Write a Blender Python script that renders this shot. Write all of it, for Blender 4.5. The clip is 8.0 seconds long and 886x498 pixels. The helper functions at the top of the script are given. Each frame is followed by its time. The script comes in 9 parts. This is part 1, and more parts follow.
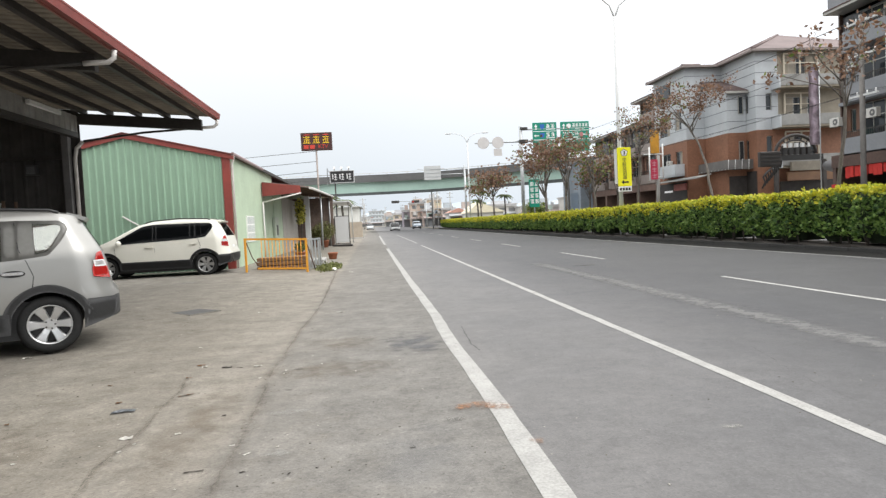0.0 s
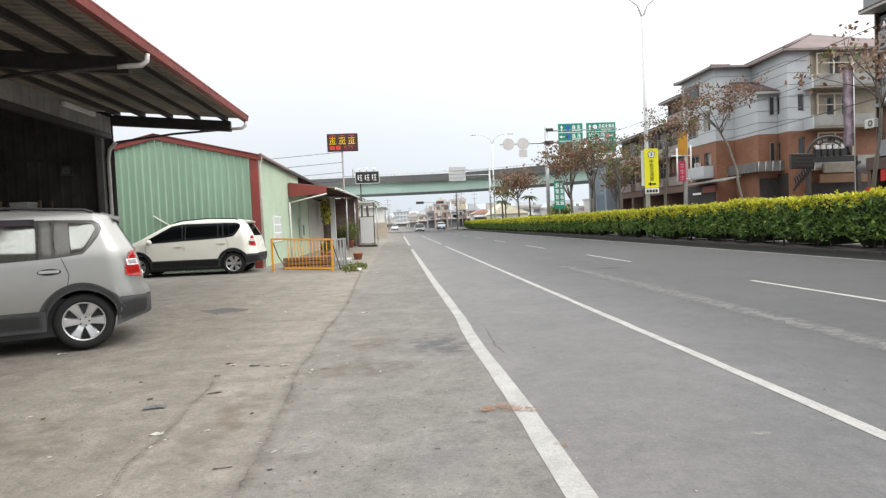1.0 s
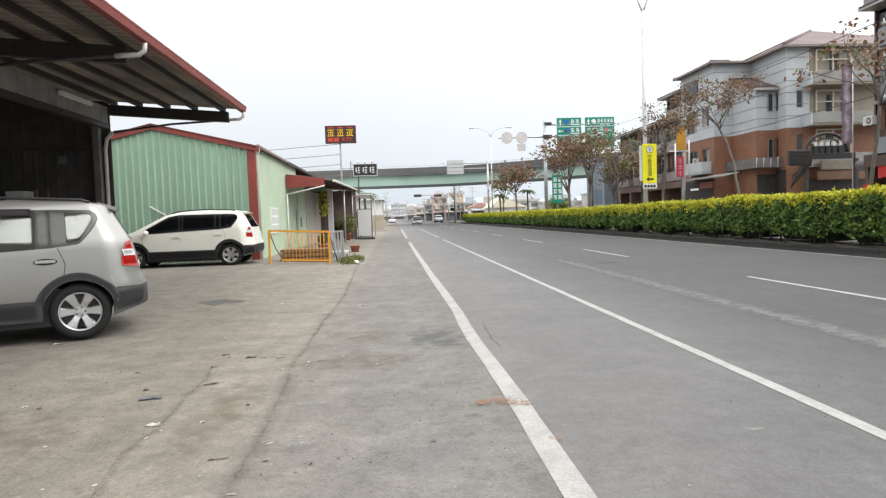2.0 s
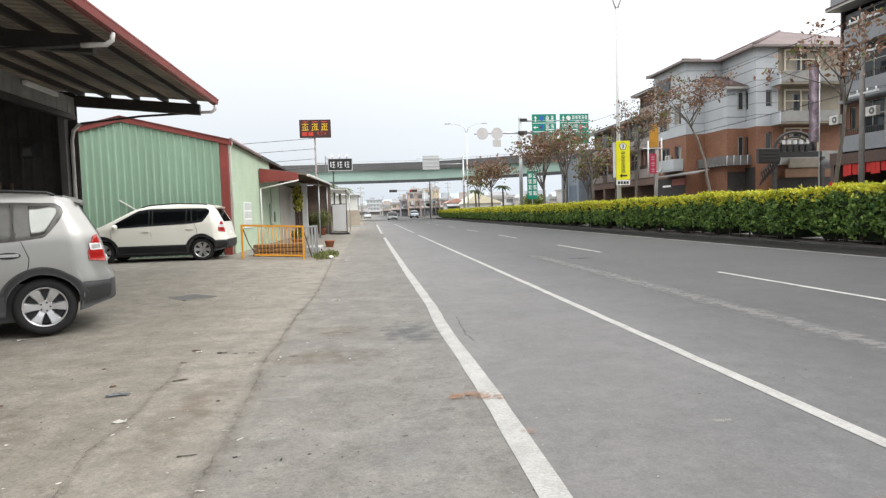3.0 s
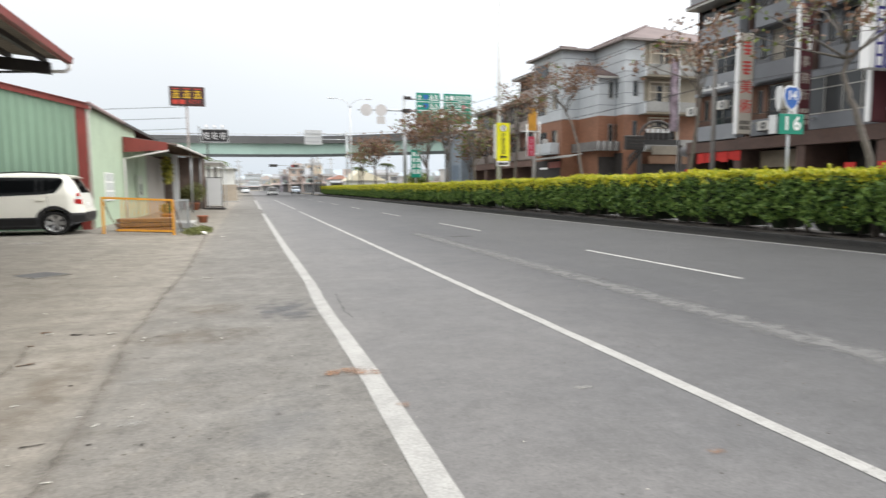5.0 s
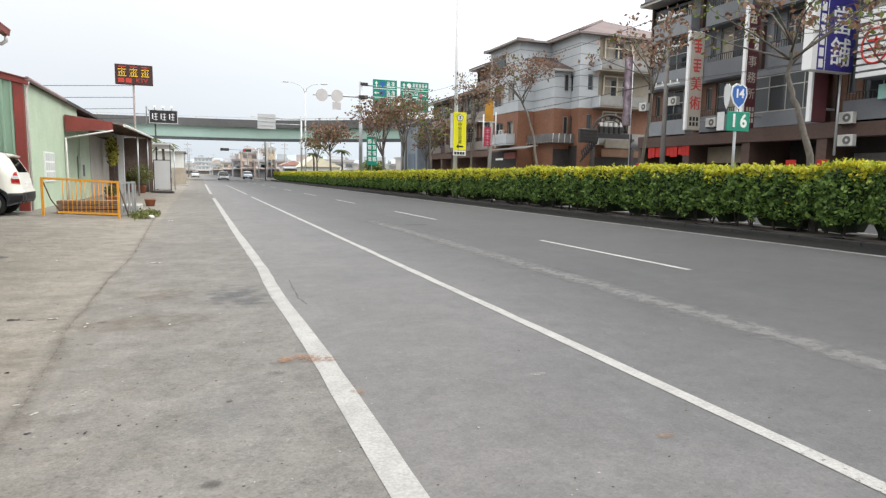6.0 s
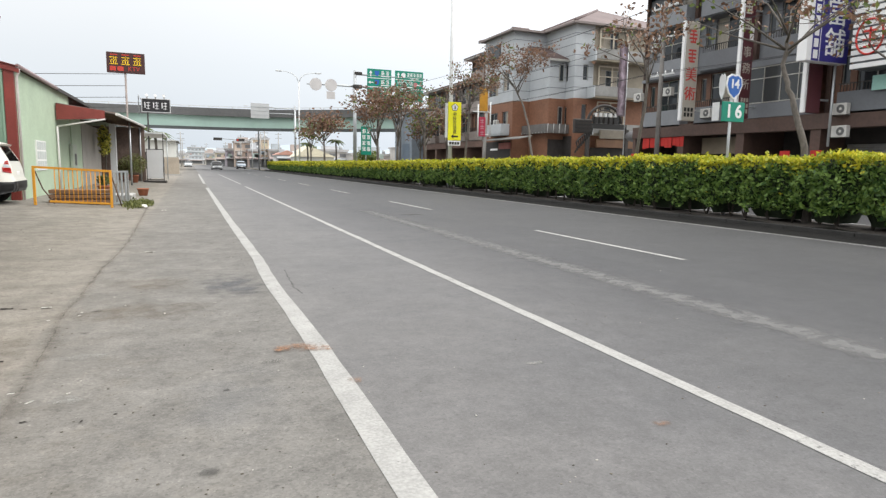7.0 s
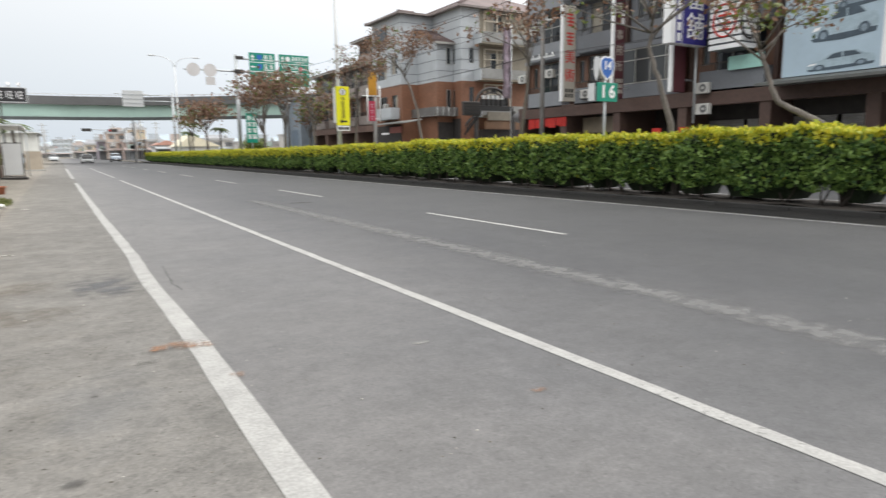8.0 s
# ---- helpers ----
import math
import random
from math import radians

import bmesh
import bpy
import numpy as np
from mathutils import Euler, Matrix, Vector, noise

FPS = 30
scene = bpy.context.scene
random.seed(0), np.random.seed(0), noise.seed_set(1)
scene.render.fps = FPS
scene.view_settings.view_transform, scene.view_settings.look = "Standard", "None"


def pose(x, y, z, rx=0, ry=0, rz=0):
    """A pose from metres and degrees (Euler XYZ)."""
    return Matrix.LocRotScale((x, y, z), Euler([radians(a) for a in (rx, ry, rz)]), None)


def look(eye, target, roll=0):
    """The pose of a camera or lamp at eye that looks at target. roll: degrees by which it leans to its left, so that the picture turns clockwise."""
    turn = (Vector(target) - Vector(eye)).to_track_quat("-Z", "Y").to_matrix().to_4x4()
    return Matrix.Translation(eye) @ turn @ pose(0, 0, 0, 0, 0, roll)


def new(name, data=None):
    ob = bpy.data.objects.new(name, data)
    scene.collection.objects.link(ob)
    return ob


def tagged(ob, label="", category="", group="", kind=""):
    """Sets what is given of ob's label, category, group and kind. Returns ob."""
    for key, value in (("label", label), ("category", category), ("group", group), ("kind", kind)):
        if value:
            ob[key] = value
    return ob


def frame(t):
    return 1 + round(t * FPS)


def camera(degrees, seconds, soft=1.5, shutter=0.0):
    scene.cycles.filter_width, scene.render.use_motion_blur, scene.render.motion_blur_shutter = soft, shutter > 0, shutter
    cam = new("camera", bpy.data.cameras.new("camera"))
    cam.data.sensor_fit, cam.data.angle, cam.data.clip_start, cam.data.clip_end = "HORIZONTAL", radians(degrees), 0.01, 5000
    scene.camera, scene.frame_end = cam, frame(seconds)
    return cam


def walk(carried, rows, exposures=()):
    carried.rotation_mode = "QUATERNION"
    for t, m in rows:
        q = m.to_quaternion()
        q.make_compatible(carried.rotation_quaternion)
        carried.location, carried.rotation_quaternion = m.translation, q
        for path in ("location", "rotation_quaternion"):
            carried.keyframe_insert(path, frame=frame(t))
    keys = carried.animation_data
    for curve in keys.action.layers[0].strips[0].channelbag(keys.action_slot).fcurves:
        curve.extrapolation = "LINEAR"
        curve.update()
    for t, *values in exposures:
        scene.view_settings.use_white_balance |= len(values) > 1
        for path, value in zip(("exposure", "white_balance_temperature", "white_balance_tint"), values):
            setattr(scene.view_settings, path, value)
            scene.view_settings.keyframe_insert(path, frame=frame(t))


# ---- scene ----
cam = camera(70.4, 8.0, 1.3, 0.35)
PATH = [
    (0.0, pose(0.000, -0.000, 1.270, 87.472, 2.850, -6.419)),
    (0.5, pose(-0.005, -0.026, 1.285, 87.969, 2.708, -4.659)),
    (1.0, pose(-0.012, -0.018, 1.280, 87.658, 2.501, -4.202)),
    (1.2, pose(-0.013, -0.017, 1.281, 87.577, 2.374, -4.354)),
    (2.3, pose(-0.010, -0.016, 1.282, 86.888, 1.770, -4.521)),
    (2.5, pose(-0.007, -0.015, 1.281, 86.847, 1.588, -4.789)),
    (3.0, pose(0.005, -0.010, 1.272, 86.555, 1.717, -6.639)),
    (3.5, pose(-0.001, -0.017, 1.274, 86.526, 1.569, -6.844)),
    (4.0, pose(0.002, -0.023, 1.272, 86.485, 1.244, -7.583)),
    (4.5, pose(0.021, -0.018, 1.265, 86.123, 1.585, -8.052)),
    (5.0, pose(0.046, -0.015, 1.257, 84.354, 0.417, -17.152)),
    (5.2, pose(0.052, -0.004, 1.256, 84.116, 0.138, -20.418)),
    (6.3, pose(0.028, 0.003, 1.237, 83.129, -1.077, -21.217)),
    (6.5, pose(0.026, 0.004, 1.235, 82.997, -1.472, -21.029)),
    (7.0, pose(0.021, 0.020, 1.229, 82.508, -1.010, -21.683)),
    (7.5, pose(0.052, -0.007, 1.225, 81.968, 1.157, -23.806)),
    (8.0, pose(0.107, -0.047, 1.224, 81.139, 0.686, -31.282)),
]
walk(cam, PATH, ((0.0, 0.0), (4.5, 0.0), (6.5, -0.03), (8.0, -0.10)))

# ---- world and light: bright overcast day ----
world = bpy.data.worlds.new("overcast_sky")
scene.world = world
world.use_nodes = True
wn, wl = world.node_tree.nodes, world.node_tree.links
wn.clear()
sky = wn.new("ShaderNodeTexSky")
sky.sky_type, sky.sun_disc = "NISHITA", False
sky.sun_elevation, sky.sun_rotation = radians(46), radians(112)
sky.air_density, sky.dust_density, sky.ozone_density = 1.0, 6.0, 1.0
pale = wn.new("ShaderNodeHueSaturation")
pale.inputs["Saturation"].default_value = 0.12
pale.inputs["Value"].default_value = 0.03
wl.new(sky.outputs[0], pale.inputs["Color"])
geo = wn.new("ShaderNodeTexCoord")
sep = wn.new("ShaderNodeSeparateXYZ")
wl.new(geo.outputs["Generated"], sep.inputs[0])
cloud = wn.new("ShaderNodeValToRGB")
cloud.color_ramp.elements[0].position, cloud.color_ramp.elements[0].color = 0.0, (0.70, 0.77, 0.84, 1)
cloud.color_ramp.elements[1].position, cloud.color_ramp.elements[1].color = 0.55, (2.15, 2.15, 2.13, 1)
mid = cloud.color_ramp.elements.new(0.14)
mid.color = (0.80, 0.85, 0.895, 1)
mid2 = cloud.color_ramp.elements.new(0.28)
mid2.color = (0.97, 0.985, 1.0, 1)
wl.new(sep.outputs["Z"], cloud.inputs[0])
both = wn.new("ShaderNodeMix")
both.data_type, both.blend_type = "RGBA", "ADD"
both.inputs[0].default_value = 1.0
# the cloud is a little brighter on the sun's side
side = wn.new("ShaderNodeMapRange")
side.inputs[1].default_value, side.inputs[2].default_value, side.inputs[3].default_value, side.inputs[4].default_value = -0.1, 0.75, 1.0, 1.25
wl.new(sep.outputs["X"], side.inputs[0])
veil = wn.new("ShaderNodeVectorMath")
veil.operation = "SCALE"
wl.new(cloud.outputs[0], veil.inputs[0])
wl.new(side.outputs[0], veil.inputs["Scale"])
wl.new(veil.outputs[0], both.inputs[6])
wl.new(pale.outputs[0], both.inputs[7])
back = wn.new("ShaderNodeBackground")
back.inputs[1].default_value = 1.0
wl.new(both.outputs[2], back.inputs[0])
out = wn.new("ShaderNodeOutputWorld")
wl.new(back.outputs[0], out.inputs[0])

sun_data = bpy.data.lights.new("sun", "SUN")
sun_data.energy, sun_data.angle, sun_data.color = 1.15, radians(25), (1.0, 0.982, 0.97)
sun = new("sun", sun_data)
sun.matrix_world = look((27, -11, 30), (0, 0, 0))

# ---- materials ----
MATS = {}


def mat(name, color, rough=0.6, metal=0.0, grain=0.06, scale=20.0, stain=0.12, stain_scale=1.2, bump=0.15, bump_scale=None,
        coat=0.0, per_object=0.0, stretch=(1, 1, 1), spec=0.5):
    """A painted or natural surface: base colour with fine grain, wide stains and a little relief."""
    if name in MATS:
        return MATS[name]
    m = bpy.data.materials.new(name)
    m.use_nodes = True
    n, l = m.node_tree.nodes, m.node_tree.links
    b = n["Principled BSDF"]
    co = n.new("ShaderNodeTexCoord")
    mp = n.new("ShaderNodeMapping")
    mp.inputs["Scale"].default_value = stretch
    l.new(co.outputs["Object"], mp.inputs[0])
    n1 = n.new("ShaderNodeTexNoise")
    n1.inputs["Scale"].default_value, n1.inputs["Detail"].default_value = scale, 4
    l.new(mp.outputs[0], n1.inputs["Vector"])
    n2 = n.new("ShaderNodeTexNoise")
    n2.inputs["Scale"].default_value, n2.inputs["Detail"].default_value = stain_scale, 5
    n2.inputs["Roughness"].default_value = 0.65
    l.new(mp.outputs[0], n2.inputs["Vector"])
    r1 = n.new("ShaderNodeMapRange")
    r1.inputs[1].default_value, r1.inputs[2].default_value = 0.3, 0.7
    r1.inputs[3].default_value, r1.inputs[4].default_value = 1 - grain, 1 + grain
    l.new(n1.outputs["Fac"], r1.inputs[0])
    r2 = n.new("ShaderNodeMapRange")
    r2.inputs[1].default_value, r2.inputs[2].default_value = 0.3, 0.7
    r2.inputs[3].default_value, r2.inputs[4].default_value = 1 - stain, 1 + stain * 0.6
    l.new(n2.outputs["Fac"], r2.inputs[0])
    mul = n.new("ShaderNodeMath")
    mul.operation = "MULTIPLY"
    l.new(r1.outputs[0], mul.inputs[0])
    l.new(r2.outputs[0], mul.inputs[1])
    last = mul
    if per_object:
        oi = n.new("ShaderNodeObjectInfo")
        r3 = n.new("ShaderNodeMapRange")
        r3.inputs[3].default_value, r3.inputs[4].default_value = 1 - per_object, 1 + per_object
        l.new(oi.outputs["Random"], r3.inputs[0])
        m2 = n.new("ShaderNodeMath")
        m2.operation = "MULTIPLY"
        l.new(last.outputs[0], m2.inputs[0])
        l.new(r3.outputs[0], m2.inputs[1])
        last = m2
    vm = n.new("ShaderNodeVectorMath")
    vm.operation = "SCALE"
    vm.inputs[0].default_value = color
    l.new(last.outputs[0], vm.inputs["Scale"])
    l.new(vm.outputs[0], b.inputs["Base Color"])
    b.inputs["Roughness"].default_value = rough
    b.inputs["Metallic"].default_value = metal
    b.inputs["Specular IOR Level"].default_value = spec
    if coat:
        b.inputs["Coat Weight"].default_value, b.inputs["Coat Roughness"].default_value = coat, 0.08
    if bump:
        bp = n.new("ShaderNodeBump")
        bp.inputs["Strength"].default_value, bp.inputs["Distance"].default_value = bump, 0.01
        l.new(n1.outputs["Fac"], bp.inputs["Height"])
        l.new(bp.outputs[0], b.inputs["Normal"])
    MATS[name] = m
    return m


def glass(name, tint, rough=0.03, dark=True):
    """Window glass in front of dark rooms: a dark gloss that mirrors the sky."""
    if name in MATS:
        return MATS[name]
    m = bpy.data.materials.new(name)
    m.use_nodes = True
    b = m.node_tree.nodes["Principled BSDF"]
    b.inputs["Base Color"].default_value = (*tint, 1)
    b.inputs["Roughness"].default_value = rough
    b.inputs["IOR"].default_value = 1.45
    if not dark:
        b.inputs["Transmission Weight"].default_value = 1.0
    MATS[name] = m
    return m


def asphalt(name, base, dust, patch, size=1.0, spec=0.2, bands=None, mottle=0.0, grime=None, rough=0.88, fine=1.0):
    """Worn asphalt: aggregate specks, dusty and dark patches, hairline cracks, relief."""
    m = bpy.data.materials.new(name)
    m.use_nodes = True
    n, l = m.node_tree.nodes, m.node_tree.links
    b = n["Principled BSDF"]
    co = n.new("ShaderNodeTexCoord")
    src = co.outputs["Object"]

    def nz(scale, detail=4, rough=0.6, stretch=None):
        t = n.new("ShaderNodeTexNoise")
        t.inputs["Scale"].default_value, t.inputs["Detail"].default_value, t.inputs["Roughness"].default_value = scale, detail, rough
        if stretch:
            mp = n.new("ShaderNodeMapping")
            mp.inputs["Scale"].default_value = stretch
            l.new(src, mp.inputs[0])
            l.new(mp.outputs[0], t.inputs["Vector"])
        else:
            l.new(src, t.inputs["Vector"])
        return t.outputs["Fac"]

    def ramp(sock, a, bb, lo=0.0, hi=1.0):
        r = n.new("ShaderNodeMapRange")
        r.inputs[1].default_value, r.inputs[2].default_value, r.inputs[3].default_value, r.inputs[4].default_value = a, bb, lo, hi
        l.new(sock, r.inputs[0])
        return r.outputs[0]

    def mixc(fac, a, bb):
        x = n.new("ShaderNodeMix")
        x.data_type = "RGBA"
        l.new(fac, x.inputs[0])
        for i, v in ((6, a), (7, bb)):
            if isinstance(v, tuple):
                x.inputs[i].default_value = (*v, 1)
            else:
                l.new(v, x.inputs[i])
        return x.outputs[2]

    c = mixc(ramp(nz(0.5, 6, 0.65), 0.38, 0.68), base, dust)
    c = mixc(ramp(nz(0.22, 5, 0.6, (1.0, 0.22, 1.0)), 0.5, 0.66, 0, 0.75), c, patch)
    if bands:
        # tints across, with ragged borders: forecourt pours; a carriageway darkening towards the median
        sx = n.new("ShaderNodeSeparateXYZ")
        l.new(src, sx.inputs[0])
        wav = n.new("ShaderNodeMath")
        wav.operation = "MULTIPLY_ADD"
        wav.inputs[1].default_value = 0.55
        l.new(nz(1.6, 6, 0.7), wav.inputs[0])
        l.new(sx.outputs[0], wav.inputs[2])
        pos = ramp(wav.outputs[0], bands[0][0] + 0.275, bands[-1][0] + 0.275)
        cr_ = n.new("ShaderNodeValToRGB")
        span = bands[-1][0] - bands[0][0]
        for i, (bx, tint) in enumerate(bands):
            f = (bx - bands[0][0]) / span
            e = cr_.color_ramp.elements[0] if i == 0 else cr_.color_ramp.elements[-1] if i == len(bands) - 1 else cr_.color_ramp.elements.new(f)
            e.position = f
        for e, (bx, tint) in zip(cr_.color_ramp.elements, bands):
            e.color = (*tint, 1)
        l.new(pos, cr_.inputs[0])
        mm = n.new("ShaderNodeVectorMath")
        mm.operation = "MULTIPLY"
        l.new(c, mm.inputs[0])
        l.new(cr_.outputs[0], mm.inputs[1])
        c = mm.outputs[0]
    if mottle:
        ms = n.new("ShaderNodeVectorMath")
        ms.operation = "SCALE"
        l.new(c, ms.inputs[0])
        l.new(ramp(nz(2.6, 7, 0.72), 0.34, 0.68, 1 - mottle, 1 + mottle * 0.6), ms.inputs["Scale"])
        c = ms.outputs[0]
    if grime:
        # trodden-in dirt and leaf mould: ragged brown flecks, fewer towards the road
        fade = ramp(sx.outputs[0], -1.6, 0.4, 0.48, 0.14)
        for scale, lo, hi in ((3.2, 0.50, 0.66), (9.0, 0.54, 0.68)):
            gm = n.new("ShaderNodeMath")
            gm.operation = "MULTIPLY"
            l.new(fade, gm.inputs[0])
            l.new(ramp(nz(scale, 8, 0.72), lo, hi), gm.inputs[1])
            c = mixc(gm.outputs[0], c, grime)
    vor = n.new("ShaderNodeTexVoronoi")
    vor.inputs["Scale"].default_value = 95 * size
    l.new(src, vor.inputs["Vector"])
    sp = n.new("ShaderNodeMapRange")
    sp.inputs[1].default_value, sp.inputs[2].default_value, sp.inputs[3].default_value, sp.inputs[4].default_value = 0.0, 1.0, 1 - 0.10 * fine, 1 + 0.11 * fine
    sr = n.new("ShaderNodeSeparateColor")
    l.new(vor.outputs["Color"], sr.inputs[0])
    l.new(sr.outputs[0], sp.inputs[0])
    mid_grain = ramp(nz(9, 5, 0.7), 0.3, 0.7, 1 - 0.13 * fine, 1 + 0.11 * fine)
    # pits between the stones and pale stones worn bare
    pits, bare = ramp(nz(34, 4, 0.65), 0.57, 0.68, 1.0, 1 - 0.26 * fine), ramp(nz(27, 4, 0.65, (1.1, 0.9, 1.0)), 0.57, 0.68, 1.0, 1 + 0.2 * fine)
    pk = n.new("ShaderNodeMath")
    pk.operation = "MULTIPLY"
    l.new(pits, pk.inputs[0])
    l.new(bare, pk.inputs[1])
    mg = n.new("ShaderNodeMath")
    mg.operation = "MULTIPLY"
    l.new(mid_grain, mg.inputs[0])
    l.new(pk.outputs[0], mg.inputs[1])
    mid_grain = mg.outputs[0]
    k = n.new("ShaderNodeMath")
    k.operation = "MULTIPLY"
    l.new(sp.outputs[0], k.inputs[0])
    l.new(mid_grain, k.inputs[1])
    cr = n.new("ShaderNodeTexVoronoi")
    cr.feature = "DISTANCE_TO_EDGE"
    cr.inputs["Scale"].default_value = 0.42
    wob = n.new("ShaderNodeTexNoise")
    wob.inputs["Scale"].default_value, wob.inputs["Detail"].default_value = 1.4, 6
    l.new(src, wob.inputs["Vector"])
    add = n.new("ShaderNodeMixRGB")
    add.blend_type = "ADD"
    add.inputs[0].default_value = 0.9
    l.new(src, add.inputs[1])
    l.new(wob.outputs["Color"], add.inputs[2])
    l.new(add.outputs[0], cr.inputs["Vector"])
    line = ramp(cr.outputs["Distance"], 0.0, 0.006, 0.87, 1.0)
    gate = ramp(nz(0.3, 2), 0.45, 0.6)
    g2 = n.new("ShaderNodeMix")
    g2.data_type = "FLOAT"
    l.new(gate, g2.inputs[0])
    g2.inputs[2].default_value = 1.0
    l.new(line, g2.inputs[3])
    k2 = n.new("ShaderNodeMath")
    k2.operation = "MULTIPLY"
    l.new(k.outputs[0], k2.inputs[0])
    l.new(g2.outputs[0], k2.inputs[1])
    vm = n.new("ShaderNodeVectorMath")
    vm.operation = "SCALE"
    l.new(c, vm.inputs[0])
    l.new(k2.outputs[0], vm.inputs["Scale"])
    l.new(vm.outputs[0], b.inputs["Base Color"])
    b.inputs["Roughness"].default_value = rough
    b.inputs["Specular IOR Level"].default_value = spec
    bp = n.new("ShaderNodeBump")
    bp.inputs["Strength"].default_value, bp.inputs["Distance"].default_value = 0.3 * fine, 0.005
    l.new(sr.outputs[0], bp.inputs["Height"])
    l.new(bp.outputs[0], b.inputs["Normal"])
    MATS[name] = m
    return m


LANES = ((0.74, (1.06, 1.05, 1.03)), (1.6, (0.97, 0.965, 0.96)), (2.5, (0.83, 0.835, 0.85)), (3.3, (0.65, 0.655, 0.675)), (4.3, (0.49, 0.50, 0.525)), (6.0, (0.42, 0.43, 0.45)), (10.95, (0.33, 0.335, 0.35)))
FORECOURT = ((-6.0, (1.06, 1.035, 0.99)), (-2.6, (0.99, 0.945, 0.865)), (-1.75, (1.0, 0.95, 0.87)), (-1.5, (1.06, 1.01, 0.935)), (-1.0, (1.04, 0.99, 0.925)), (-0.88, (0.89, 0.868, 0.84)), (-0.3, (0.81, 0.803, 0.797)), (0.74, (0.745, 0.745, 0.75)))
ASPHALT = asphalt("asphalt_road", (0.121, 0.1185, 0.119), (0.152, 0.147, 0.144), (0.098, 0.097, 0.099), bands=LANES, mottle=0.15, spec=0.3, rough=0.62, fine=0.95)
SHOULDER = asphalt("forecourt_asphalt", (0.218, 0.209, 0.194), (0.262, 0.251, 0.232), (0.172, 0.163, 0.149), 0.9, bands=FORECOURT, mottle=0.24, fine=1.15, grime=(0.132, 0.116, 0.092))
YARD = SHOULDER
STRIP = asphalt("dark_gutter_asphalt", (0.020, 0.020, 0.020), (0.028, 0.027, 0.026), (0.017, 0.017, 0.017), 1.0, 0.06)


def worn_paint(name, color, holes):
    """Road paint: dirty, scuffed, and chipped through to the asphalt in places."""
    m = mat(name, color, 0.8, grain=0.16, scale=60, stain=0.22, stain_scale=3, bump=0.3)
    n, l = m.node_tree.nodes, m.node_tree.links
    co = n.new("ShaderNodeTexCoord")
    fine, wide = n.new("ShaderNodeTexNoise"), n.new("ShaderNodeTexNoise")
    fine.inputs["Scale"].default_value, fine.inputs["Detail"].default_value, fine.inputs["Roughness"].default_value = 22, 6, 0.7
    wide.inputs["Scale"].default_value, wide.inputs["Detail"].default_value = 0.9, 3
    l.new(co.outputs["Object"], fine.inputs["Vector"])
    l.new(co.outputs["Object"], wide.inputs["Vector"])
    k = n.new("ShaderNodeMath")
    k.operation = "MULTIPLY_ADD"
    k.inputs[1].default_value = 0.45
    l.new(wide.outputs["Fac"], k.inputs[0])
    l.new(fine.outputs["Fac"], k.inputs[2])
    r = n.new("ShaderNodeMapRange")
    r.inputs[1].default_value, r.inputs[2].default_value, r.inputs[3].default_value, r.inputs[4].default_value = holes, holes + 0.09, 1.0, 0.45
    l.new(k.outputs[0], r.inputs[0])
    l.new(r.outputs[0], n["Principled BSDF"].inputs["Alpha"])
    return m


PAINT = worn_paint("road_paint", (0.325, 0.32, 0.305), 0.86)
CONCRETE = mat("concrete", (0.38, 0.37, 0.35), 0.85, grain=0.1, scale=30, stain=0.25)
EARTH = mat("earth", (0.16, 0.14, 0.11), 0.95, grain=0.2, scale=8, stain=0.3, stain_scale=0.05)
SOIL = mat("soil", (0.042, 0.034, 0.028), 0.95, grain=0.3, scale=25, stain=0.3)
GALV = mat("galvanised_steel", (0.46, 0.48, 0.49), 0.45, 0.6, grain=0.05, scale=30)
LIGHTGREY = mat("light_grey_paint", (0.62, 0.63, 0.63), 0.5, grain=0.04, stain=0.1)
WHITE = mat("white_paint", (0.78, 0.78, 0.76), 0.5, grain=0.03, stain=0.1)
BLACK = mat("black_plastic", (0.018, 0.018, 0.019), 0.45, grain=0.1)
DARKSTEEL = mat("dark_steel", (0.05, 0.045, 0.042), 0.6, 0.2, grain=0.15, stain=0.3)
REDTRIM = mat("maroon_steel_trim", (0.24, 0.045, 0.035), 0.5, grain=0.06, stain=0.25)
GREENWALL = mat("sage_green_sheet", (0.275, 0.405, 0.30), 0.5, grain=0.04, scale=12, stain=0.12, stain_scale=0.8, stretch=(1, 1, 0.3))
GREENPALE = mat("pale_green_sheet", (0.43, 0.53, 0.39), 0.6, grain=0.05, scale=12, stain=0.14, stain_scale=0.7)
ORANGE = mat("orange_paint", (0.72, 0.33, 0.03), 0.45, grain=0.05, stain=0.15)
YELLOW = mat("yellow_sign_sheet", (0.85, 0.80, 0.01), 0.4, grain=0.02, stain=0.04)
SIGNGREEN = mat("green_sign_sheet", (0.0, 0.235, 0.155), 0.4, grain=0.03, stain=0.06)
SIGNBLUE = mat("blue_sign_sheet", (0.02, 0.12, 0.45), 0.4, grain=0.03, stain=0.05)
SIGNWHITE = mat("white_sign_sheet", (0.82, 0.82, 0.82), 0.4, grain=0.02, stain=0.04)
SIGNBLACK = mat("black_sign_paint", (0.015, 0.015, 0.015), 0.5)
SIGNRED = mat("red_sign_paint", (0.55, 0.04, 0.03), 0.5)
WIRE = mat("cable_black", (0.03, 0.03, 0.03), 0.7, bump=0)
OVERGREEN = mat("overpass_green_paint", (0.42, 0.58, 0.51), 0.6, grain=0.04, stain=0.15, stain_scale=0.15)
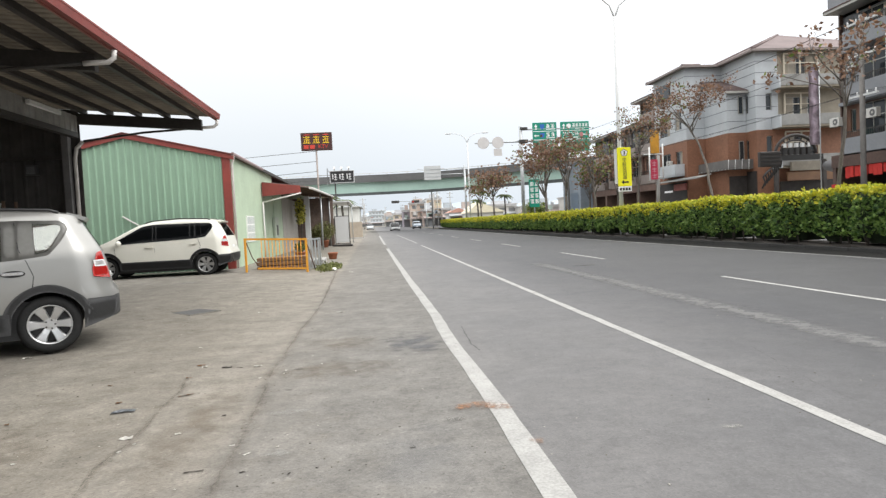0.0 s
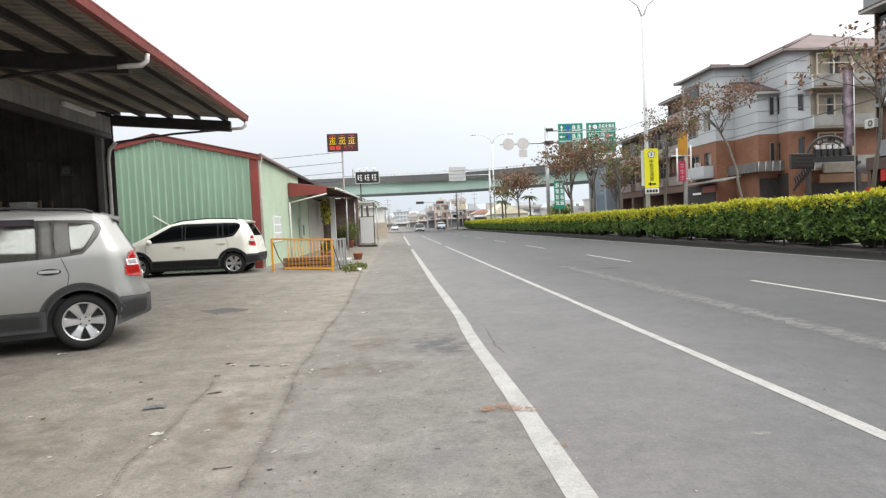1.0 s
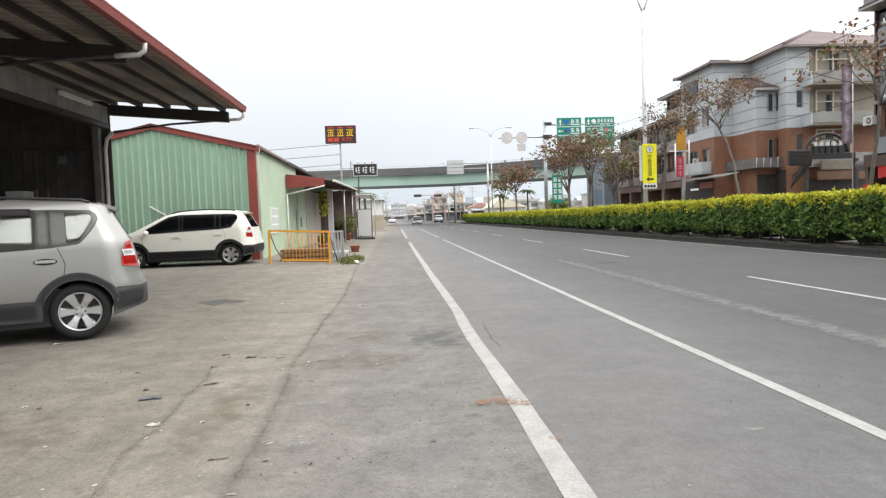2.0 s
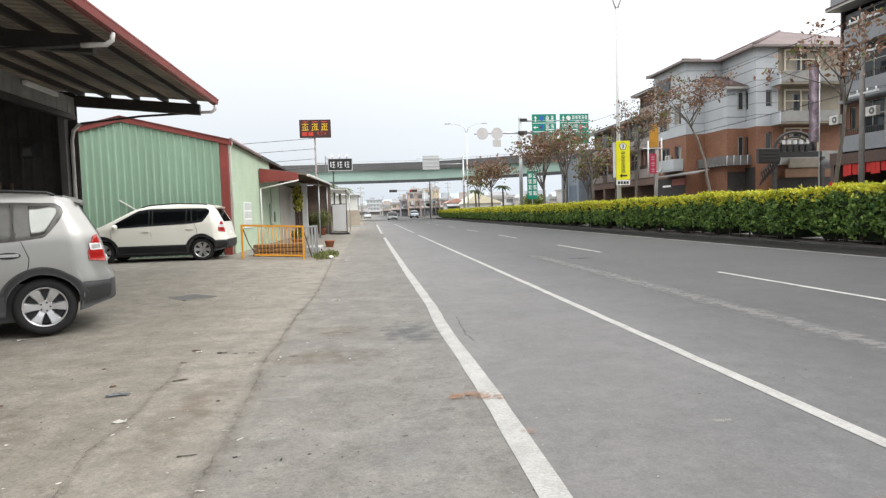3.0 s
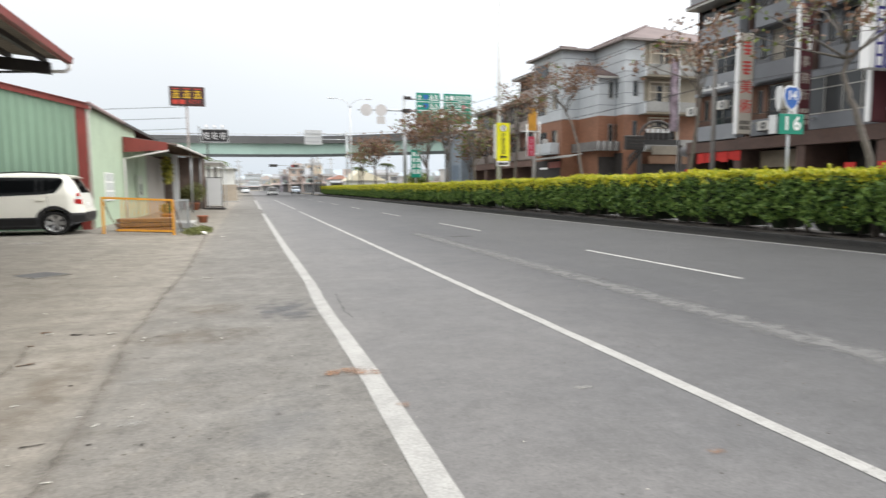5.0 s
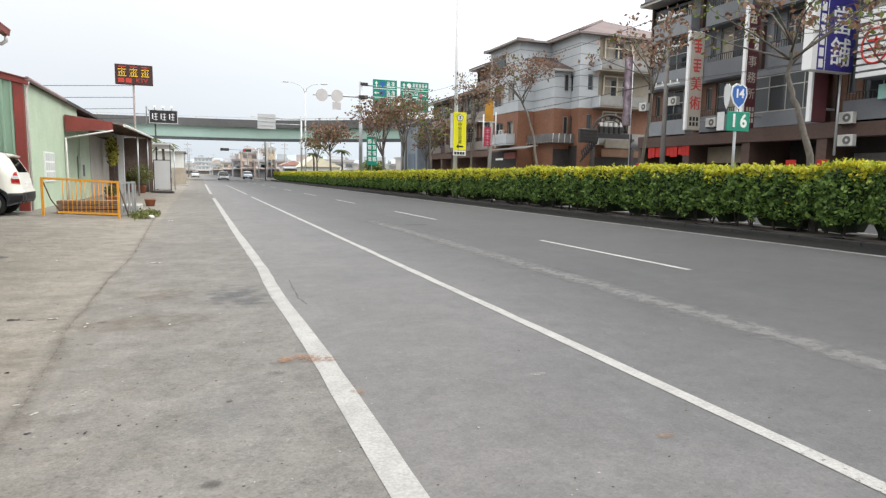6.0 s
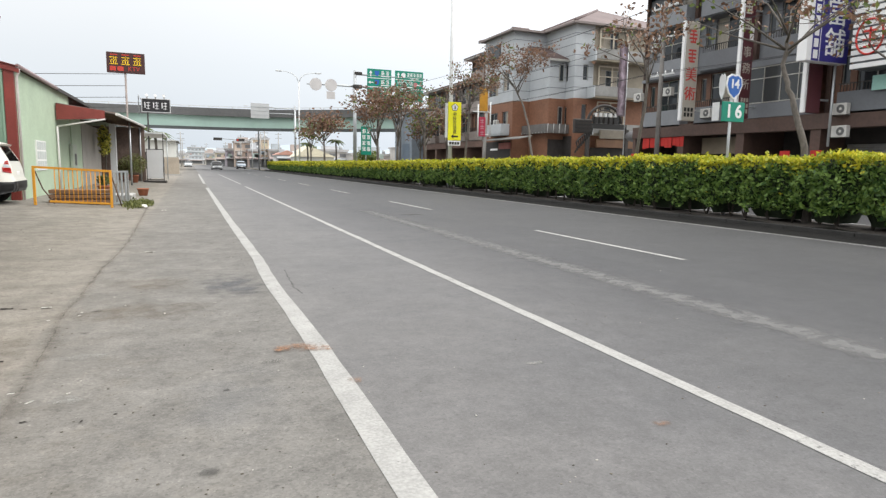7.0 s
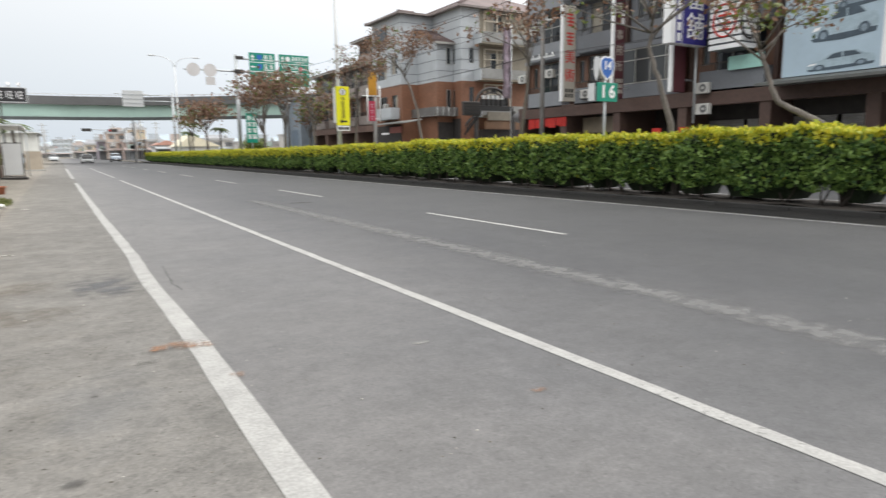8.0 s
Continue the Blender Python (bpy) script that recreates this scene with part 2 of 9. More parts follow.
OVERGREY = mat("overpass_grey_concrete", (0.13, 0.13, 0.13), 0.85, grain=0.08, scale=3, stain=0.25, stain_scale=0.2)
BRICK = mat("brown_brick_tile", (0.228, 0.107, 0.063), 0.7, grain=0.14, scale=6, stain=0.18, stain_scale=0.5)
BROWNTILE = mat("dark_brown_tile", (0.082, 0.048, 0.038), 0.65, grain=0.14, scale=6, stain=0.2, stain_scale=0.5)
WHITETILE = mat("pale_grey_wall_tile", (0.47, 0.498, 0.52), 0.55, grain=0.04, scale=8, stain=0.12, stain_scale=0.4)
GREYTILE = mat("grey_wall_tile", (0.15, 0.159, 0.175), 0.55, grain=0.05, scale=8, stain=0.15, stain_scale=0.4)
ROOFTILE = mat("mauve_roof_tile", (0.15, 0.108, 0.104), 0.7, grain=0.12, scale=9, stain=0.2, stain_scale=0.5)
WINGLASS = glass("window_glass", (0.03, 0.035, 0.04))
HAZEGLASS = glass("hazy_window_glass", (0.045, 0.048, 0.05), 0.10)
# Near-black panels stand in for the unlit depth of shops and doorways.
DARKROOM = mat("unlit_dark_panel", (0.035, 0.03, 0.028), 0.7, grain=0.2, scale=3, stain=0.3)


# ---- building helpers ----
def link(bm, name, material, parent=None, smooth=False, label=""):
    me = bpy.data.meshes.new(name)
    bm.to_mesh(me)
    bm.free()
    for mm in (material if isinstance(material, (list, tuple)) else [material]):
        me.materials.append(mm)
    if smooth:
        for p in me.polygons:
            p.use_smooth = True
    ob = new(name, me)
    if parent:
        ob.parent = parent
    if label:
        ob["label"] = label
    return ob


def part(name, bm, material, parent, label="", smooth=False):
    return link(bm, name, material, parent, smooth, label)


def empty(name, m=None, label="", category="", group="", kind=""):
    e = new(name)
    e.empty_display_size = 0.2
    if m is not None:
        e.matrix_world = m
    return tagged(e, label, category, group, kind)


def add_box(bm, x0, x1, y0, y1, z0, z1, bevel=0.0, m=None, mi=0):
    vs = [bm.verts.new((x, y, z)) for x in (x0, x1) for y in (y0, y1) for z in (z0, z1)]
    if m is not None:
        for v in vs:
            v.co = m @ v.co
    fs = []
    for q in ((0, 1, 3, 2), (4, 6, 7, 5), (0, 4, 5, 1), (2, 3, 7, 6), (0, 2, 6, 4), (1, 5, 7, 3)):
        f = bm.faces.new([vs[i] for i in q])
        f.material_index = mi
        fs.append(f)
    if bevel:
        es = list({e for f in fs for e in f.edges})
        bmesh.ops.bevel(bm, geom=es, offset=bevel, segments=1, affect="EDGES", profile=0.5)
    return bm


def box(x0, x1, y0, y1, z0, z1, bevel=0.0, m=None):
    return add_box(bmesh.new(), min(x0, x1), max(x0, x1), min(y0, y1), max(y0, y1), min(z0, z1), max(z0, z1), bevel, m)


def add_tube(bm, pts, rad, seg=8, cap=True):
    """A round tube along points; rad is one radius or one for each point."""
    pts = [Vector(p) for p in pts]
    rads = rad if isinstance(rad, (list, tuple)) else [rad] * len(pts)
    rings = []
    side = None
    for i, p in enumerate(pts):
        d = (pts[min(i + 1, len(pts) - 1)] - pts[max(i - 1, 0)]).normalized()
        if side is None:
            side = d.orthogonal().normalized()
        side = (side - d * side.dot(d)).normalized()
        up = d.cross(side)
        rings.append([bm.verts.new(p + (side * math.cos(a) + up * math.sin(a)) * rads[i]) for a in (2 * math.pi * k / seg for k in range(seg))])
    for a, b in zip(rings, rings[1:]):
        for k in range(seg):
            bm.faces.new((a[k], a[(k + 1) % seg], b[(k + 1) % seg], b[k])).smooth = True
    if cap:
        bm.faces.new(rings[0][::-1])
        bm.faces.new(rings[-1])
    return bm


def tube(pts, rad, seg=8):
    return add_tube(bmesh.new(), pts, rad, seg)


def prism(poly, a0, a1, axis="y"):
    """A polygon drawn in the two other axes, drawn out along axis from a0 to a1."""
    bm = bmesh.new()

    def at(p, a):
        return {"y": (p[0], a, p[1]), "x": (a, p[0], p[1]), "z": (p[0], p[1], a)}[axis]

    lo = [bm.verts.new(at(p, a0)) for p in poly]
    hi = [bm.verts.new(at(p, a1)) for p in poly]
    bm.faces.new(lo)
    bm.faces.new(hi[::-1])
    for i in range(len(poly)):
        j = (i + 1) % len(poly)
        bm.faces.new((lo[i], hi[i], hi[j], lo[j]))
    bmesh.ops.recalc_face_normals(bm, faces=bm.faces)
    return bm


def bars(name, parent, material, m, cells):
    """Strokes of writing as thin raised bars: cells of (x0, z0, x1, z1) in the sign's own plane, facing -y."""
    bm = bmesh.new()
    for x0, z0, x1, z1 in cells:
        add_box(bm, x0, x1, -0.006, 0.0, z0, z1, m=m)
    return part(name, bm, material, parent)


def text(name, parent, body, size, material, m, bold=0.0):
    """Lettering as a mesh, centred, lying in the sign's plane and facing -y."""
    cu = bpy.data.curves.new(name, "FONT")
    cu.body, cu.size, cu.align_x, cu.align_y = body, size, "CENTER", "CENTER"
    cu.extrude, cu.offset = 0.004, bold
    tmp = bpy.data.objects.new(name, cu)
    scene.collection.objects.link(tmp)
    me = bpy.data.meshes.new_from_object(tmp.evaluated_get(bpy.context.evaluated_depsgraph_get()))
    bpy.data.objects.remove(tmp)
    bpy.data.curves.remove(cu)
    me.transform(m @ pose(0, 0, 0, 90))
    me.materials.clear()
    me.materials.append(material)
    ob = new(name, me)
    ob.parent = parent
    return ob


# ---- ground, road, yard ----
def yard_z(x, y):
    """The yard climbs a little towards the sheds."""
    a = min(max((-x - 1.3) / 3.0, 0), 1)
    b = min(max((y - 6.5) / 9.0, 0), 1)
    return 0.11 * a * a * (3 - 2 * a) * (0.15 + 0.85 * b * b * (3 - 2 * b))


def sheet(name, xs, ys, zf, material, label, category, kind="structure"):
    bm = bmesh.new()
    g = [[bm.verts.new((x, y, zf(x, y))) for x in xs] for y in ys]
    for j in range(len(ys) - 1):
        for i in range(len(xs) - 1):
            bm.faces.new((g[j][i], g[j][i + 1], g[j + 1][i + 1], g[j + 1][i]))
    ob = link(bm, name, material, smooth=True)
    return tagged(ob, label, category, kind=kind)


sheet("ground", [-2500, -200, -40, 40, 200, 2500], [-600, -60, 60, 200, 600, 3500], lambda x, y: -0.06, EARTH, "dusty brown earth reaching the horizon", "ground")
ROAD_Y = [-30, -10, 0, 10, 20, 40, 80, 160, 320]
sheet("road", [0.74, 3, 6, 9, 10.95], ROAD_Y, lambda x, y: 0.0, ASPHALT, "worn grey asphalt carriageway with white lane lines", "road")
sheet("road_shoulder", [-0.945, -0.5, 0.0, 0.74], ROAD_Y, lambda x, y: 0.0, SHOULDER, "dusty grey asphalt shoulder along the road", "road")
sheet("yard", [-40, -20, -12, -9, -7] + [-6 + 0.25 * i for i in range(21)] + [-0.945], [-30, -10, 0, 3] + [5 + 0.6 * i for i in range(26)] + [22, 26, 32, 45, 60, 90, 160], yard_z,
      YARD, "stained beige concrete and asphalt forecourt", "pavement")
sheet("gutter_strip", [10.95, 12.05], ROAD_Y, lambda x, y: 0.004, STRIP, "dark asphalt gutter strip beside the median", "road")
sheet("road_far_side", [13.9, 17, 20, 23, 26], ROAD_Y, lambda x, y: 0.0, ASPHALT, "grey asphalt carriageway beyond the median", "road")


# ---- lane lines ----
def strip(name, material, pts, width, label, category, z=0.003, ragged=0.0, seed=1):
    rnd = random.Random(seed)
    bm = bmesh.new()
    rows = []
    for i, (x, y) in enumerate(pts):
        a = (rnd.random() - 0.5) * ragged
        b = (rnd.random() - 0.5) * ragged
        rows.append((bm.verts.new((x - width / 2 + a, y, z)), bm.verts.new((x + width / 2 + b, y, z))))
    for (a, b), (c, d) in zip(rows, rows[1:]):
        bm.faces.new((a, b, d, c))
    return tagged(link(bm, name, material), label, category, kind="structure")


def edge_x(y):
    """The hand-painted edge line wanders by a few centimetres."""
    pts = ((-6, 0.755), (2, 0.765), (3, 0.773), (4.2, 0.782), (5.1, 0.780), (6.3, 0.752), (7.2, 0.760), (8.3, 0.784), (11, 0.770), (14, 0.747), (30, 0.712), (60, 0.70), (400, 0.70))
    for (a, p), (b, q) in zip(pts, pts[1:]):
        if y <= b:
            return p + (q - p) * (y - a) / (b - a)
    return 0.7


def steps(a, b, d):
    n = max(1, int((b - a) / d))
    return [a + (b - a) * i / n for i in range(n + 1)]


strip("edge_line", PAINT, [(edge_x(y), y) for y in steps(-6, 32.6, 0.35)], 0.142, "thick worn white edge line painted on asphalt", "road line", ragged=0.012, seed=2)
strip("edge_line", PAINT, [(0.70, y) for y in steps(38.8, 70, 2)], 0.15, "thick worn white edge line painted on asphalt", "road line")
strip("lane_line", PAINT, [(2.62, y) for y in steps(-6, 34.6, 0.4)], 0.10, "thin solid white lane line painted on asphalt", "road line", ragged=0.012, seed=3)
strip("lane_line", PAINT, [(2.66, y) for y in steps(38.5, 70, 2)], 0.10, "thin solid white lane line painted on asphalt", "road line")
DASHES = [strip("lane_dash", PAINT, [(6.35, y) for y in steps(10.9 + 10 * k - 4.1, 10.9 + 10 * k, 0.3)], 0.10, "worn white dash of the lane line", "road line", ragged=0.01, seed=10 + k) for k in range(-1, 9)]
for o in DASHES:
    o["group"] = "dashes of the lane line"
FADED = worn_paint("faded_road_paint", (0.30, 0.295, 0.285), 0.74)
strip("median_line", FADED, [(10.79, y) for y in steps(-6, 95, 0.8)], 0.10, "faded white line along the median gutter", "road line", ragged=0.012, seed=4)
strip("far_side_line", FADED, [(15.2, y) for y in steps(-6, 95, 5)], 0.12, "white line on the carriageway beyond the median", "road line")

# ---- seams, covers, patches and litter on the ground ----
def seam_dirt(name, color, alpha, lo, hi):
    """Dirt lying in a seam: densest along its middle, broken up by noise, fading to nothing at its sides."""
    m = bpy.data.materials.new(name)
    m.use_nodes = True
    n, l = m.node_tree.nodes, m.node_tree.links
    b = n["Principled BSDF"]
    b.inputs["Base Color"].default_value, b.inputs["Roughness"].default_value = (*color, 1), 0.95
    co = n.new("ShaderNodeTexCoord")
    at = n.new("ShaderNodeAttribute")
    at.attribute_name = "middle"
    total = at.outputs["Fac"]
    for scale, weight in ((4.0, 1.1), (26.0, 0.9)):
        t = n.new("ShaderNodeTexNoise")
        t.inputs["Scale"].default_value, t.inputs["Detail"].default_value = scale, 6
        l.new(co.outputs["Object"], t.inputs["Vector"])
        k = n.new("ShaderNodeMath")
        k.operation = "MULTIPLY_ADD"
        k.inputs[1].default_value = weight
        l.new(t.outputs["Fac"], k.inputs[0])
        l.new(total, k.inputs[2])
        total = k.outputs[0]
    r = n.new("ShaderNodeMapRange")
    r.inputs[1].default_value, r.inputs[2].default_value, r.inputs[4].default_value = lo, hi, alpha
    l.new(total, r.inputs[0])
    edge = n.new("ShaderNodeMath")
    edge.operation = "MULTIPLY"
    l.new(r.outputs[0], edge.inputs[0])
    l.new(at.outputs["Fac"], edge.inputs[1])
    l.new(edge.outputs[0], b.inputs["Alpha"])
    return m


SEAMDARK = seam_dirt("seam_dirt", (0.085, 0.072, 0.058), 0.45, 1.7, 2.4)
SEAMBLACK = seam_dirt("open_crack_dirt", (0.06, 0.057, 0.054), 0.6, 1.5, 2.2)
SEAMDUST = seam_dirt("seam_dust", (0.135, 0.112, 0.088), 0.36, 1.4, 2.4)


def crack(name, pts, width, material, label, seed, jitter=0.03, step=0.12, dz=0.004):
    """A ragged crack or seam that follows the ground: three points across, the middle one marked."""
    rnd = random.Random(seed)
    bm = bmesh.new()
    mark = bm.verts.layers.float.new("middle")
    prev = None
    for (x0, y0), (x1, y1) in zip(pts, pts[1:]):
        n = max(2, int(math.hypot(x1 - x0, y1 - y0) / step))
        for i in range(n):
            f = i / n
            x = x0 + (x1 - x0) * f + rnd.uniform(-jitter, jitter)
            y = y0 + (y1 - y0) * f + rnd.uniform(-jitter, jitter) * 0.5
            w = width * rnd.uniform(0.6, 1.3)
            dx, dy = (y1 - y0), -(x1 - x0)
            s = math.hypot(dx, dy)
            dx, dy = dx / s * w / 2, dy / s * w / 2
            z = (yard_z(x, y) if x < -0.94 else 0) + dz
            row = [bm.verts.new((x + dx * k, y + dy * k, z)) for k in (-1, 0, 1)]
            row[1][mark] = 1.0
            if prev:
                for k in (0, 1):
                    bm.faces.new((prev[k], prev[k + 1], row[k + 1], row[k]))
            prev = row
    return tagged(link(bm, name, material), label, "crack", kind="structure")


SEAM = [(-0.92, 1.5), (-0.86, 2.9), (-0.87, 3.9), (-0.90, 4.7), (-0.96, 5.5), (-0.95, 6.7), (-0.96, 8.1), (-0.92, 9.3), (-0.91, 10.6), (-0.96, 13.0), (-1.11, 18.6)]
crack("pavement_seam", SEAM[5:], 0.05, SEAMDUST, "faint dusty seam between shoulder and forecourt", 25, 0.012, 0.1)
crack("pavement_seam_dust", SEAM, 0.30, SEAMDUST, "brown dust lying along the forecourt seam", 4, 0.02, 0.25, 0.003)
crack("pavement_seam", SEAM[:6], 0.045, SEAMDARK, "dirt-filled seam between shoulder and forecourt", 5, 0.012, 0.06)
CRACK = [(-1.45, 2.6), (-1.51, 3.07), (-1.60, 3.6), (-1.56, 4.0), (-1.58, 4.4), (-1.62, 4.9), (-1.61, 5.1), (-1.70, 5.9)]
crack("pavement_crack_dust", CRACK, 0.18, SEAMDUST, "brown dust lying along a forecourt crack", 15, 0.02, 0.2, 0.003)
crack("pavement_crack", CRACK, 0.032, SEAMDARK, "thin crack along the forecourt", 6, 0.01, 0.06)
crack("pavement_crack", [(-1.74, 6.12), (-1.39, 6.0), (-0.95, 5.83)], 0.03, SEAMDARK, "thin crack across the forecourt", 16, 0.01, 0.06)
crack("pavement_crack", [(1.00, 7.4), (0.96, 6.8), (0.94, 6.3), (0.97, 5.9)], 0.06, SEAMBLACK, "dark crack beside the edge line", 7, 0.01, 0.06)
crack("pavement_crack", [(-0.36, 6.9), (0.0, 7.22), (0.3, 7.27), (0.69, 7.30)], 0.09, SEAMDARK, "crack along an asphalt repair", 9, 0.015, 0.08)
crack("pavement_crack", [(-2.76, 11.6), (-2.71, 12.0), (-2.59, 12.93), (-2.45, 14.49)], 0.05, SEAMDARK, "dark crack in the forecourt", 19, 0.04)


def blotch(name, material, x, y, rx, ry, label, seed, dz=0.004, n=26, turn=0.0):
    """An irregular flat patch lying on the ground."""
    rnd = random.Random(seed)
    bm = bmesh.new()
    ph = [rnd.uniform(0, 6.28) for _ in range(4)]
    c, s = math.cos(turn), math.sin(turn)
    vs = []
    for i in range(n):
        a = 2 * math.pi * i / n
        r = 1 + 0.16 * math.sin(2 * a + ph[0]) + 0.12 * math.sin(3 * a + ph[1]) + 0.1 * math.sin(5 * a + ph[2]) + 0.08 * math.sin(9 * a + ph[3])
        px, py = rx * r * math.cos(a), ry * r * math.sin(a)
        qx, qy = x + px * c - py * s, y + px * s + py * c
        vs.append(bm.verts.new((qx, qy, (yard_z(qx, qy) if qx < -0.94 else 0) + dz)))
    bm.faces.new(vs)
    return tagged(link(bm, name, material), label, "patch", kind="structure")


def soft_patch(name, color, alpha, grain=6, along=1, soft=1.7):
    """A thin stain that fades out in ragged edges."""
    m = bpy.data.materials.new(name)
    m.use_nodes = True
    n, l = m.node_tree.nodes, m.node_tree.links
    b = n["Principled BSDF"]
    b.inputs["Base Color"].default_value = (*color, 1)
    b.inputs["Roughness"].default_value = 0.9
    co = n.new("ShaderNodeTexCoord")
    ln = n.new("ShaderNodeVectorMath")
    ln.operation = "LENGTH"
    mp = n.new("ShaderNodeVectorMath")
    mp.operation = "MULTIPLY_ADD"
    mp.inputs[1].default_value, mp.inputs[2].default_value = (2, 2 * along, 0), (-1, -along, 0)
    l.new(co.outputs["Generated"], mp.inputs[0])
    l.new(mp.outputs[0], ln.inputs[0])
    nz = n.new("ShaderNodeTexNoise")
    nz.inputs["Scale"].default_value, nz.inputs["Detail"].default_value = grain, 8
    l.new(co.outputs["Object"], nz.inputs["Vector"])
    sub = n.new("ShaderNodeMath")
    sub.operation = "MULTIPLY_ADD"
    sub.inputs[1].default_value = 4.2
    l.new(nz.outputs["Fac"], sub.inputs[0])
    neg = n.new("ShaderNodeMath")
    neg.operation = "MULTIPLY_ADD"
    neg.inputs[1].default_value, neg.inputs[2].default_value = -1.3, -1.05
    l.new(ln.outputs["Value"], neg.inputs[0])
    l.new(neg.outputs[0], sub.inputs[2])
    rg = n.new("ShaderNodeMapRange")
    rg.inputs[1].default_value, rg.inputs[2].default_value, rg.inputs[4].default_value = 0.0, soft, alpha
    l.new(sub.outputs[0], rg.inputs[0])
    rim = n.new("ShaderNodeMapRange")
    rim.inputs[1].default_value, rim.inputs[2].default_value, rim.inputs[3].default_value, rim.inputs[4].default_value = 0.35, 0.85, 1.0, 0.0
    l.new(ln.outputs["Value"], rim.inputs[0])
    mu = n.new("ShaderNodeMath")
    mu.operation = "MULTIPLY"
    l.new(rg.outputs[0], mu.inputs[0])
    l.new(rim.outputs[0], mu.inputs[1])
    l.new(mu.outputs[0], b.inputs["Alpha"])
    MATS[name] = m
    return m


STREAK = soft_patch("scraped_asphalt", (0.165, 0.163, 0.160), 0.72, 7, 0, 1.0)
SMEAR = soft_patch("blue_grey_smear", (0.215, 0.218, 0.226), 0.35, 3)
RUST = soft_patch("rust_dirt", (0.28, 0.15, 0.085), 0.85, 22)
DUST = soft_patch("pale_dust", (0.32, 0.31, 0.285), 0.8, 14)
BROWNDUST = soft_patch("brown_dust", (0.20, 0.16, 0.115), 0.4)
OIL = soft_patch("dark_stain", (0.085, 0.08, 0.075), 0.85)
for i, (x, y, r) in enumerate(((0.64, 4.20, 0.20), (0.74, 4.14, 0.17), (0.54, 4.17, 0.12), (0.82, 4.10, 0.09), (0.86, 3.42, 0.08))):
    blotch("rust_stain", RUST, x, y, r, r * 0.6, "rusty brown dirt on the white line", 3 + i * 7, 0.008 + 0.0006 * i, turn=0.5 * i)
blotch("dust_patch", BROWNDUST, -0.45, 6.9, 0.5, 0.7, "brown dust on the shoulder", 4)
blotch("dust_patch", DUST, -4.42, 15.4, 0.52, 0.36, "pale dust on the forecourt by the parked car", 61)
blotch("oil_stain", OIL, -4.4, 15.95, 0.20, 0.07, "dark stain in the dust by the parked car", 62, 0.006)
blotch("dust_patch", DUST, 0.47, 3.95, 0.14, 0.08, "pale dust on the shoulder", 6)
blotch("dust_patch", DUST, -0.64, 4.40, 0.20, 0.12, "pale dust on the shoulder", 7)
blotch("dust_patch", DUST, -0.60, 3.61, 0.16, 0.09, "pale dust on the shoulder", 37)
blotch("dust_patch", DUST, 2.01, 3.39, 0.08, 0.07, "pale spot on the lane", 8)
blotch("rust_stain", RUST, 2.11, 2.34, 0.07, 0.05, "small rusty spot on the lane", 9, 0.005)
blotch("dust_patch", SMEAR, 0.22, 3.45, 0.45, 0.75, "faint blue-grey smear on the shoulder", 53)
strip("scraped_streak", STREAK, [(4.33 + 0.03 * math.sin(y * 0.9) + 0.004 * y, y) for y in steps(1.0, 16.5, 0.5)], 0.62, "pale scraped streak along the lane", "patch")
crack("pavement_crack", [(3.34, 5.3), (3.2, 4.75), (3.12, 4.46), (3.02, 3.9), (2.98, 3.5)], 0.03, SEAMDARK, "short dark crack in the lane", 41, 0.012, 0.06)
crack("line_crack", [(2.64, 1.6), (2.60, 3.0), (2.65, 4.4), (2.61, 6.0), (2.64, 7.5)], 0.02, SEAMDARK, "hairline crack along the painted lane line", 42, 0.016, 0.07, 0.008)
blotch("oil_stain", OIL, -0.74, 5.73, 0.06, 0.06, "dark oil spot on the shoulder", 12)
blotch("oil_stain", OIL, -0.73, 5.01, 0.09, 0.07, "dark oil spot on the shoulder", 11)
blotch("oil_stain", OIL, 5.24, 15.05, 0.42, 0.3, "dark patched cover in the lane", 13)
blotch("dust_patch", BROWNDUST, -1.25, 4.2, 0.3, 2.0, "brown dust along the seam", 16)
blotch("dust_patch", BROWNDUST, -2.6, 4.0, 1.0, 0.9, "brown dirt on the forecourt", 26)
blotch("dust_patch", BROWNDUST, -1.58, 3.10, 0.22, 0.16, "brown dirt in the crack", 36)
blotch("dust_patch", BROWNDUST, -0.35, 5.6, 0.9, 0.5, "brown dust on the shoulder", 27)
REPAIR = soft_patch("repair_asphalt", (0.118, 0.120, 0.128), 0.55, 5, 1, 1.0)
blotch("asphalt_repair", REPAIR, 0.40, 6.55, 0.42, 0.95, "darker asphalt repair in the shoulder", 71)
blotch("dust_patch", OIL, 0.05, 2.55, 0.07, 0.05, "dark spot on the shoulder", 72)

CONCRETE_DIM = mat("dim_concrete_rim", (0.17, 0.16, 0.14), 0.9, grain=0.15, stain=0.25)
COVER = mat("cast_iron_cover", (0.085, 0.083, 0.082), 0.8, 0.1, grain=0.2, scale=40, stain=0.2)
cov = empty("manhole_cover", pose(-2.87, 10.29, yard_z(-2.87, 10.29) + 0.003, 0, 0, -42), "dark square iron access cover set in concrete", "manhole cover")
part("frame", box(-0.30, 0.30, -0.27, 0.27, -0.01, 0.004), CONCRETE_DIM, cov)
part("lid", box(-0.265, 0.265, -0.235, 0.235, 0.0, 0.007, 0.002), COVER, cov)

LITTER = mat("paper_scrap", (0.72, 0.70, 0.65), 0.8, grain=0.1, scale=40, stain=0.2)
LEAFDRY = mat("dry_leaf", (0.19, 0.10, 0.05), 0.8, grain=0.2, scale=40)
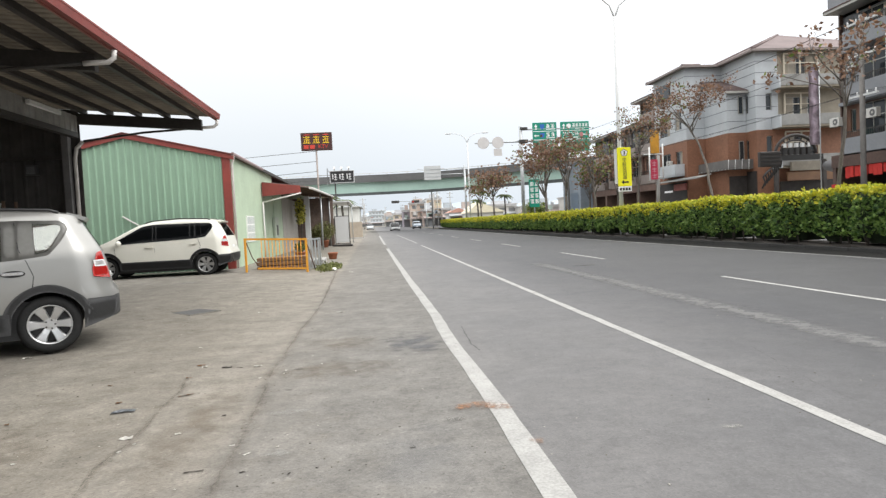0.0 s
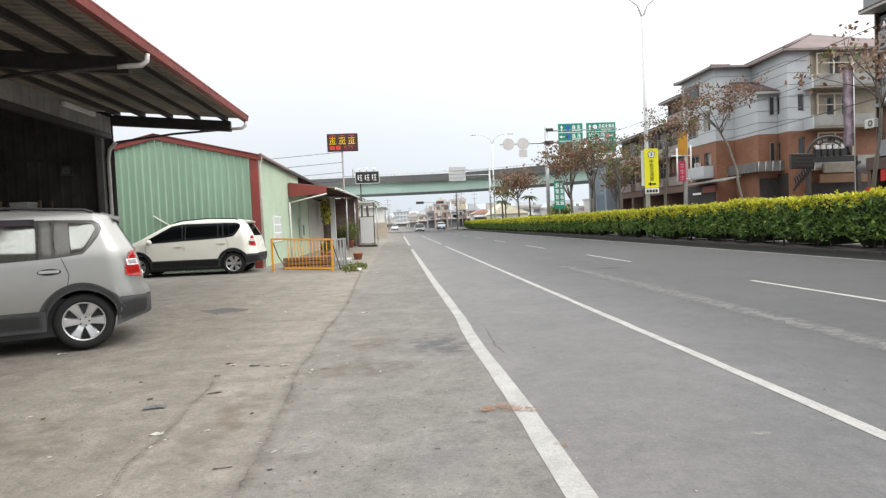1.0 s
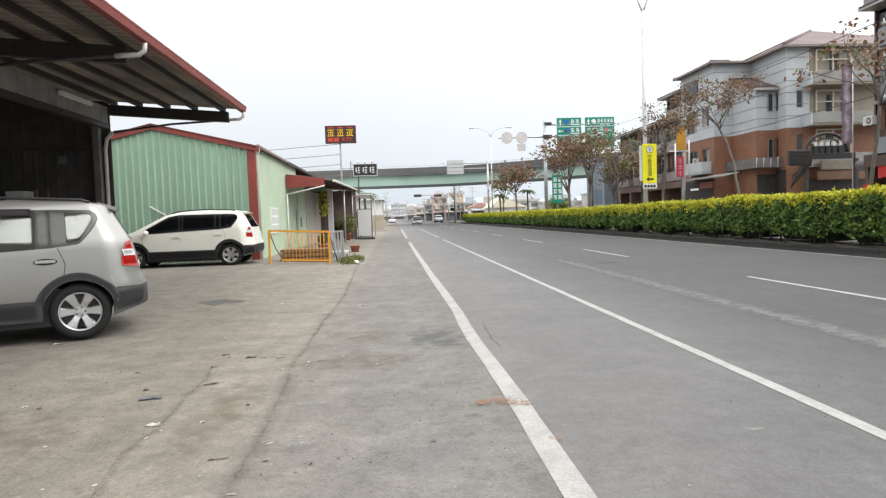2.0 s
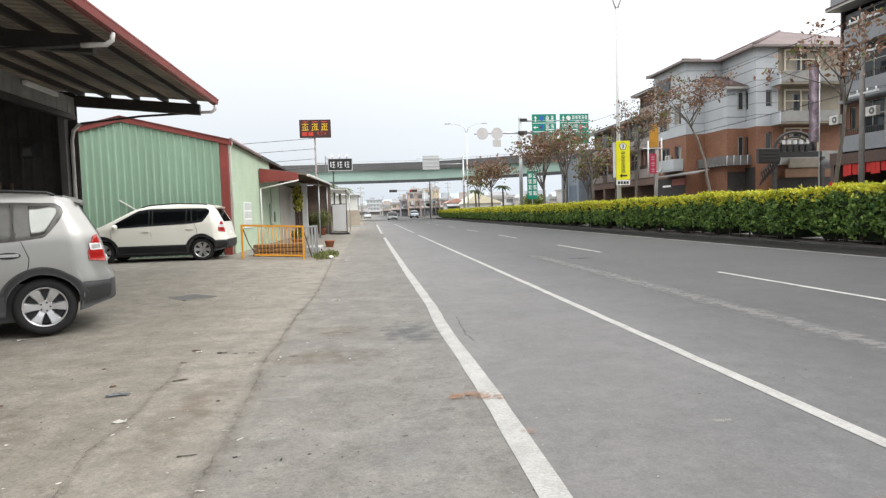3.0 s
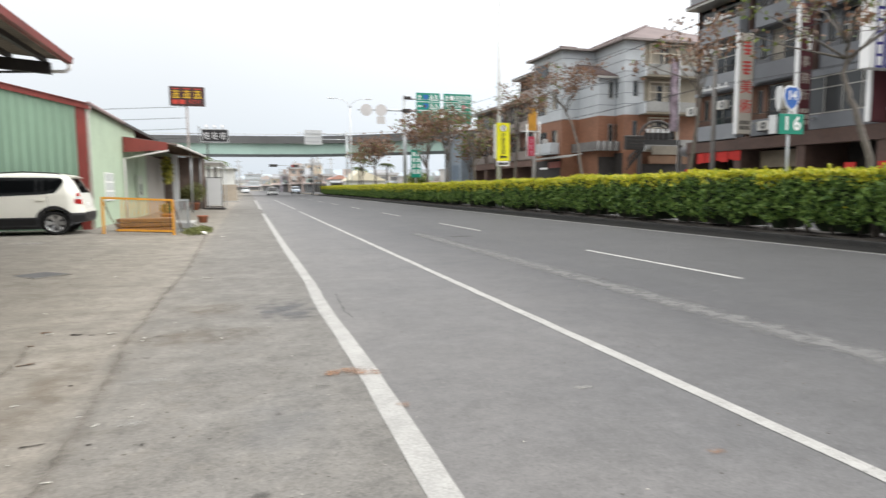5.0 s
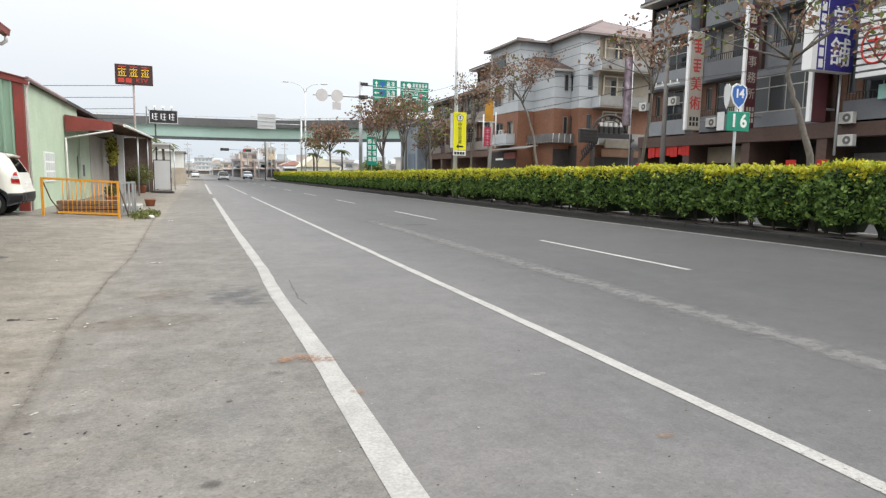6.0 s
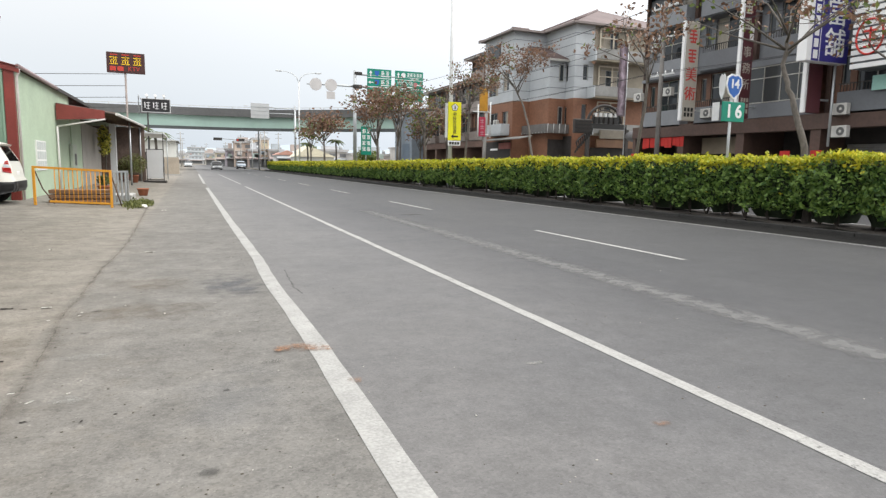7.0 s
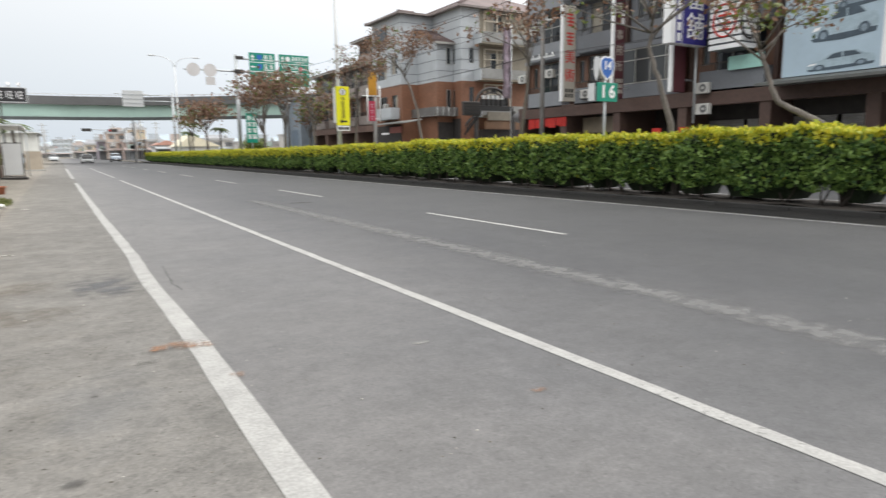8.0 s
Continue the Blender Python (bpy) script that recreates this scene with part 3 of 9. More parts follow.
TWIG = mat("dark_twig", (0.05, 0.04, 0.035), 0.8)


def scrap(name, x, y, lx, ly, material, label, category, turn, seed):
    rnd = random.Random(seed)
    bm = bmesh.new()
    n = 4
    z0 = (yard_z(x, y) if x < -0.94 else 0) + 0.003
    c, s = math.cos(turn), math.sin(turn)
    g = []
    for j in range(3):
        row = []
        for i in range(n):
            u, v = (i / (n - 1) - 0.5) * lx * rnd.uniform(0.8, 1.1), (j / 2 - 0.5) * ly * rnd.uniform(0.6, 1.1)
            row.append(bm.verts.new((x + u * c - v * s, y + u * s + v * c, z0 + rnd.uniform(0.0, min(0.012, 0.3 * ly)))))
        g.append(row)
    for j in range(2):
        for i in range(n - 1):
            bm.faces.new((g[j][i], g[j][i + 1], g[j + 1][i + 1], g[j + 1][i]))
    bmesh.ops.solidify(bm, geom=bm.faces[:], thickness=0.002)
    return tagged(link(bm, name, material), label, category, "litter on the forecourt")


WRAPPER = mat("foil_wrapper", (0.34, 0.36, 0.39), 0.35, 0.5, grain=0.5, scale=30, stain=0.4, stain_scale=14)
LITTER_KINDS = (("paper_scrap", LITTER, "small scrap of white paper on the ground", "litter"), ("dry_leaf", LEAFDRY, "dry brown leaf lying on the ground", "leaf"),
                ("twig", TWIG, "small dark twig lying on the ground", "twig"), ("foil_wrapper", WRAPPER, "crumpled silver and black wrapper on the ground", "litter"),
                ("cigarette_end", LITTER, "white cigarette end lying on the ground", "litter"))
for i, (x, y, lx, ly, kind, turn) in enumerate((
        (-3.76, 7.16, 0.10, 0.05, 0, 10), (-2.72, 4.67, 0.035, 0.025, 0, 30), (-0.90, 3.80, 0.034, 0.012, 4, 8), (-0.78, 3.63, 0.050, 0.014, 4, 48), (-1.61, 4.10, 0.085, 0.06, 0, 4),
        (-1.56, 3.85, 0.035, 0.018, 0, 60), (-1.52, 3.98, 0.022, 0.014, 0, 40), (-2.11, 3.79, 0.03, 0.014, 0, 10), (-1.79, 3.16, 0.016, 0.012, 0, 0), (-1.55, 3.18, 0.025, 0.012, 0, 50),
        (-0.83, 2.96, 0.045, 0.014, 4, -6), (-1.65, 6.11, 0.05, 0.04, 0, 20), (-1.13, 5.98, 0.075, 0.035, 0, 5), (-1.03, 5.49, 0.022, 0.02, 0, 0), (-0.84, 5.71, 0.025, 0.02, 0, 70),
        (-0.84, 5.60, 0.022, 0.018, 0, 10), (-0.62, 3.71, 0.02, 0.018, 0, 30), (-1.30, 4.11, 0.04, 0.022, 0, 10), (-1.79, 9.85, 0.05, 0.04, 0, 0), (-1.96, 7.15, 0.03, 0.025, 0, 0),
        (-1.05, 3.21, 0.014, 0.01, 0, 0), (0.18, 5.80, 0.022, 0.022, 0, 15), (-0.22, 5.49, 0.02, 0.018, 0, 0), (-0.54, 5.88, 0.02, 0.014, 0, 0), (-0.66, 6.29, 0.016, 0.014, 0, 0),
        (-0.54, 9.33, 0.13, 0.05, 0, 4), (-0.65, 17.33, 0.10, 0.06, 0, 0), (1.30, 2.73, 0.016, 0.010, 0, 80),
        (-1.86, 4.74, 0.17, 0.075, 3, 12), (-1.53, 5.09, 0.12, 0.035, 1, 25), (-1.70, 6.19, 0.09, 0.03, 1, 10), (-1.67, 5.70, 0.07, 0.025, 1, -10), (-2.59, 4.61, 0.03, 0.03, 1, 0),
        (-1.09, 4.44, 0.026, 0.024, 2, 0), (-1.02, 3.43, 0.115, 0.014, 2, 12), (-0.75, 3.36, 0.035, 0.014, 2, 20), (-1.42, 6.03, 0.10, 0.03, 2, 0), (-1.30, 5.98, 0.06, 0.012, 2, -12),
        (-0.50, 3.28, 0.03, 0.012, 2, 70), (-0.36, 3.33, 0.02, 0.012, 2, 20), (0.16, 3.50, 0.04, 0.012, 2, 10), (-2.0, 5.0, 0.05, 0.03, 1, 30), (-2.3, 5.6, 0.04, 0.03, 1, 0))):
    nm, mt, lb, ct = LITTER_KINDS[kind]
    scrap(nm, x, y, lx, ly, mt, lb, ct, radians(turn), 40 + i)

# loose grit, too small to count
rnd = random.Random(77)
bm = bmesh.new()
for i in range(1500):
    y = 2.0 + 14 * rnd.random() ** 1.9
    x = rnd.uniform(-4.2, 0.6) if rnd.random() < 0.8 else rnd.uniform(0.6, 6)
    s = rnd.uniform(0.0015, 0.005) * (1 + y * 0.04)
    z = yard_z(x, y) if x < -0.94 else 0
    add_box(bm, -s, s, -s * 0.7, s * 0.7, -s * 0.2, s * 0.5, m=Matrix.Translation((x, y, z)) @ pose(0, 0, 0, 0, 0, rnd.uniform(0, 180)))
GRIT = bpy.data.materials.new("grit")
GRIT.use_nodes = True
gn, gl = GRIT.node_tree.nodes, GRIT.node_tree.links
gi, gr = gn.new("ShaderNodeNewGeometry"), gn.new("ShaderNodeValToRGB")
gr.color_ramp.elements[0].color, gr.color_ramp.elements[1].color = (0.045, 0.038, 0.030, 1), (0.42, 0.40, 0.36, 1)
gr.color_ramp.elements.new(0.45).color = (0.10, 0.085, 0.065, 1)
gr.color_ramp.elements.new(0.8).color = (0.22, 0.205, 0.18, 1)
gl.new(gi.outputs["Random Per Island"], gr.inputs[0])
gl.new(gr.outputs[0], gn["Principled BSDF"].inputs["Base Color"])
gn["Principled BSDF"].inputs["Roughness"].default_value = 0.9
tagged(link(bm, "grit", GRIT), "loose grey grit scattered on the ground", "gravel", kind="stuff")


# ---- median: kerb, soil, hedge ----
# Kerb and soil are near-black all along the hedge.
KERB = mat("near_black_kerb", (0.030, 0.029, 0.028), 0.9, grain=0.12, scale=30, stain=0.35, stain_scale=1.5)
med = empty("median_kerb", None, "low near-black concrete kerb round the planted median", "kerb", kind="structure")
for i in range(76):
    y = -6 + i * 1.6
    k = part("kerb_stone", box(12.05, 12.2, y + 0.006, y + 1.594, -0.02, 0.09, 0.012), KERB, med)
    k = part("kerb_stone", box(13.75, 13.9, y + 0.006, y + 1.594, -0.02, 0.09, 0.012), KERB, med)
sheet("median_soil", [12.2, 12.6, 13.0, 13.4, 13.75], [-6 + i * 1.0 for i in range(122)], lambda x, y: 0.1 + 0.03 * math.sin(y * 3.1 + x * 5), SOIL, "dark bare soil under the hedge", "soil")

LEAF_SIDE = bpy.data.materials.new("hedge_leaf")
LEAF_NEW = bpy.data.materials.new("hedge_new_leaf")
BARK = mat("grey_bark", (0.125, 0.11, 0.095), 0.9, grain=0.25, scale=25, stain=0.35, stain_scale=4, bump=0.6, stretch=(1, 1, 0.4))


def leaf_material(m, low, high):
    m.use_nodes = True
    n, l = m.node_tree.nodes, m.node_tree.links
    b = n["Principled BSDF"]
    g = n.new("ShaderNodeNewGeometry")
    r = n.new("ShaderNodeValToRGB")
    r.color_ramp.elements[0].color, r.color_ramp.elements[1].color = (*low, 1), (*high, 1)
    l.new(g.outputs["Random Per Island"], r.inputs[0])
    l.new(r.outputs[0], b.inputs["Base Color"])
    b.inputs["Roughness"].default_value = 0.5
    b.inputs["Specular IOR Level"].default_value = 0.35
    tr = n.new("ShaderNodeBsdfTranslucent")
    l.new(r.outputs[0], tr.inputs[0])
    mx = n.new("ShaderNodeMixShader")
    mx.inputs[0].default_value = 0.28
    l.new(b.outputs[0], mx.inputs[1])
    l.new(tr.outputs[0], mx.inputs[2])
    l.new(mx.outputs[0], n["Material Output"].inputs[0])
    return m


leaf_material(LEAF_SIDE, (0.030, 0.080, 0.022), (0.24, 0.36, 0.085))
leaf_material(LEAF_NEW, (0.30, 0.36, 0.035), (0.68, 0.60, 0.05))


def leaves_mesh(name, pos, size, lean, rng, mats, index):
    """Many small pointed, folded leaves: four points each, two triangles on each side of the midrib."""
    n = len(pos)
    d = rng.normal(size=(n, 3)) + lean
    d /= np.linalg.norm(d, axis=1)[:, None]
    s = np.cross(d, rng.normal(size=(n, 3)))
    s /= np.linalg.norm(s, axis=1)[:, None]
    u = np.cross(d, s)
    size = size[:, None]
    v = np.empty((n, 4, 3))
    v[:, 0] = pos - d * size * 0.5
    v[:, 1] = pos + s * size * 0.30 + u * size * 0.10
    v[:, 2] = pos + d * size * 0.5
    v[:, 3] = pos - s * size * 0.30 + u * size * 0.10
    me = bpy.data.meshes.new(name)
    me.vertices.add(n * 4)
    me.vertices.foreach_set("co", v.ravel())
    base = np.arange(n)[:, None] * 4
    tri = (base + np.array([[0, 1, 2, 0, 2, 3]])).ravel()
    me.loops.add(n * 6)
    me.loops.foreach_set("vertex_index", tri)
    me.polygons.add(n * 2)
    me.polygons.foreach_set("loop_start", np.arange(n * 2) * 3)
    me.polygons.foreach_set("material_index", np.repeat(index, 2))
    for m in mats:
        me.materials.append(m)
    me.update(calc_edges=True)
    return me


def hedge_front(y):
    bush = abs(math.sin(y * 2.2 + 0.6 * math.sin(y * 0.7))) ** 0.5
    return 12.38 - 0.12 * bush + 0.05 * math.sin(y * 1.3) + 0.06 * math.sin(y * 3.7 + 1) + 0.035 * math.sin(y * 9.1 + 2)


def hedge_top(y):
    f = 1.54 if y < 20 else 1.54 - 0.10 * min((y - 20) / 25, 1)
    bush = abs(math.sin(y * 2.2 + 0.6 * math.sin(y * 0.7))) ** 0.5
    return f - 0.06 + 0.08 * bush + 0.03 * math.sin(y * 0.9 + 0.5) + 0.035 * math.sin(y * 2.9) + 0.02 * math.sin(y * 7.7)


# bare stretches under the hedge, through which the far carriageway shows: centre and half length
HEDGE_GAPS = ((5.4, 0.35), (6.7, 0.4), (9.0, 0.3), (10.1, 0.18), (12.0, 0.42), (13.25, 0.36), (17.0, 0.35), (20.5, 0.45), (23.5, 0.4), (27.0, 0.6), (31.5, 0.7), (37.0, 0.9))


def hedge_gap(y):
    return max(max(0.0, 1 - ((y - c) / (w * 1.25)) ** 4) for c, w in HEDGE_GAPS)


def hedge_low(y):
    bush = abs(math.sin(y * 2.2 + 0.6 * math.sin(y * 0.7))) ** 0.8
    return 0.42 - 0.15 * bush + 0.05 * math.sin(y * 5.3 + 1) + 0.13 * hedge_gap(y)


def build_hedge():
    rng = np.random.default_rng(5)
    h = empty("hedge", None, "long clipped green hedge with yellow new growth", "hedge")
    pos, size, lean, idx = [], [], [], []

    def put(p, s, ln, i):
        pos.append(p), size.append(s), lean.append(ln), idx.append(i)

    for y0, y1, dens, sz in ((3, 13, 640, 0.118), (13, 26, 480, 0.125), (26, 48, 360, 0.13), (48, 114, 160, 0.18)):
        ny = int((y1 - y0) * 1.25 * dens)
        for _ in range(ny):                                   # the side towards the road
            y = rng.uniform(y0, y1)
            lo, hi = hedge_low(y), hedge_top(y)
            z = lo + (hi - lo) * rng.random()
            clump = 0.5 + 0.5 * math.sin(y * 6.3 + 2 * math.sin(z * 7)) * math.sin(z * 8.3 + math.sin(y * 4.1))
            x = hedge_front(y) + 0.16 * (1 - clump) + abs(rng.normal()) * 0.06 + 0.10 * max(0, (z - hi + 0.22) / 0.22) ** 2 + 0.10 * max(0, (lo + 0.25 - z) / 0.25)
            new_leaf = rng.random() < (0.004 + 0.95 * min(1, max(0, (z - hi + 0.30 + 0.08 * math.sin(y * 5.1) + min(0.25, 0.010 * max(0, y - 14))) / 0.22)) ** 1.5)
            put((x, y, z), sz * rng.uniform(0.6, 1.25), (-0.9, 0, 0.15), 1 if new_leaf else 0)
        for _ in range(int((y1 - y0) * 1.3 * dens * 0.75)):   # the top
            y = rng.uniform(y0, y1)
            x = rng.uniform(hedge_front(y) + 0.02, 13.6)
            z = hedge_top(y) + abs(rng.normal()) * 0.045 - 0.03
            put((x, y, z), sz * rng.uniform(0.6, 1.2), (-0.3, 0, 0.9), 1 if rng.random() < 0.96 else 0)
        for _ in range(int((y1 - y0) * 2.2)):                 # shoots that stick out of the top
            y = rng.uniform(y0, y1)
            x = rng.uniform(hedge_front(y), 13.3)
            t, hh = hedge_top(y) - 0.02, rng.uniform(0.04, 0.2)
            for k in range(7):
                put((x + rng.normal() * 0.025, y + rng.normal() * 0.025, t + hh * k / 6), sz * 0.8, (0, 0, 1), 1)
    me = leaves_mesh("foliage", np.array(pos), np.array(size), np.array(lean), rng, [LEAF_SIDE, LEAF_NEW], np.array(idx))
    ob = new("foliage", me)
    ob.parent = h
    # Near-black core stands in for the shade between and under the leaves.
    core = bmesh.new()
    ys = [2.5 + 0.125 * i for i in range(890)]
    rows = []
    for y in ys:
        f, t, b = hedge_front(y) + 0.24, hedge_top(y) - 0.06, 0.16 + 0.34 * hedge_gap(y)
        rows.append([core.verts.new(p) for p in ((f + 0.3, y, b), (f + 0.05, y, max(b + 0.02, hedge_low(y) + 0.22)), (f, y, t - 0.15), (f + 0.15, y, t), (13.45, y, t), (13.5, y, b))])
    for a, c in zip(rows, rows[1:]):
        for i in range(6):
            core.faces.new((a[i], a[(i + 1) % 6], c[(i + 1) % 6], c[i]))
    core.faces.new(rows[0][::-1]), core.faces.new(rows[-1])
    part("inner_bush", core, mat("hedge_inner_shade", (0.015, 0.027, 0.009), 0.9, grain=0.3, scale=20), h)
    for i in range(72):
        y = 3 + i * 0.62 + rng.uniform(-0.2, 0.2)
        x = 12.75 + rng.uniform(-0.25, 0.25)
        st = bmesh.new()
        for k in range(3):
            a = rng.uniform(-0.22, 0.22)
            add_tube(st, [(x, y, 0.06), (x + a * 0.4, y + a, 0.3), (x + a * 0.8, y + a * 1.8, 0.62)], [0.022, 0.016, 0.012], 5)
        part("stem", st, mat("dark_hedge_stem", (0.045, 0.036, 0.028), 0.9, grain=0.2), h)
    return h


build_hedge()


# ---- workshop with a steel canopy ----
SHEETUNDER = mat("beige_roof_sheet", (0.165, 0.145, 0.118), 0.8, grain=0.1, scale=8, stain=0.5, stain_scale=1.2, stretch=(1, 0.4, 1))
GREYSHEET = mat("grey_steel_sheet", (0.27, 0.27, 0.26), 0.6, 0.2, grain=0.06, stain=0.25)
RUSTSTEEL = mat("rusty_brown_steel", (0.13, 0.085, 0.06), 0.8, grain=0.2, scale=12, stain=0.4)
PIPE = mat("pale_drain_pipe", (0.68, 0.65, 0.62), 0.5, grain=0.05, stain=0.2)
# Base colour of these walls already holds the hall's dimness.
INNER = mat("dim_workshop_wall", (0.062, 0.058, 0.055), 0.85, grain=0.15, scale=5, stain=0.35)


def roof_z(x):
    """Underside of the canopy's sheets: it rises gently away from the road."""
    return 4.15 + 0.083 * (-4.12 - x)


def corrugated(x0, x1, y, z0, ztop, pitch=0.19, depth=0.03, axis="x"):
    """A ribbed steel sheet standing upright; ztop gives its upper edge."""
    bm = bmesh.new()
    prev = None
    n = int(abs(x1 - x0) / pitch)
    for i in range(n + 1):
        for f, d in ((0.0, 0.0), (0.60, 0.0), (0.70, depth), (0.90, depth)):
            a = x0 + (x1 - x0) * min((i + f) / n, 1)
            p = (a, y - d) if axis == "x" else (y + d, a)
            col = (bm.verts.new((p[0], p[1], z0)), bm.verts.new((p[0], p[1], ztop(a))))
            if prev:
                bm.faces.new((prev[0], col[0], col[1], prev[1]))
            prev = col
    return bm


def build_workshop():
    w = empty("workshop", None, "open-fronted steel workshop with a wide sheet canopy", "building")
    y0, y1, xw, xe = -2.5, 16.15, -6.85, -3.72
    bm = bmesh.new()
    xs = [xe, -4.6, -5.5, -6.4, xw, -9, -12, -16]
    g = []
    n = 96
    for i in range(n + 1):
        for f, d in ((0, 0.0), (0.6, 0.0), (0.75, 0.03)):
            yy = min(y0 + (y1 - y0) * (i + f) / n, y1)
            g.append([bm.verts.new((x, yy, roof_z(x) + d)) for x in xs])
    for a, b in zip(g, g[1:]):
        for k in range(len(xs) - 1):
            bm.faces.new((a[k], a[k + 1], b[k + 1], b[k]))
    bmesh.ops.solidify(bm, geom=bm.faces[:], thickness=-0.02)
    part("roof_sheet", bm, SHEETUNDER, w, "stained beige ribbed roof sheet")
    for x in (-4.13, -4.8, -5.46, -6.12, -6.72):
        part("purlin", box(x - 0.045, x + 0.045, y0, y1 - 0.02, roof_z(x) - 0.105, roof_z(x) - 0.004), DARKSTEEL, w)
    for y in (3.8, 10.1, 16.0):
        part("rafter", prism([(-4.0, roof_z(-4.0) - 0.108), (-4.0, roof_z(-4.0) - 0.36), (-6.9, roof_z(-6.9) - 0.36), (-6.9, roof_z(-6.9) - 0.108)], y - 0.07, y + 0.07), DARKSTEEL, w)
    # fascia and gutter along the eave
    part("gutter", prism([(xe + 0.02, 4.06), (xe + 0.10, 4.06), (xe + 0.12, 4.17), (xe + 0.10, 4.17), (xe + 0.085, 4.08), (xe + 0.02, 4.08)], y0, y1 + 0.05), REDTRIM, w, "maroon steel gutter")
    part("fascia", box(xe - 0.015, xe + 0.02, y0, y1 + 0.05, 4.045, 4.15), mat("faded_red_fascia", (0.29, 0.10, 0.08), 0.55, grain=0.05, stain=0.25), w, "faded red fascia board")
    part("roof_edge", box(xe - 0.02, xe + 0.125, y0, y1 + 0.06, 4.165, 4.19), REDTRIM, w)
    part("gutter_joint", box(xe + 0.015, xe + 0.126, 7.4, 7.45, 4.04, 4.176), WHITE, w)
    for y in (9.9, 16.1):
        part("drain_pipe", tube([(xe + 0.06, y, 4.04), (xe + 0.05, y, 3.93), (xe - 0.03, y, 3.87), (-3.95, y - 0.01, 3.86), (-4.1, y - 0.02, 3.85)], 0.038, 10), PIPE, w, "pale plastic drain pipe")
        # Same pale pipe; this run's shade under the canopy is put into its colour.
        part("drain_pipe", tube([(-4.1, y - 0.02, 3.85), (-5.4, y - 0.03, 3.78), (-6.78, y - 0.05, 3.62)], 0.028, 10), DARKSTEEL, w, "drain pipe run coloured dark for the canopy's shade")
    part("down_pipe", tube([(-6.80, 16.06, 3.62), (-6.94, 16.02, 3.45), (-6.985, 16.02, 3.2), (-6.985, 16.02, 0.2)], 0.045, 10), PIPE, w, "pale plastic drain pipe")
    # front wall over the opening, jambs, ends, back
    part("lintel_sheet", corrugated(y0, 15.9, xw, 3.78, lambda a: 4.2, 0.25, 0.02, "y"), mat("pale_lintel_sheet", (0.31, 0.305, 0.295), 0.6, 0.1, grain=0.06, stain=0.3), w, "grey ribbed sheet over the opening")
    part("lintel_beam", box(xw - 0.12, xw + 0.03, y0, 15.9, 3.68, 3.8), DARKSTEEL, w)
    for y in (-2.4, 3.3):
        part("post", box(xw - 0.1, xw + 0.05, y - 0.09, y + 0.09, 0.0, 4.28), RUSTSTEEL, w)
    part("post", box(-7.21, -7.06, 15.86, 16.04, 0.0, 4.28), mat("dull_grey_post", (0.17, 0.165, 0.165), 0.7, 0.1, grain=0.08, stain=0.35), w, "dull grey steel corner post")
    for z in (1.6, 3.2):
        part("girt", box(-15.9, -7.22, 15.98, 16.05, z, z + 0.09), DARKSTEEL, w)
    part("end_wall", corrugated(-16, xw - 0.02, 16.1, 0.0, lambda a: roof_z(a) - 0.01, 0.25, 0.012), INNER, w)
    # Unseen near end and back walls, added to close off the hall's light.
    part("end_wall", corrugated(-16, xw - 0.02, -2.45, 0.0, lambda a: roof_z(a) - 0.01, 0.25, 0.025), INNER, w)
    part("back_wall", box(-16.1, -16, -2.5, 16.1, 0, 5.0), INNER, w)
    return w


build_workshop()
flood = empty("wall_lamp", pose(-7.91, 15.92, 2.95), "small grey lamp hanging on the workshop wall", "lamp")
part("bracket", box(-0.03, 0.03, -0.02, 0.04, 0.10, 0.28), DARKSTEEL, flood)
part("housing", prism([(-0.14, -0.12), (0.14, -0.12), (0.11, 0.12), (-0.11, 0.12)], -0.10, 0.03), mat("dull_lamp_grey", (0.07, 0.07, 0.072), 0.5, 0.3), flood)
part("lens", prism([(-0.10, -0.09), (0.10, -0.09), (0.08, 0.08), (-0.08, 0.08)], -0.112, -0.103), mat("dusty_lamp_lens", (0.12, 0.12, 0.125), 0.5), flood)
lamp = empty("wall_light", pose(-6.78, 14.2, 4.04), "white fluorescent tube light fixed under the canopy", "light fitting")
part("housing", box(0.0, 0.09, -0.65, 0.65, 0.0, 0.09, 0.01), WHITE, lamp)
part("tube", tube([(0.09, -0.6, 0.0), (0.09, 0.6, 0.0)], 0.018, 8), SIGNWHITE, lamp)


def build_shelf(x, y, rz, seed):
    s = empty("storage_rack", pose(x, y, yard_z(x, y), 0, 0, rz), "dark steel rack crowded with workshop boxes", "shelf")
    for px in (-1.0, 1.0):
        for py in (-0.25, 0.25):
            part("upright", box(px - 0.025, px + 0.025, py - 0.025, py + 0.025, 0, 2.1), RUSTSTEEL, s)
    for z in (0.4, 1.1, 1.8):
        part("shelf_board", box(-1.02, 1.02, -0.27, 0.27, z, z + 0.03), RUSTSTEEL, s)


def carton(x, y, z, sx, sy, sz, color, rz, label, cname="carton"):
    c = empty(cname, pose(x, y, z, 0, 0, rz), label, "box")
    m = mat(cname + "_%d" % int(color[0] * 1000), color, 0.8, grain=0.06, stain=0.2)
    part("body", box(-sx / 2, sx / 2, -sy / 2, sy / 2, 0, sz, 0.008), m, c)
    part("lid", box(-sx / 2 - 0.006, sx / 2 + 0.006, -sy / 2 - 0.006, sy / 2 + 0.006, sz - 0.05, sz + 0.006, 0.004), m, c)


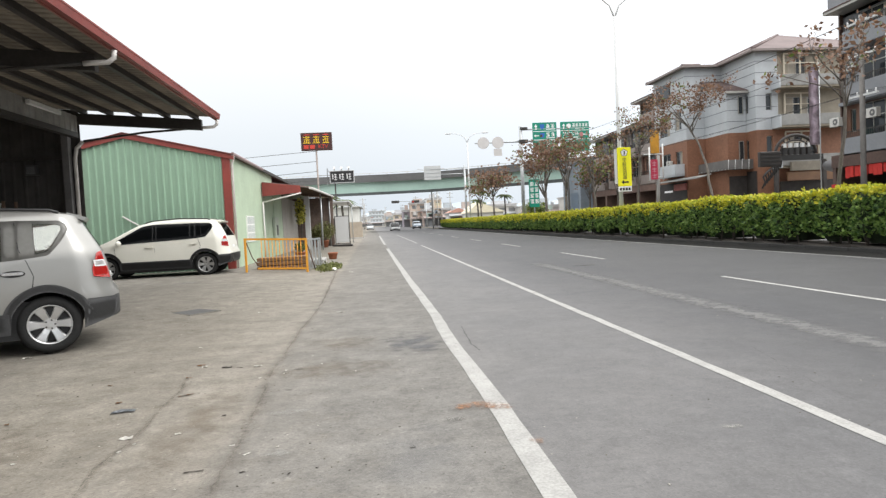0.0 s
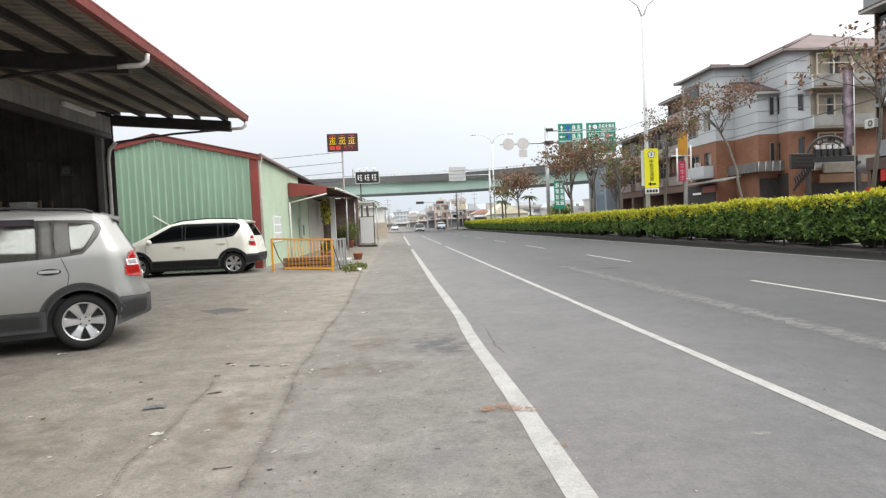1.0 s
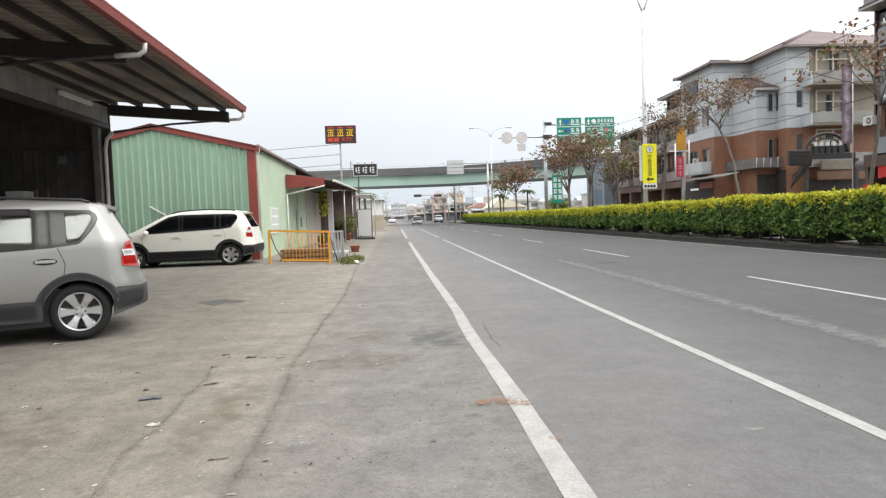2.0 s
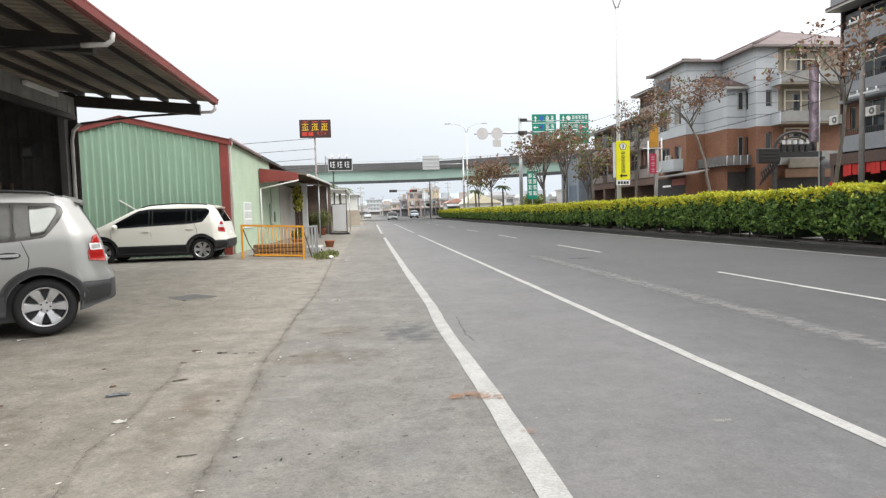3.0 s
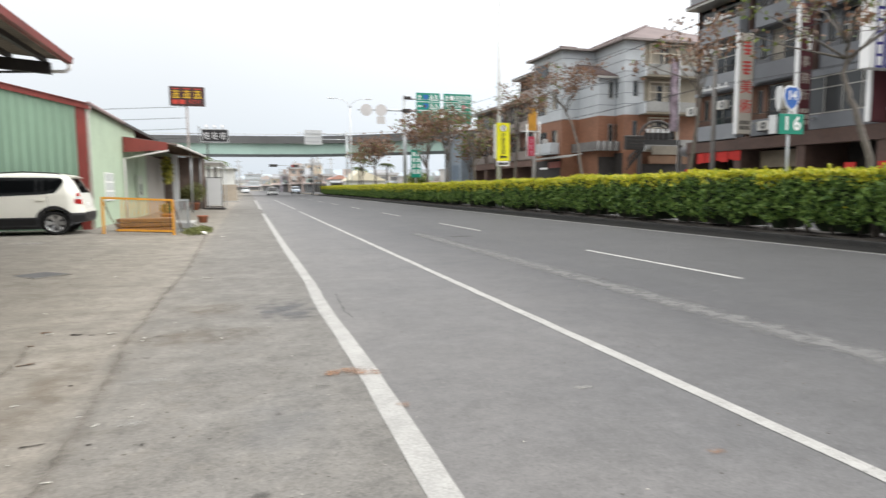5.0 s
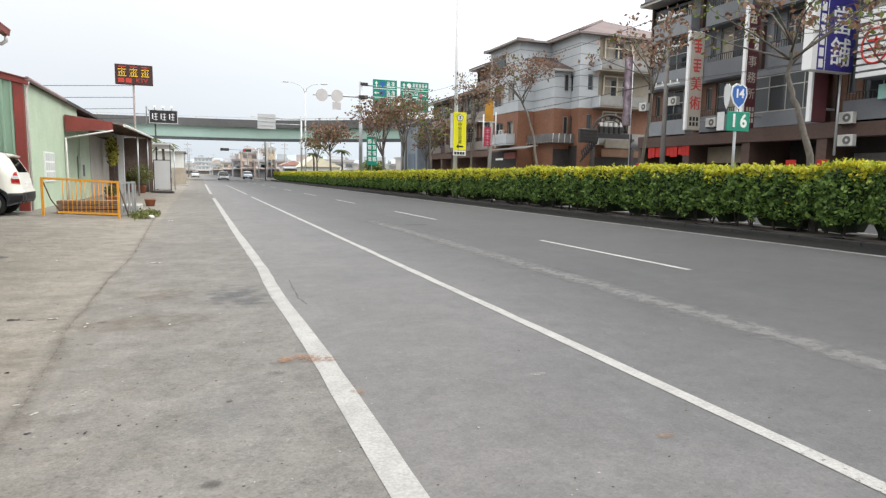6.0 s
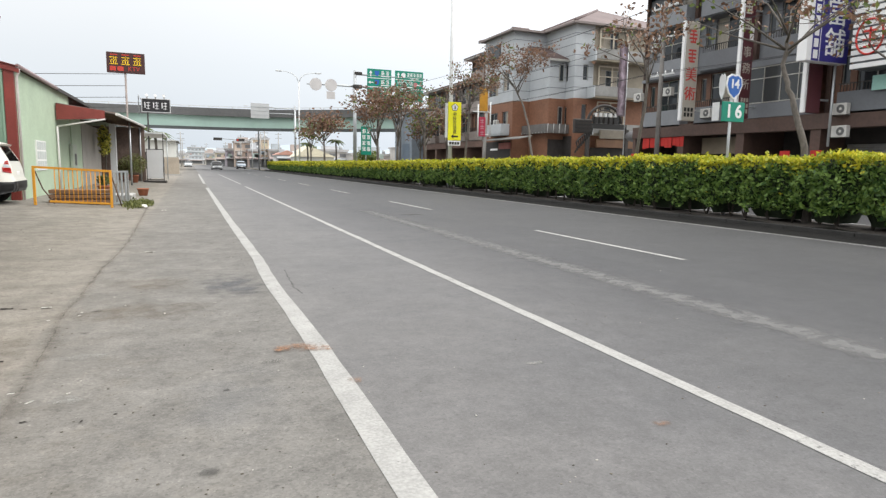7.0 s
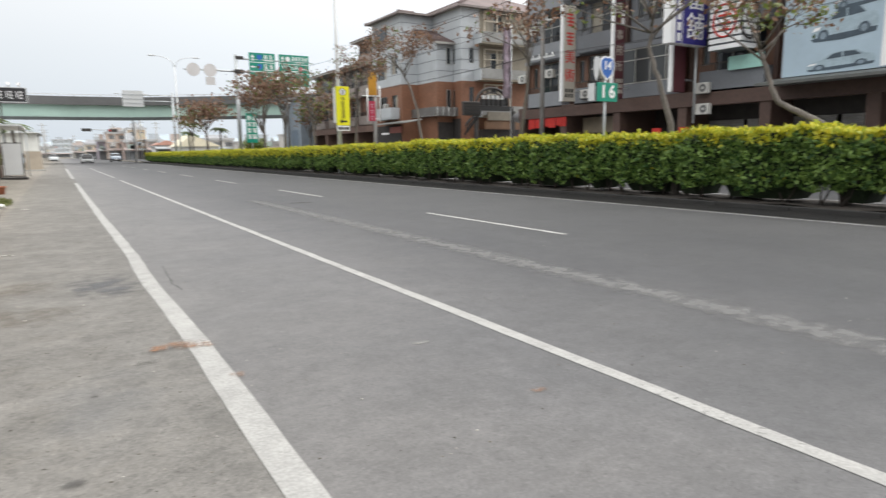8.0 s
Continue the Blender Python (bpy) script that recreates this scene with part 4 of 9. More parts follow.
build_shelf(-9.2, 15.4, 0, 1)
build_shelf(-11.6, 15.4, 0, 2)
gz = yard_z(-9, 15)
for i, (dx, z, sx, sz, c) in enumerate(((-0.6, 1.13, 0.5, 0.4, (0.30, 0.20, 0.11)), (0.1, 1.13, 0.4, 0.3, (0.42, 0.33, 0.2)), (0.7, 1.13, 0.35, 0.45, (0.25, 0.17, 0.1)), (-0.4, 1.83, 0.6, 0.3, (0.35, 0.27, 0.17)), (0.5, 1.83, 0.4, 0.25, (0.5, 0.5, 0.48)), (-0.3, 0.43, 0.7, 0.4, (0.1, 0.16, 0.3)), (0.6, 0.43, 0.5, 0.4, (0.3, 0.12, 0.07)))):
    carton(-9.2 + dx, 15.4, gz + z, sx, 0.4, sz, c, 0, "dusty cardboard carton on a workshop rack")
    carton(-11.6 + dx * 0.9, 15.4, gz + z, sx * 0.9, 0.4, sz * 0.9, c, 0, "dusty cardboard carton on a workshop rack")
carton(-9.6, 12.2, yard_z(-9, 12), 1.3, 0.8, 1.36, (0.55, 0.62, 0.66), 4, "pale blue-grey storage cabinet in the workshop", "cabinet")


# ---- green sheet-metal shed ----
def build_shed():
    s = empty("green_shed", None, "sage-green ribbed sheet-metal shed with maroon trim", "building")
    yg, xr, xm, xl = 20.3, -4.31, -7.41, -8.84
    ez, rz = 3.66, 4.40

    def line(a):
        return rz - (rz - ez) * abs(a - xm) / (xr - xm)

    part("gable_wall", corrugated(xl + 0.16, xr - 0.24, yg, 0.05, lambda a: line(a) - 0.05, 0.21, 0.045), GREENWALL, s, "sage-green ribbed steel sheet")
    part("corner_trim", box(xr - 0.235, xr, yg - 0.05, yg + 0.10, 0.1, line(xr - 0.1) - 0.02), REDTRIM, s, "maroon corner trim")
    part("corner_trim", box(xl, xl + 0.155, yg - 0.05, yg + 0.10, 0.1, line(xl) - 0.02), REDTRIM, s, "maroon corner trim")
    for x0, x1 in ((xm, xr + 0.14), (xm, xl - 0.14)):
        z0, z1 = rz, line(x1)
        part("barge_board", prism([(x0, z0 + 0.03), (x1, z1 + 0.03), (x1, z1 - 0.12), (x0, z0 - 0.12)], yg - 0.10, yg - 0.04), REDTRIM, s, "maroon barge board")
        part("roof", prism([(x0, z0 + 0.06), (x1, z1 + 0.06), (x1, z1 + 0.035), (x0, z0 + 0.035)], yg - 0.14, 44.0), mat("maroon_roof_sheet", (0.20, 0.06, 0.05), 0.55, grain=0.08, stain=0.25), s, "maroon sheet roof")
    part("side_wall", box(xr - 0.10, xr - 0.01, yg + 0.1, 28.5, 0.02, ez - 0.02), GREENPALE, s, "pale green plastered side wall")
    part("side_wall", box(xl, xl + 0.1, yg + 0.1, 44, 0.05, line(xl) - 0.02), GREENPALE, s)
    part("rear_wall", box(xl, xr, 43.8, 44, 0.05, ez), GREENPALE, s)
    part("eave_gutter", tube([(xr + 0.12, yg - 0.1, ez + 0.02), (xr + 0.12, 25.5, ez - 0.0)], 0.06, 10), mat("mauve_gutter", (0.33, 0.25, 0.25), 0.5), s, "mauve-grey eave gutter")
    part("eave_edge", box(xr + 0.1, xr + 0.16, 25.5, 44, ez - 0.08, ez + 0.03), DARKSTEEL, s)
    part("down_pipe", tube([(xr + 0.12, yg + 0.05, ez - 0.02), (xr + 0.10, yg + 0.05, ez - 0.14), (xr + 0.055, yg + 0.05, ez - 0.25), (xr + 0.055, yg + 0.05, 0.12)], 0.032, 8), PIPE, s, "pale drain pipe")
    part("brace_rod", tube([(-7.58, yg - 0.08, 1.90), (-6.8, yg - 0.09, 1.39)], 0.025, 6), PIPE, s)
    win = part("window", box(xr - 0.02, xr + 0.03, 22.32, 23.67, 0.89, 1.8), WHITE, s, "white louvred window")
    for i in range(3):
        for j in range(4):
            part("louvre", box(xr + 0.026, xr + 0.034, 22.37 + j * 0.325, 22.64 + j * 0.325, 0.94 + i * 0.29, 1.18 + i * 0.29), mat("frosted_white_glass", (0.50, 0.53, 0.51), 0.6), win)
    return s


build_shed()


# ---- lean-to beside the shed ----
WOODGREY = mat("grey_brown_panel", (0.36, 0.34, 0.31), 0.7, grain=0.08, stain=0.2)
BRICKDARK = mat("dim_brick_wall", (0.20, 0.145, 0.12), 0.85, grain=0.2, scale=12, stain=0.3)


def build_lean_to():
    a = empty("lean_to", None, "lean-to porch with a maroon fascia and sheet roof", "porch")
    y0, x0, x1 = 25.7, -4.28, -2.78
    part("fascia", prism([(x0, 3.16), (x1, 2.98), (x1, 2.70), (x0, 2.61)], y0 - 0.04, y0), REDTRIM, a, "maroon fascia board")
    # the outer edge climbs a little towards the far end
    rs = bmesh.new()
    corners = [[rs.verts.new((x, y, z + dz)) for x, y, z in ((x0, y0 + 0.002, 3.14), (x1 + 0.35, y0 + 0.002, 2.89), (x1 + 0.35, 41.0, 3.21), (x0, 41.0, 3.44))] for dz in (0.0, 0.05)]
    rs.faces.new(corners[0][::-1])
    rs.faces.new(corners[1])
    for k in range(4):
        rs.faces.new((corners[0][k], corners[0][(k + 1) % 4], corners[1][(k + 1) % 4], corners[1][k]))
    part("roof_sheet", rs, mat("grey_brown_roof_sheet", (0.22, 0.17, 0.155), 0.65, grain=0.1, stain=0.3), a)
    for i in range(9):
        y = y0 + 0.6 + i * 2.0
        u = (y - y0) / 15.3
        part("rafter", prism([(x0, 3.13 + 0.3 * u), (x1 + 0.3, 2.88 + 0.32 * u), (x1 + 0.3, 2.81 + 0.32 * u), (x0, 3.03 + 0.3 * u)], y - 0.03, y + 0.03), RUSTSTEEL, a)
    part("edge_pipe", tube([(x0 + 0.02, y0 - 0.08, 2.37), (x1 + 0.02, y0 - 0.08, 2.68)], 0.03, 8), PIPE, a)
    part("post", tube([(x0 + 0.02, y0 - 0.08, 0.1), (x0 + 0.02, y0 - 0.08, 2.38)], 0.035, 8), PIPE, a)
    for y in (34.2, 40.8):
        part("post", tube([(x1 + 0.1, y, 0.0), (x1 + 0.1, y, 2.89 + 0.32 * (y - y0) / 15.3)], 0.045, 8), GALV, a)
    part("gutter", tube([(x1 + 0.38, y0, 2.88), (x1 + 0.38, 41, 3.20)], 0.055, 8), PIPE, a)
    part("wall", box(-4.35, -4.28, 28.5, 30.9, 0.02, 3.1), GREENPALE, a)
    part("sliding_door", box(-4.33, -4.26, 30.9, 36.8, 0.02, 2.8), WOODGREY, a, "grey-brown sliding door")
    part("inner_wall", box(-5.6, -5.5, 36.8, 44, 0.0, 3.2), BRICKDARK, a)
    part("end_wall", box(-5.6, -2.45, 40.9, 41.05, 0.0, 3.15), BRICKDARK, a)
    part("pillar", box(-3.75, -3.47, 36.0, 36.28, 0.0, 3.05), LIGHTGREY, a, "pale square pillar")
    return a


build_lean_to()
box_ob = empty("meter_box", pose(-4.25, 28.55, 0.92), "grey wall box with a dark opening on the green wall", "wall box")
part("case", box(-0.05, 0.06, -0.5, 0.5, 0.0, 0.9, 0.01), mat("pale_box_paint", (0.45, 0.50, 0.42), 0.6), box_ob)
part("opening", box(0.061, 0.068, -0.15, 0.25, 0.1, 0.55), BLACK, box_ob)


def build_fence():
    f = empty("barrier", None, "orange-painted steel barrier standing by the shed", "barrier")
    y, x0, x1 = 18.35, -3.62, -1.92

    def gz(x):
        return yard_z(x, y)
    zt = 0.97
    for x in (x0, x1):
        part("post", box(x - 0.03, x + 0.03, y - 0.03, y + 0.03, gz(x) - 0.01, gz(x) + zt, 0.006), ORANGE, f)
    part("top_rail", prism([(x0, gz(x0) + zt - 0.055), (x1, gz(x1) + zt - 0.055), (x1, gz(x1) + zt), (x0, gz(x0) + zt)], y - 0.026, y + 0.026), ORANGE, f)
    xm = x0 + 0.32
    part("bottom_rail", prism([(xm, gz(xm) + 0.08), (x1, gz(x1) + 0.08), (x1, gz(x1) + 0.13), (xm, gz(xm) + 0.13)], y - 0.02, y + 0.02), ORANGE, f)
    n = 12
    for i in range(n):
        x = x0 + 0.45 + (x1 - x0 - 0.5) * i / n
        part("bar", tube([(x, y, gz(x) + 0.1), (x, y, gz(x) + zt - 0.03)], 0.013, 6), ORANGE, f)
    part("strut", tube([(x0 + 0.02, y + 0.05, gz(x0) + 0.85), (x0 + 0.14, y + 0.2, gz(x0) + 0.4), (x0 + 0.38, y + 0.25, gz(x0) + 0.02)], 0.018, 6), RUSTSTEEL, f)
    part("strut", tube([(x1 + 0.02, y + 0.05, gz(x1) + 0.8), (x1 + 0.2, y + 0.3, gz(x1) + 0.02)], 0.018, 6), RUSTSTEEL, f)
    g = empty("slatted_panel", pose(-1.785, 19.1, yard_z(-1.785, 19.1), 0, 0, 72), "grey slatted steel panel behind the barrier", "fence")
    for i in range(4):
        part("slat", box(-0.41 + i * 0.24, -0.31 + i * 0.24, -0.01, 0.01, 0.12, 0.90), GALV, g)
    part("frame", box(-0.52, 0.52, -0.02, 0.02, 0.90, 0.95), GALV, g)
    part("frame", box(-0.52, 0.52, -0.02, 0.02, 0.06, 0.11), GALV, g)
    for x in (-0.52, 0.48):
        part("leg", box(x, x + 0.04, -0.02, 0.02, 0.0, 0.95), GALV, g)


build_fence()
WOOD = mat("weathered_brown_wood", (0.22, 0.125, 0.07), 0.8, grain=0.15, scale=10, stain=0.3, stretch=(0.2, 1, 1))
bench = empty("timber_stack", pose(-2.75, 19.6, yard_z(-2.75, 19.6)), "stack of weathered brown planks behind the barrier", "timber")
for i in range(3):
    part("plank", box(-0.75, 0.75 - 0.05 * (i % 2), -0.35 + 0.03 * i, 0.3, 0.02 + i * 0.13, 0.12 + i * 0.13, 0.008), WOOD, bench)
step = empty("step_block", pose(-2.05, 20.1, 0.0), "weathered concrete step under the porch", "step")
part("tread", box(-0.5, 0.5, -0.35, 0.9, 0.0, 0.28, 0.02), CONCRETE, step)


def leaf_cloud(name, parent, centre, radii, n, size, mats, seed, lean=(0, 0, 0.3), weights=None, shell=0.45):
    rng = np.random.default_rng(seed)
    d = rng.normal(size=(n, 3))
    d /= np.linalg.norm(d, axis=1)[:, None]
    rr = (shell + (1 - shell) * rng.random(n))[:, None]
    pos = np.array(centre) + d * rr * np.array(radii)
    idx = rng.integers(0, len(mats), n) if weights is None else rng.choice(len(mats), n, p=weights)
    me = leaves_mesh(name, pos, size * rng.uniform(0.6, 1.3, n), d * 0.6 + np.array(lean), rng, mats, idx)
    ob = new(name, me)
    ob.parent = parent
    return ob


TERRA = mat("terracotta", (0.36, 0.13, 0.07), 0.8, grain=0.08, stain=0.25, stain_scale=4)
DRYSHRUB = leaf_material(bpy.data.materials.new("dry_shrub_leaf"), (0.07, 0.06, 0.025), (0.20, 0.16, 0.075))
SHRUB = leaf_material(bpy.data.materials.new("shrub_leaf"), (0.05, 0.085, 0.02), (0.19, 0.23, 0.07))
# These two leaf colours are lightened to offset the porch roof's shade.
BRIGHTSHRUB = leaf_material(bpy.data.materials.new("brightened_shrub_leaf"), (0.10, 0.13, 0.035), (0.32, 0.34, 0.13))
YELLOWLEAF = leaf_material(bpy.data.materials.new("yellow_leaf"), (0.42, 0.40, 0.06), (0.72, 0.66, 0.16))
GRASS = leaf_material(bpy.data.materials.new("grass_blade"), (0.07, 0.09, 0.025), (0.24, 0.25, 0.09))


def pot(x, y, r, h, label, plant=0.0, seed=1, mats=None):
    p = empty("plant_pot" if plant else "clay_pot", pose(x, y, yard_z(x, y) if x < -0.94 else 0), label, "plant pot")
    bm = bmesh.new()
    seg = 20
    prof = ((0.0, 0.02), (0.72, 0.02), (0.98, 0.86), (1.06, 0.88), (1.06, 1.0), (0.94, 1.0), (0.9, 0.86), (0.0, 0.84))
    rings = [[bm.verts.new((r * a * math.cos(t), r * a * math.sin(t), h * z)) for t in (2 * math.pi * k / seg for k in range(seg))] for a, z in prof]
    for a, b in zip(rings, rings[1:]):
        for k in range(seg):
            bm.faces.new((a[k], a[(k + 1) % seg], b[(k + 1) % seg], b[k])).smooth = True
    bmesh.ops.remove_doubles(bm, verts=bm.verts, dist=0.0005)
    part("pot", bm, TERRA, p)
    if plant:
        st = bmesh.new()
        rnd = random.Random(seed)
        for k in range(6):
            a = rnd.uniform(0, 6.28)
            add_tube(st, [(0, 0, h * 0.8), (0.3 * plant * math.cos(a), 0.3 * plant * math.sin(a), h + plant * 0.5), (0.6 * plant * math.cos(a), 0.6 * plant * math.sin(a), h + plant)], [0.014, 0.01, 0.005], 5)
        part("stem", st, BARK, p)
        leaf_cloud("foliage", p, (0, 0, h + plant * 0.65), (plant * 0.75, plant * 0.75, plant * 0.65), int(2600 * plant), 0.08, mats or [SHRUB], seed, shell=0.2)
    return p


pot(-2.85, 38.1, 0.22, 0.42, "clay pot with a bushy olive shrub by the porch", 0.9, 3, [BRIGHTSHRUB, BRIGHTSHRUB, DRYSHRUB])
pot(-2.9, 25.4, 0.2, 0.28, "clay pot with a small olive shrub by the porch", 0.3, 4, [SHRUB, DRYSHRUB])
pot(-3.4, 38.9, 0.24, 0.38, "clay pot with an olive shrub by the porch", 0.7, 5, [BRIGHTSHRUB, DRYSHRUB])
pot(-1.6, 24.9, 0.19, 0.26, "wide empty terracotta bowl on the pavement edge")
hang = empty("climbing_plant", pose(-3.8, 34.2, 0.11), "tall yellow-green plant growing under the porch roof", "plant")
part("stem", tube([(0, 0, 0), (0.05, 0.1, 1.3), (0, 0.1, 2.4)], [0.03, 0.025, 0.015], 6), BARK, hang)
leaf_cloud("foliage", hang, (0.0, 0.1, 2.05), (0.30, 0.4, 0.78), 800, 0.15, [YELLOWLEAF, YELLOWLEAF, GRASS], 8, shell=0.1)

# weeds at the pavement's edge
rng = np.random.default_rng(12)
n = 1900
px = -1.36 + rng.normal(size=n) * 0.15
py = 19.2 + rng.normal(size=n) * 0.5
keep = (px < -0.98) & (px > -1.9)
px, py = px[keep], py[keep]
pz = 0.03 + np.abs(rng.normal(size=len(px))) * 0.05
weeds = new("weeds", leaves_mesh("weeds", np.stack([px, py, pz], 1), 0.075 * rng.uniform(0.6, 1.4, len(px)), np.tile((0, 0, 1.2), (len(px), 1)), rng, [GRASS], np.zeros(len(px), int)))
tagged(weeds, "low green weeds growing along the pavement edge", "weeds", kind="stuff")
shim = empty("debris_bag", pose(-1.15, 18.25, 0.0), "crumpled white plastic bag among the weeds", "bag")
bm = bmesh.new()
bmesh.ops.create_icosphere(bm, subdivisions=2, radius=0.09)
for v in bm.verts:
    v.co *= 1 + 0.3 * noise.noise(v.co * 14)
    v.co.z = v.co.z * 0.6 + 0.05
part("bag", bm, LITTER, shim)

# ---- boards, roofs and poles further along ----
bd = empty("notice_board", pose(-1.9, 40.04, yard_z(-1.9, 40), 0, 0, -2), "blank white-grey display board on a dark steel frame", "notice board")
part("panel", box(-0.42, 0.42, -0.02, 0.02, 0.24, 1.87), mat("pale_grey_board", (0.68, 0.68, 0.675), 0.5, grain=0.02, stain=0.05), bd)
for x, z in ((-0.435, 1.92), (0.455, 2.8)):
    part("frame", box(x - 0.022, x + 0.022, -0.04, 0.04, 0.0, z), DARKSTEEL, bd)
for z in (0.17, 1.9):
    part("frame", box(-0.42, 0.435, -0.035, 0.035, z - 0.02, z + 0.02), DARKSTEEL, bd)
part("foot", box(-0.6, 0.6, -0.35, 0.35, 0.0, 0.12, 0.02), DARKSTEEL, bd)
car_port = empty("carport", pose(-3.1, 40.5, 0.0), "small flat pale-grey carport roof on steel posts", "carport")
part("roof", box(0.35, 1.68, 0.6, 8.0, 2.83, 2.92), LIGHTGREY, car_port)
for x, y in ((0.42, 0.8), (0.42, 7.8), (1.6, 7.8)):
    part("post", tube([(x, y, 0), (x, y, 2.83)], 0.03, 8), GALV, car_port)
pan = empty("hoarding_panel", pose(-1.6, 62.0, 0.0), "beige plywood panel leaning on a frame", "panel")
part("sheet", box(-0.6, 0.62, -0.03, 0.03, 0.12, 1.62), mat("beige_plywood", (0.40, 0.34, 0.27), 0.8, grain=0.08, stain=0.2), pan)
part("base", box(-0.8, 0.8, -0.3, 0.3, 0.0, 0.12), CONCRETE, pan)


def build_shop_signs():
    p = empty("sign_pole", pose(-3.62, 45.0, 0), "pole-mounted dark shop sign with yellow characters", "sign")
    part("pole", tube([(0, 0, 0), (0, 0, 6.75)], 0.06, 10), mat("dull_brown_pole", (0.34, 0.29, 0.265), 0.7, grain=0.08, stain=0.3), p)
    b = part("sign_box", box(-1.02, 1.13, -0.12, 0.12, 6.66, 7.90, 0.02), mat("dark_maroon_sign", (0.055, 0.018, 0.015), 0.5), p, "dark sign box with yellow and red characters")
    yl = mat("yellow_sign_letter", (0.85, 0.55, 0.02), 0.5)
    rd = mat("red_sign_letter", (0.55, 0.05, 0.03), 0.5)
    rnd = random.Random(4)
    for i in range(3):
        cx = -0.62 + i * 0.66
        cells = [(cx - 0.22, 7.56, cx + 0.22, 7.61), (cx - 0.2, 7.40, cx + 0.2, 7.44), (cx - 0.24, 7.16, cx + 0.24, 7.21), (cx - 0.03, 7.18, cx + 0.03, 7.66), (cx - 0.17, 7.24, cx - 0.12, 7.42), (cx + 0.11, 7.2, cx + 0.16, 7.5)]
        bars("character", b, yl, pose(0, -0.123, 0), cells)
    for i in range(3):
        bars("red_stripe", b, rd, pose(0, -0.123, 0), [(-0.8 + 0.65 * i, 7.72, -0.4 + 0.65 * i, 7.78)])
    bars("red_block", b, rd, pose(0, -0.123, 0), [(-0.85, 6.78, -0.5, 7.05), (-0.42, 6.78, -0.08, 7.05)])
    text("letters", b, "KTV", 0.36, rd, pose(0.5, -0.124, 6.92))
    q = empty("wall_sign", pose(-1.95, 45.0, 0), "dark hanging shop sign with pale characters and flood lamps", "sign")
    b2 = part("sign_box", box(-0.8, 0.82, -0.1, 0.1, 4.37, 5.15, 0.01), BLACK, q)
    part("rim", box(-0.84, 0.86, -0.08, 0.09, 4.33, 5.19), LIGHTGREY, q)
    for i in range(3):
        cx = -0.5 + i * 0.5
        bars("character", b2, SIGNWHITE, pose(0, -0.102, 0), [(cx - 0.16, 4.6, cx - 0.10, 4.95), (cx - 0.04, 4.9, cx + 0.16, 4.94), (cx - 0.04, 4.72, cx + 0.15, 4.76), (cx + 0.04, 4.52, cx + 0.08, 4.98), (cx - 0.06, 4.55, cx + 0.16, 4.58)])
        part("flood_lamp", tube([(cx, -0.05, 5.17), (cx, -0.25, 5.32), (cx, -0.45, 5.36)], [0.03, 0.05, 0.09], 8), WHITE, q)
    part("bracket", tube([(-1.0, 0.0, 4.2), (-1.0, 0, 5.4), (-0.85, 0, 5.1)], 0.03, 6), GALV, q)
    part("bracket", tube([(-1.65, 0.05, 4.9), (-0.8, 0.05, 4.9)], 0.03, 6), GALV, q)
    part("post", tube([(-0.5, 0.1, 0), (-0.5, 0.1, 4.4)], 0.05, 6), DARKSTEEL, q)


build_shop_signs()
cabs = empty("overhead_cables", None, "thin cables strung from the sign pole to the shed", "cable")
for z, zz in ((6.62, 4.95), (5.9, 4.42), (5.2, 3.88), (4.6, 3.42)):
    part("cable", tube([(-3.62, 45, z), (-8, 40, (z + zz) / 2 - 0.06), (-13, 35, zz)], 0.016, 5), WIRE, cabs)


# ---- cars ----
CLAD = mat("dark_grey_cladding", (0.06, 0.06, 0.061), 0.55, grain=0.1, scale=60, stain=0.15)
TYRE = mat("tyre_rubber", (0.022, 0.022, 0.022), 0.9, grain=0.15, scale=50, spec=0.2)
ALLOY = mat("alloy_rim", (0.62, 0.62, 0.62), 0.3, 0.85, grain=0.03, stain=0.12, stain_scale=6)
SILVER = mat("silver_car_paint", (0.335, 0.33, 0.314), 0.3, 0.6, grain=0.02, scale=200, stain=0.05, bump=0, coat=0.35)
CREAM = mat("cream_white_car_paint", (0.80, 0.785, 0.70), 0.3, 0.0, grain=0.01, stain=0.05, bump=0, coat=0.6)
PURE = mat("white_car_paint", (0.80, 0.81, 0.82), 0.3, 0.0, grain=0.01, stain=0.04, bump=0, coat=0.6)
SCREEN = mat("dark_windscreen", (0.010, 0.011, 0.013), 0.25, grain=0.02, stain=0.05, bump=0, spec=0.15)
TINT = glass("dark_car_glass", (0.008, 0.009, 0.010), 0.05)
TINT.node_tree.nodes["Principled BSDF"].inputs["Specular IOR Level"].default_value = 0.12
FILM = mat("mirror_film_glass", (0.60, 0.62, 0.58), 0.12, 0.9, grain=0.01, stain=0.05, bump=0)
REDLENS = mat("red_lamp_lens", (0.55, 0.02, 0.015), 0.15, grain=0.05, scale=80, stain=0.1, bump=0, coat=0.5)
CLEARLENS = mat("clear_lamp_lens", (0.75, 0.75, 0.74), 0.12, 0.3, grain=0.06, scale=60, bump=0, coat=0.5)
CHROME = mat("chrome", (0.75, 0.75, 0.75), 0.15, 1.0, grain=0.01, bump=0)


def lerp_table(tab, x):
    if x <= tab[0][0]:
        return tab[0][1]
    for (a, p), (b, q) in zip(tab, tab[1:]):
        if x <= b:
            f = (x - a) / (b - a)
            return p + (q - p) * f
    return tab[-1][1]


def smooth_table(tab, x):
    """The table's curve, softened by averaging nearby."""
    return sum(lerp_table(tab, x + d) * w for d, w in ((-0.12, 1), (-0.06, 2), (0, 3), (0.06, 2), (0.12, 1))) / 9


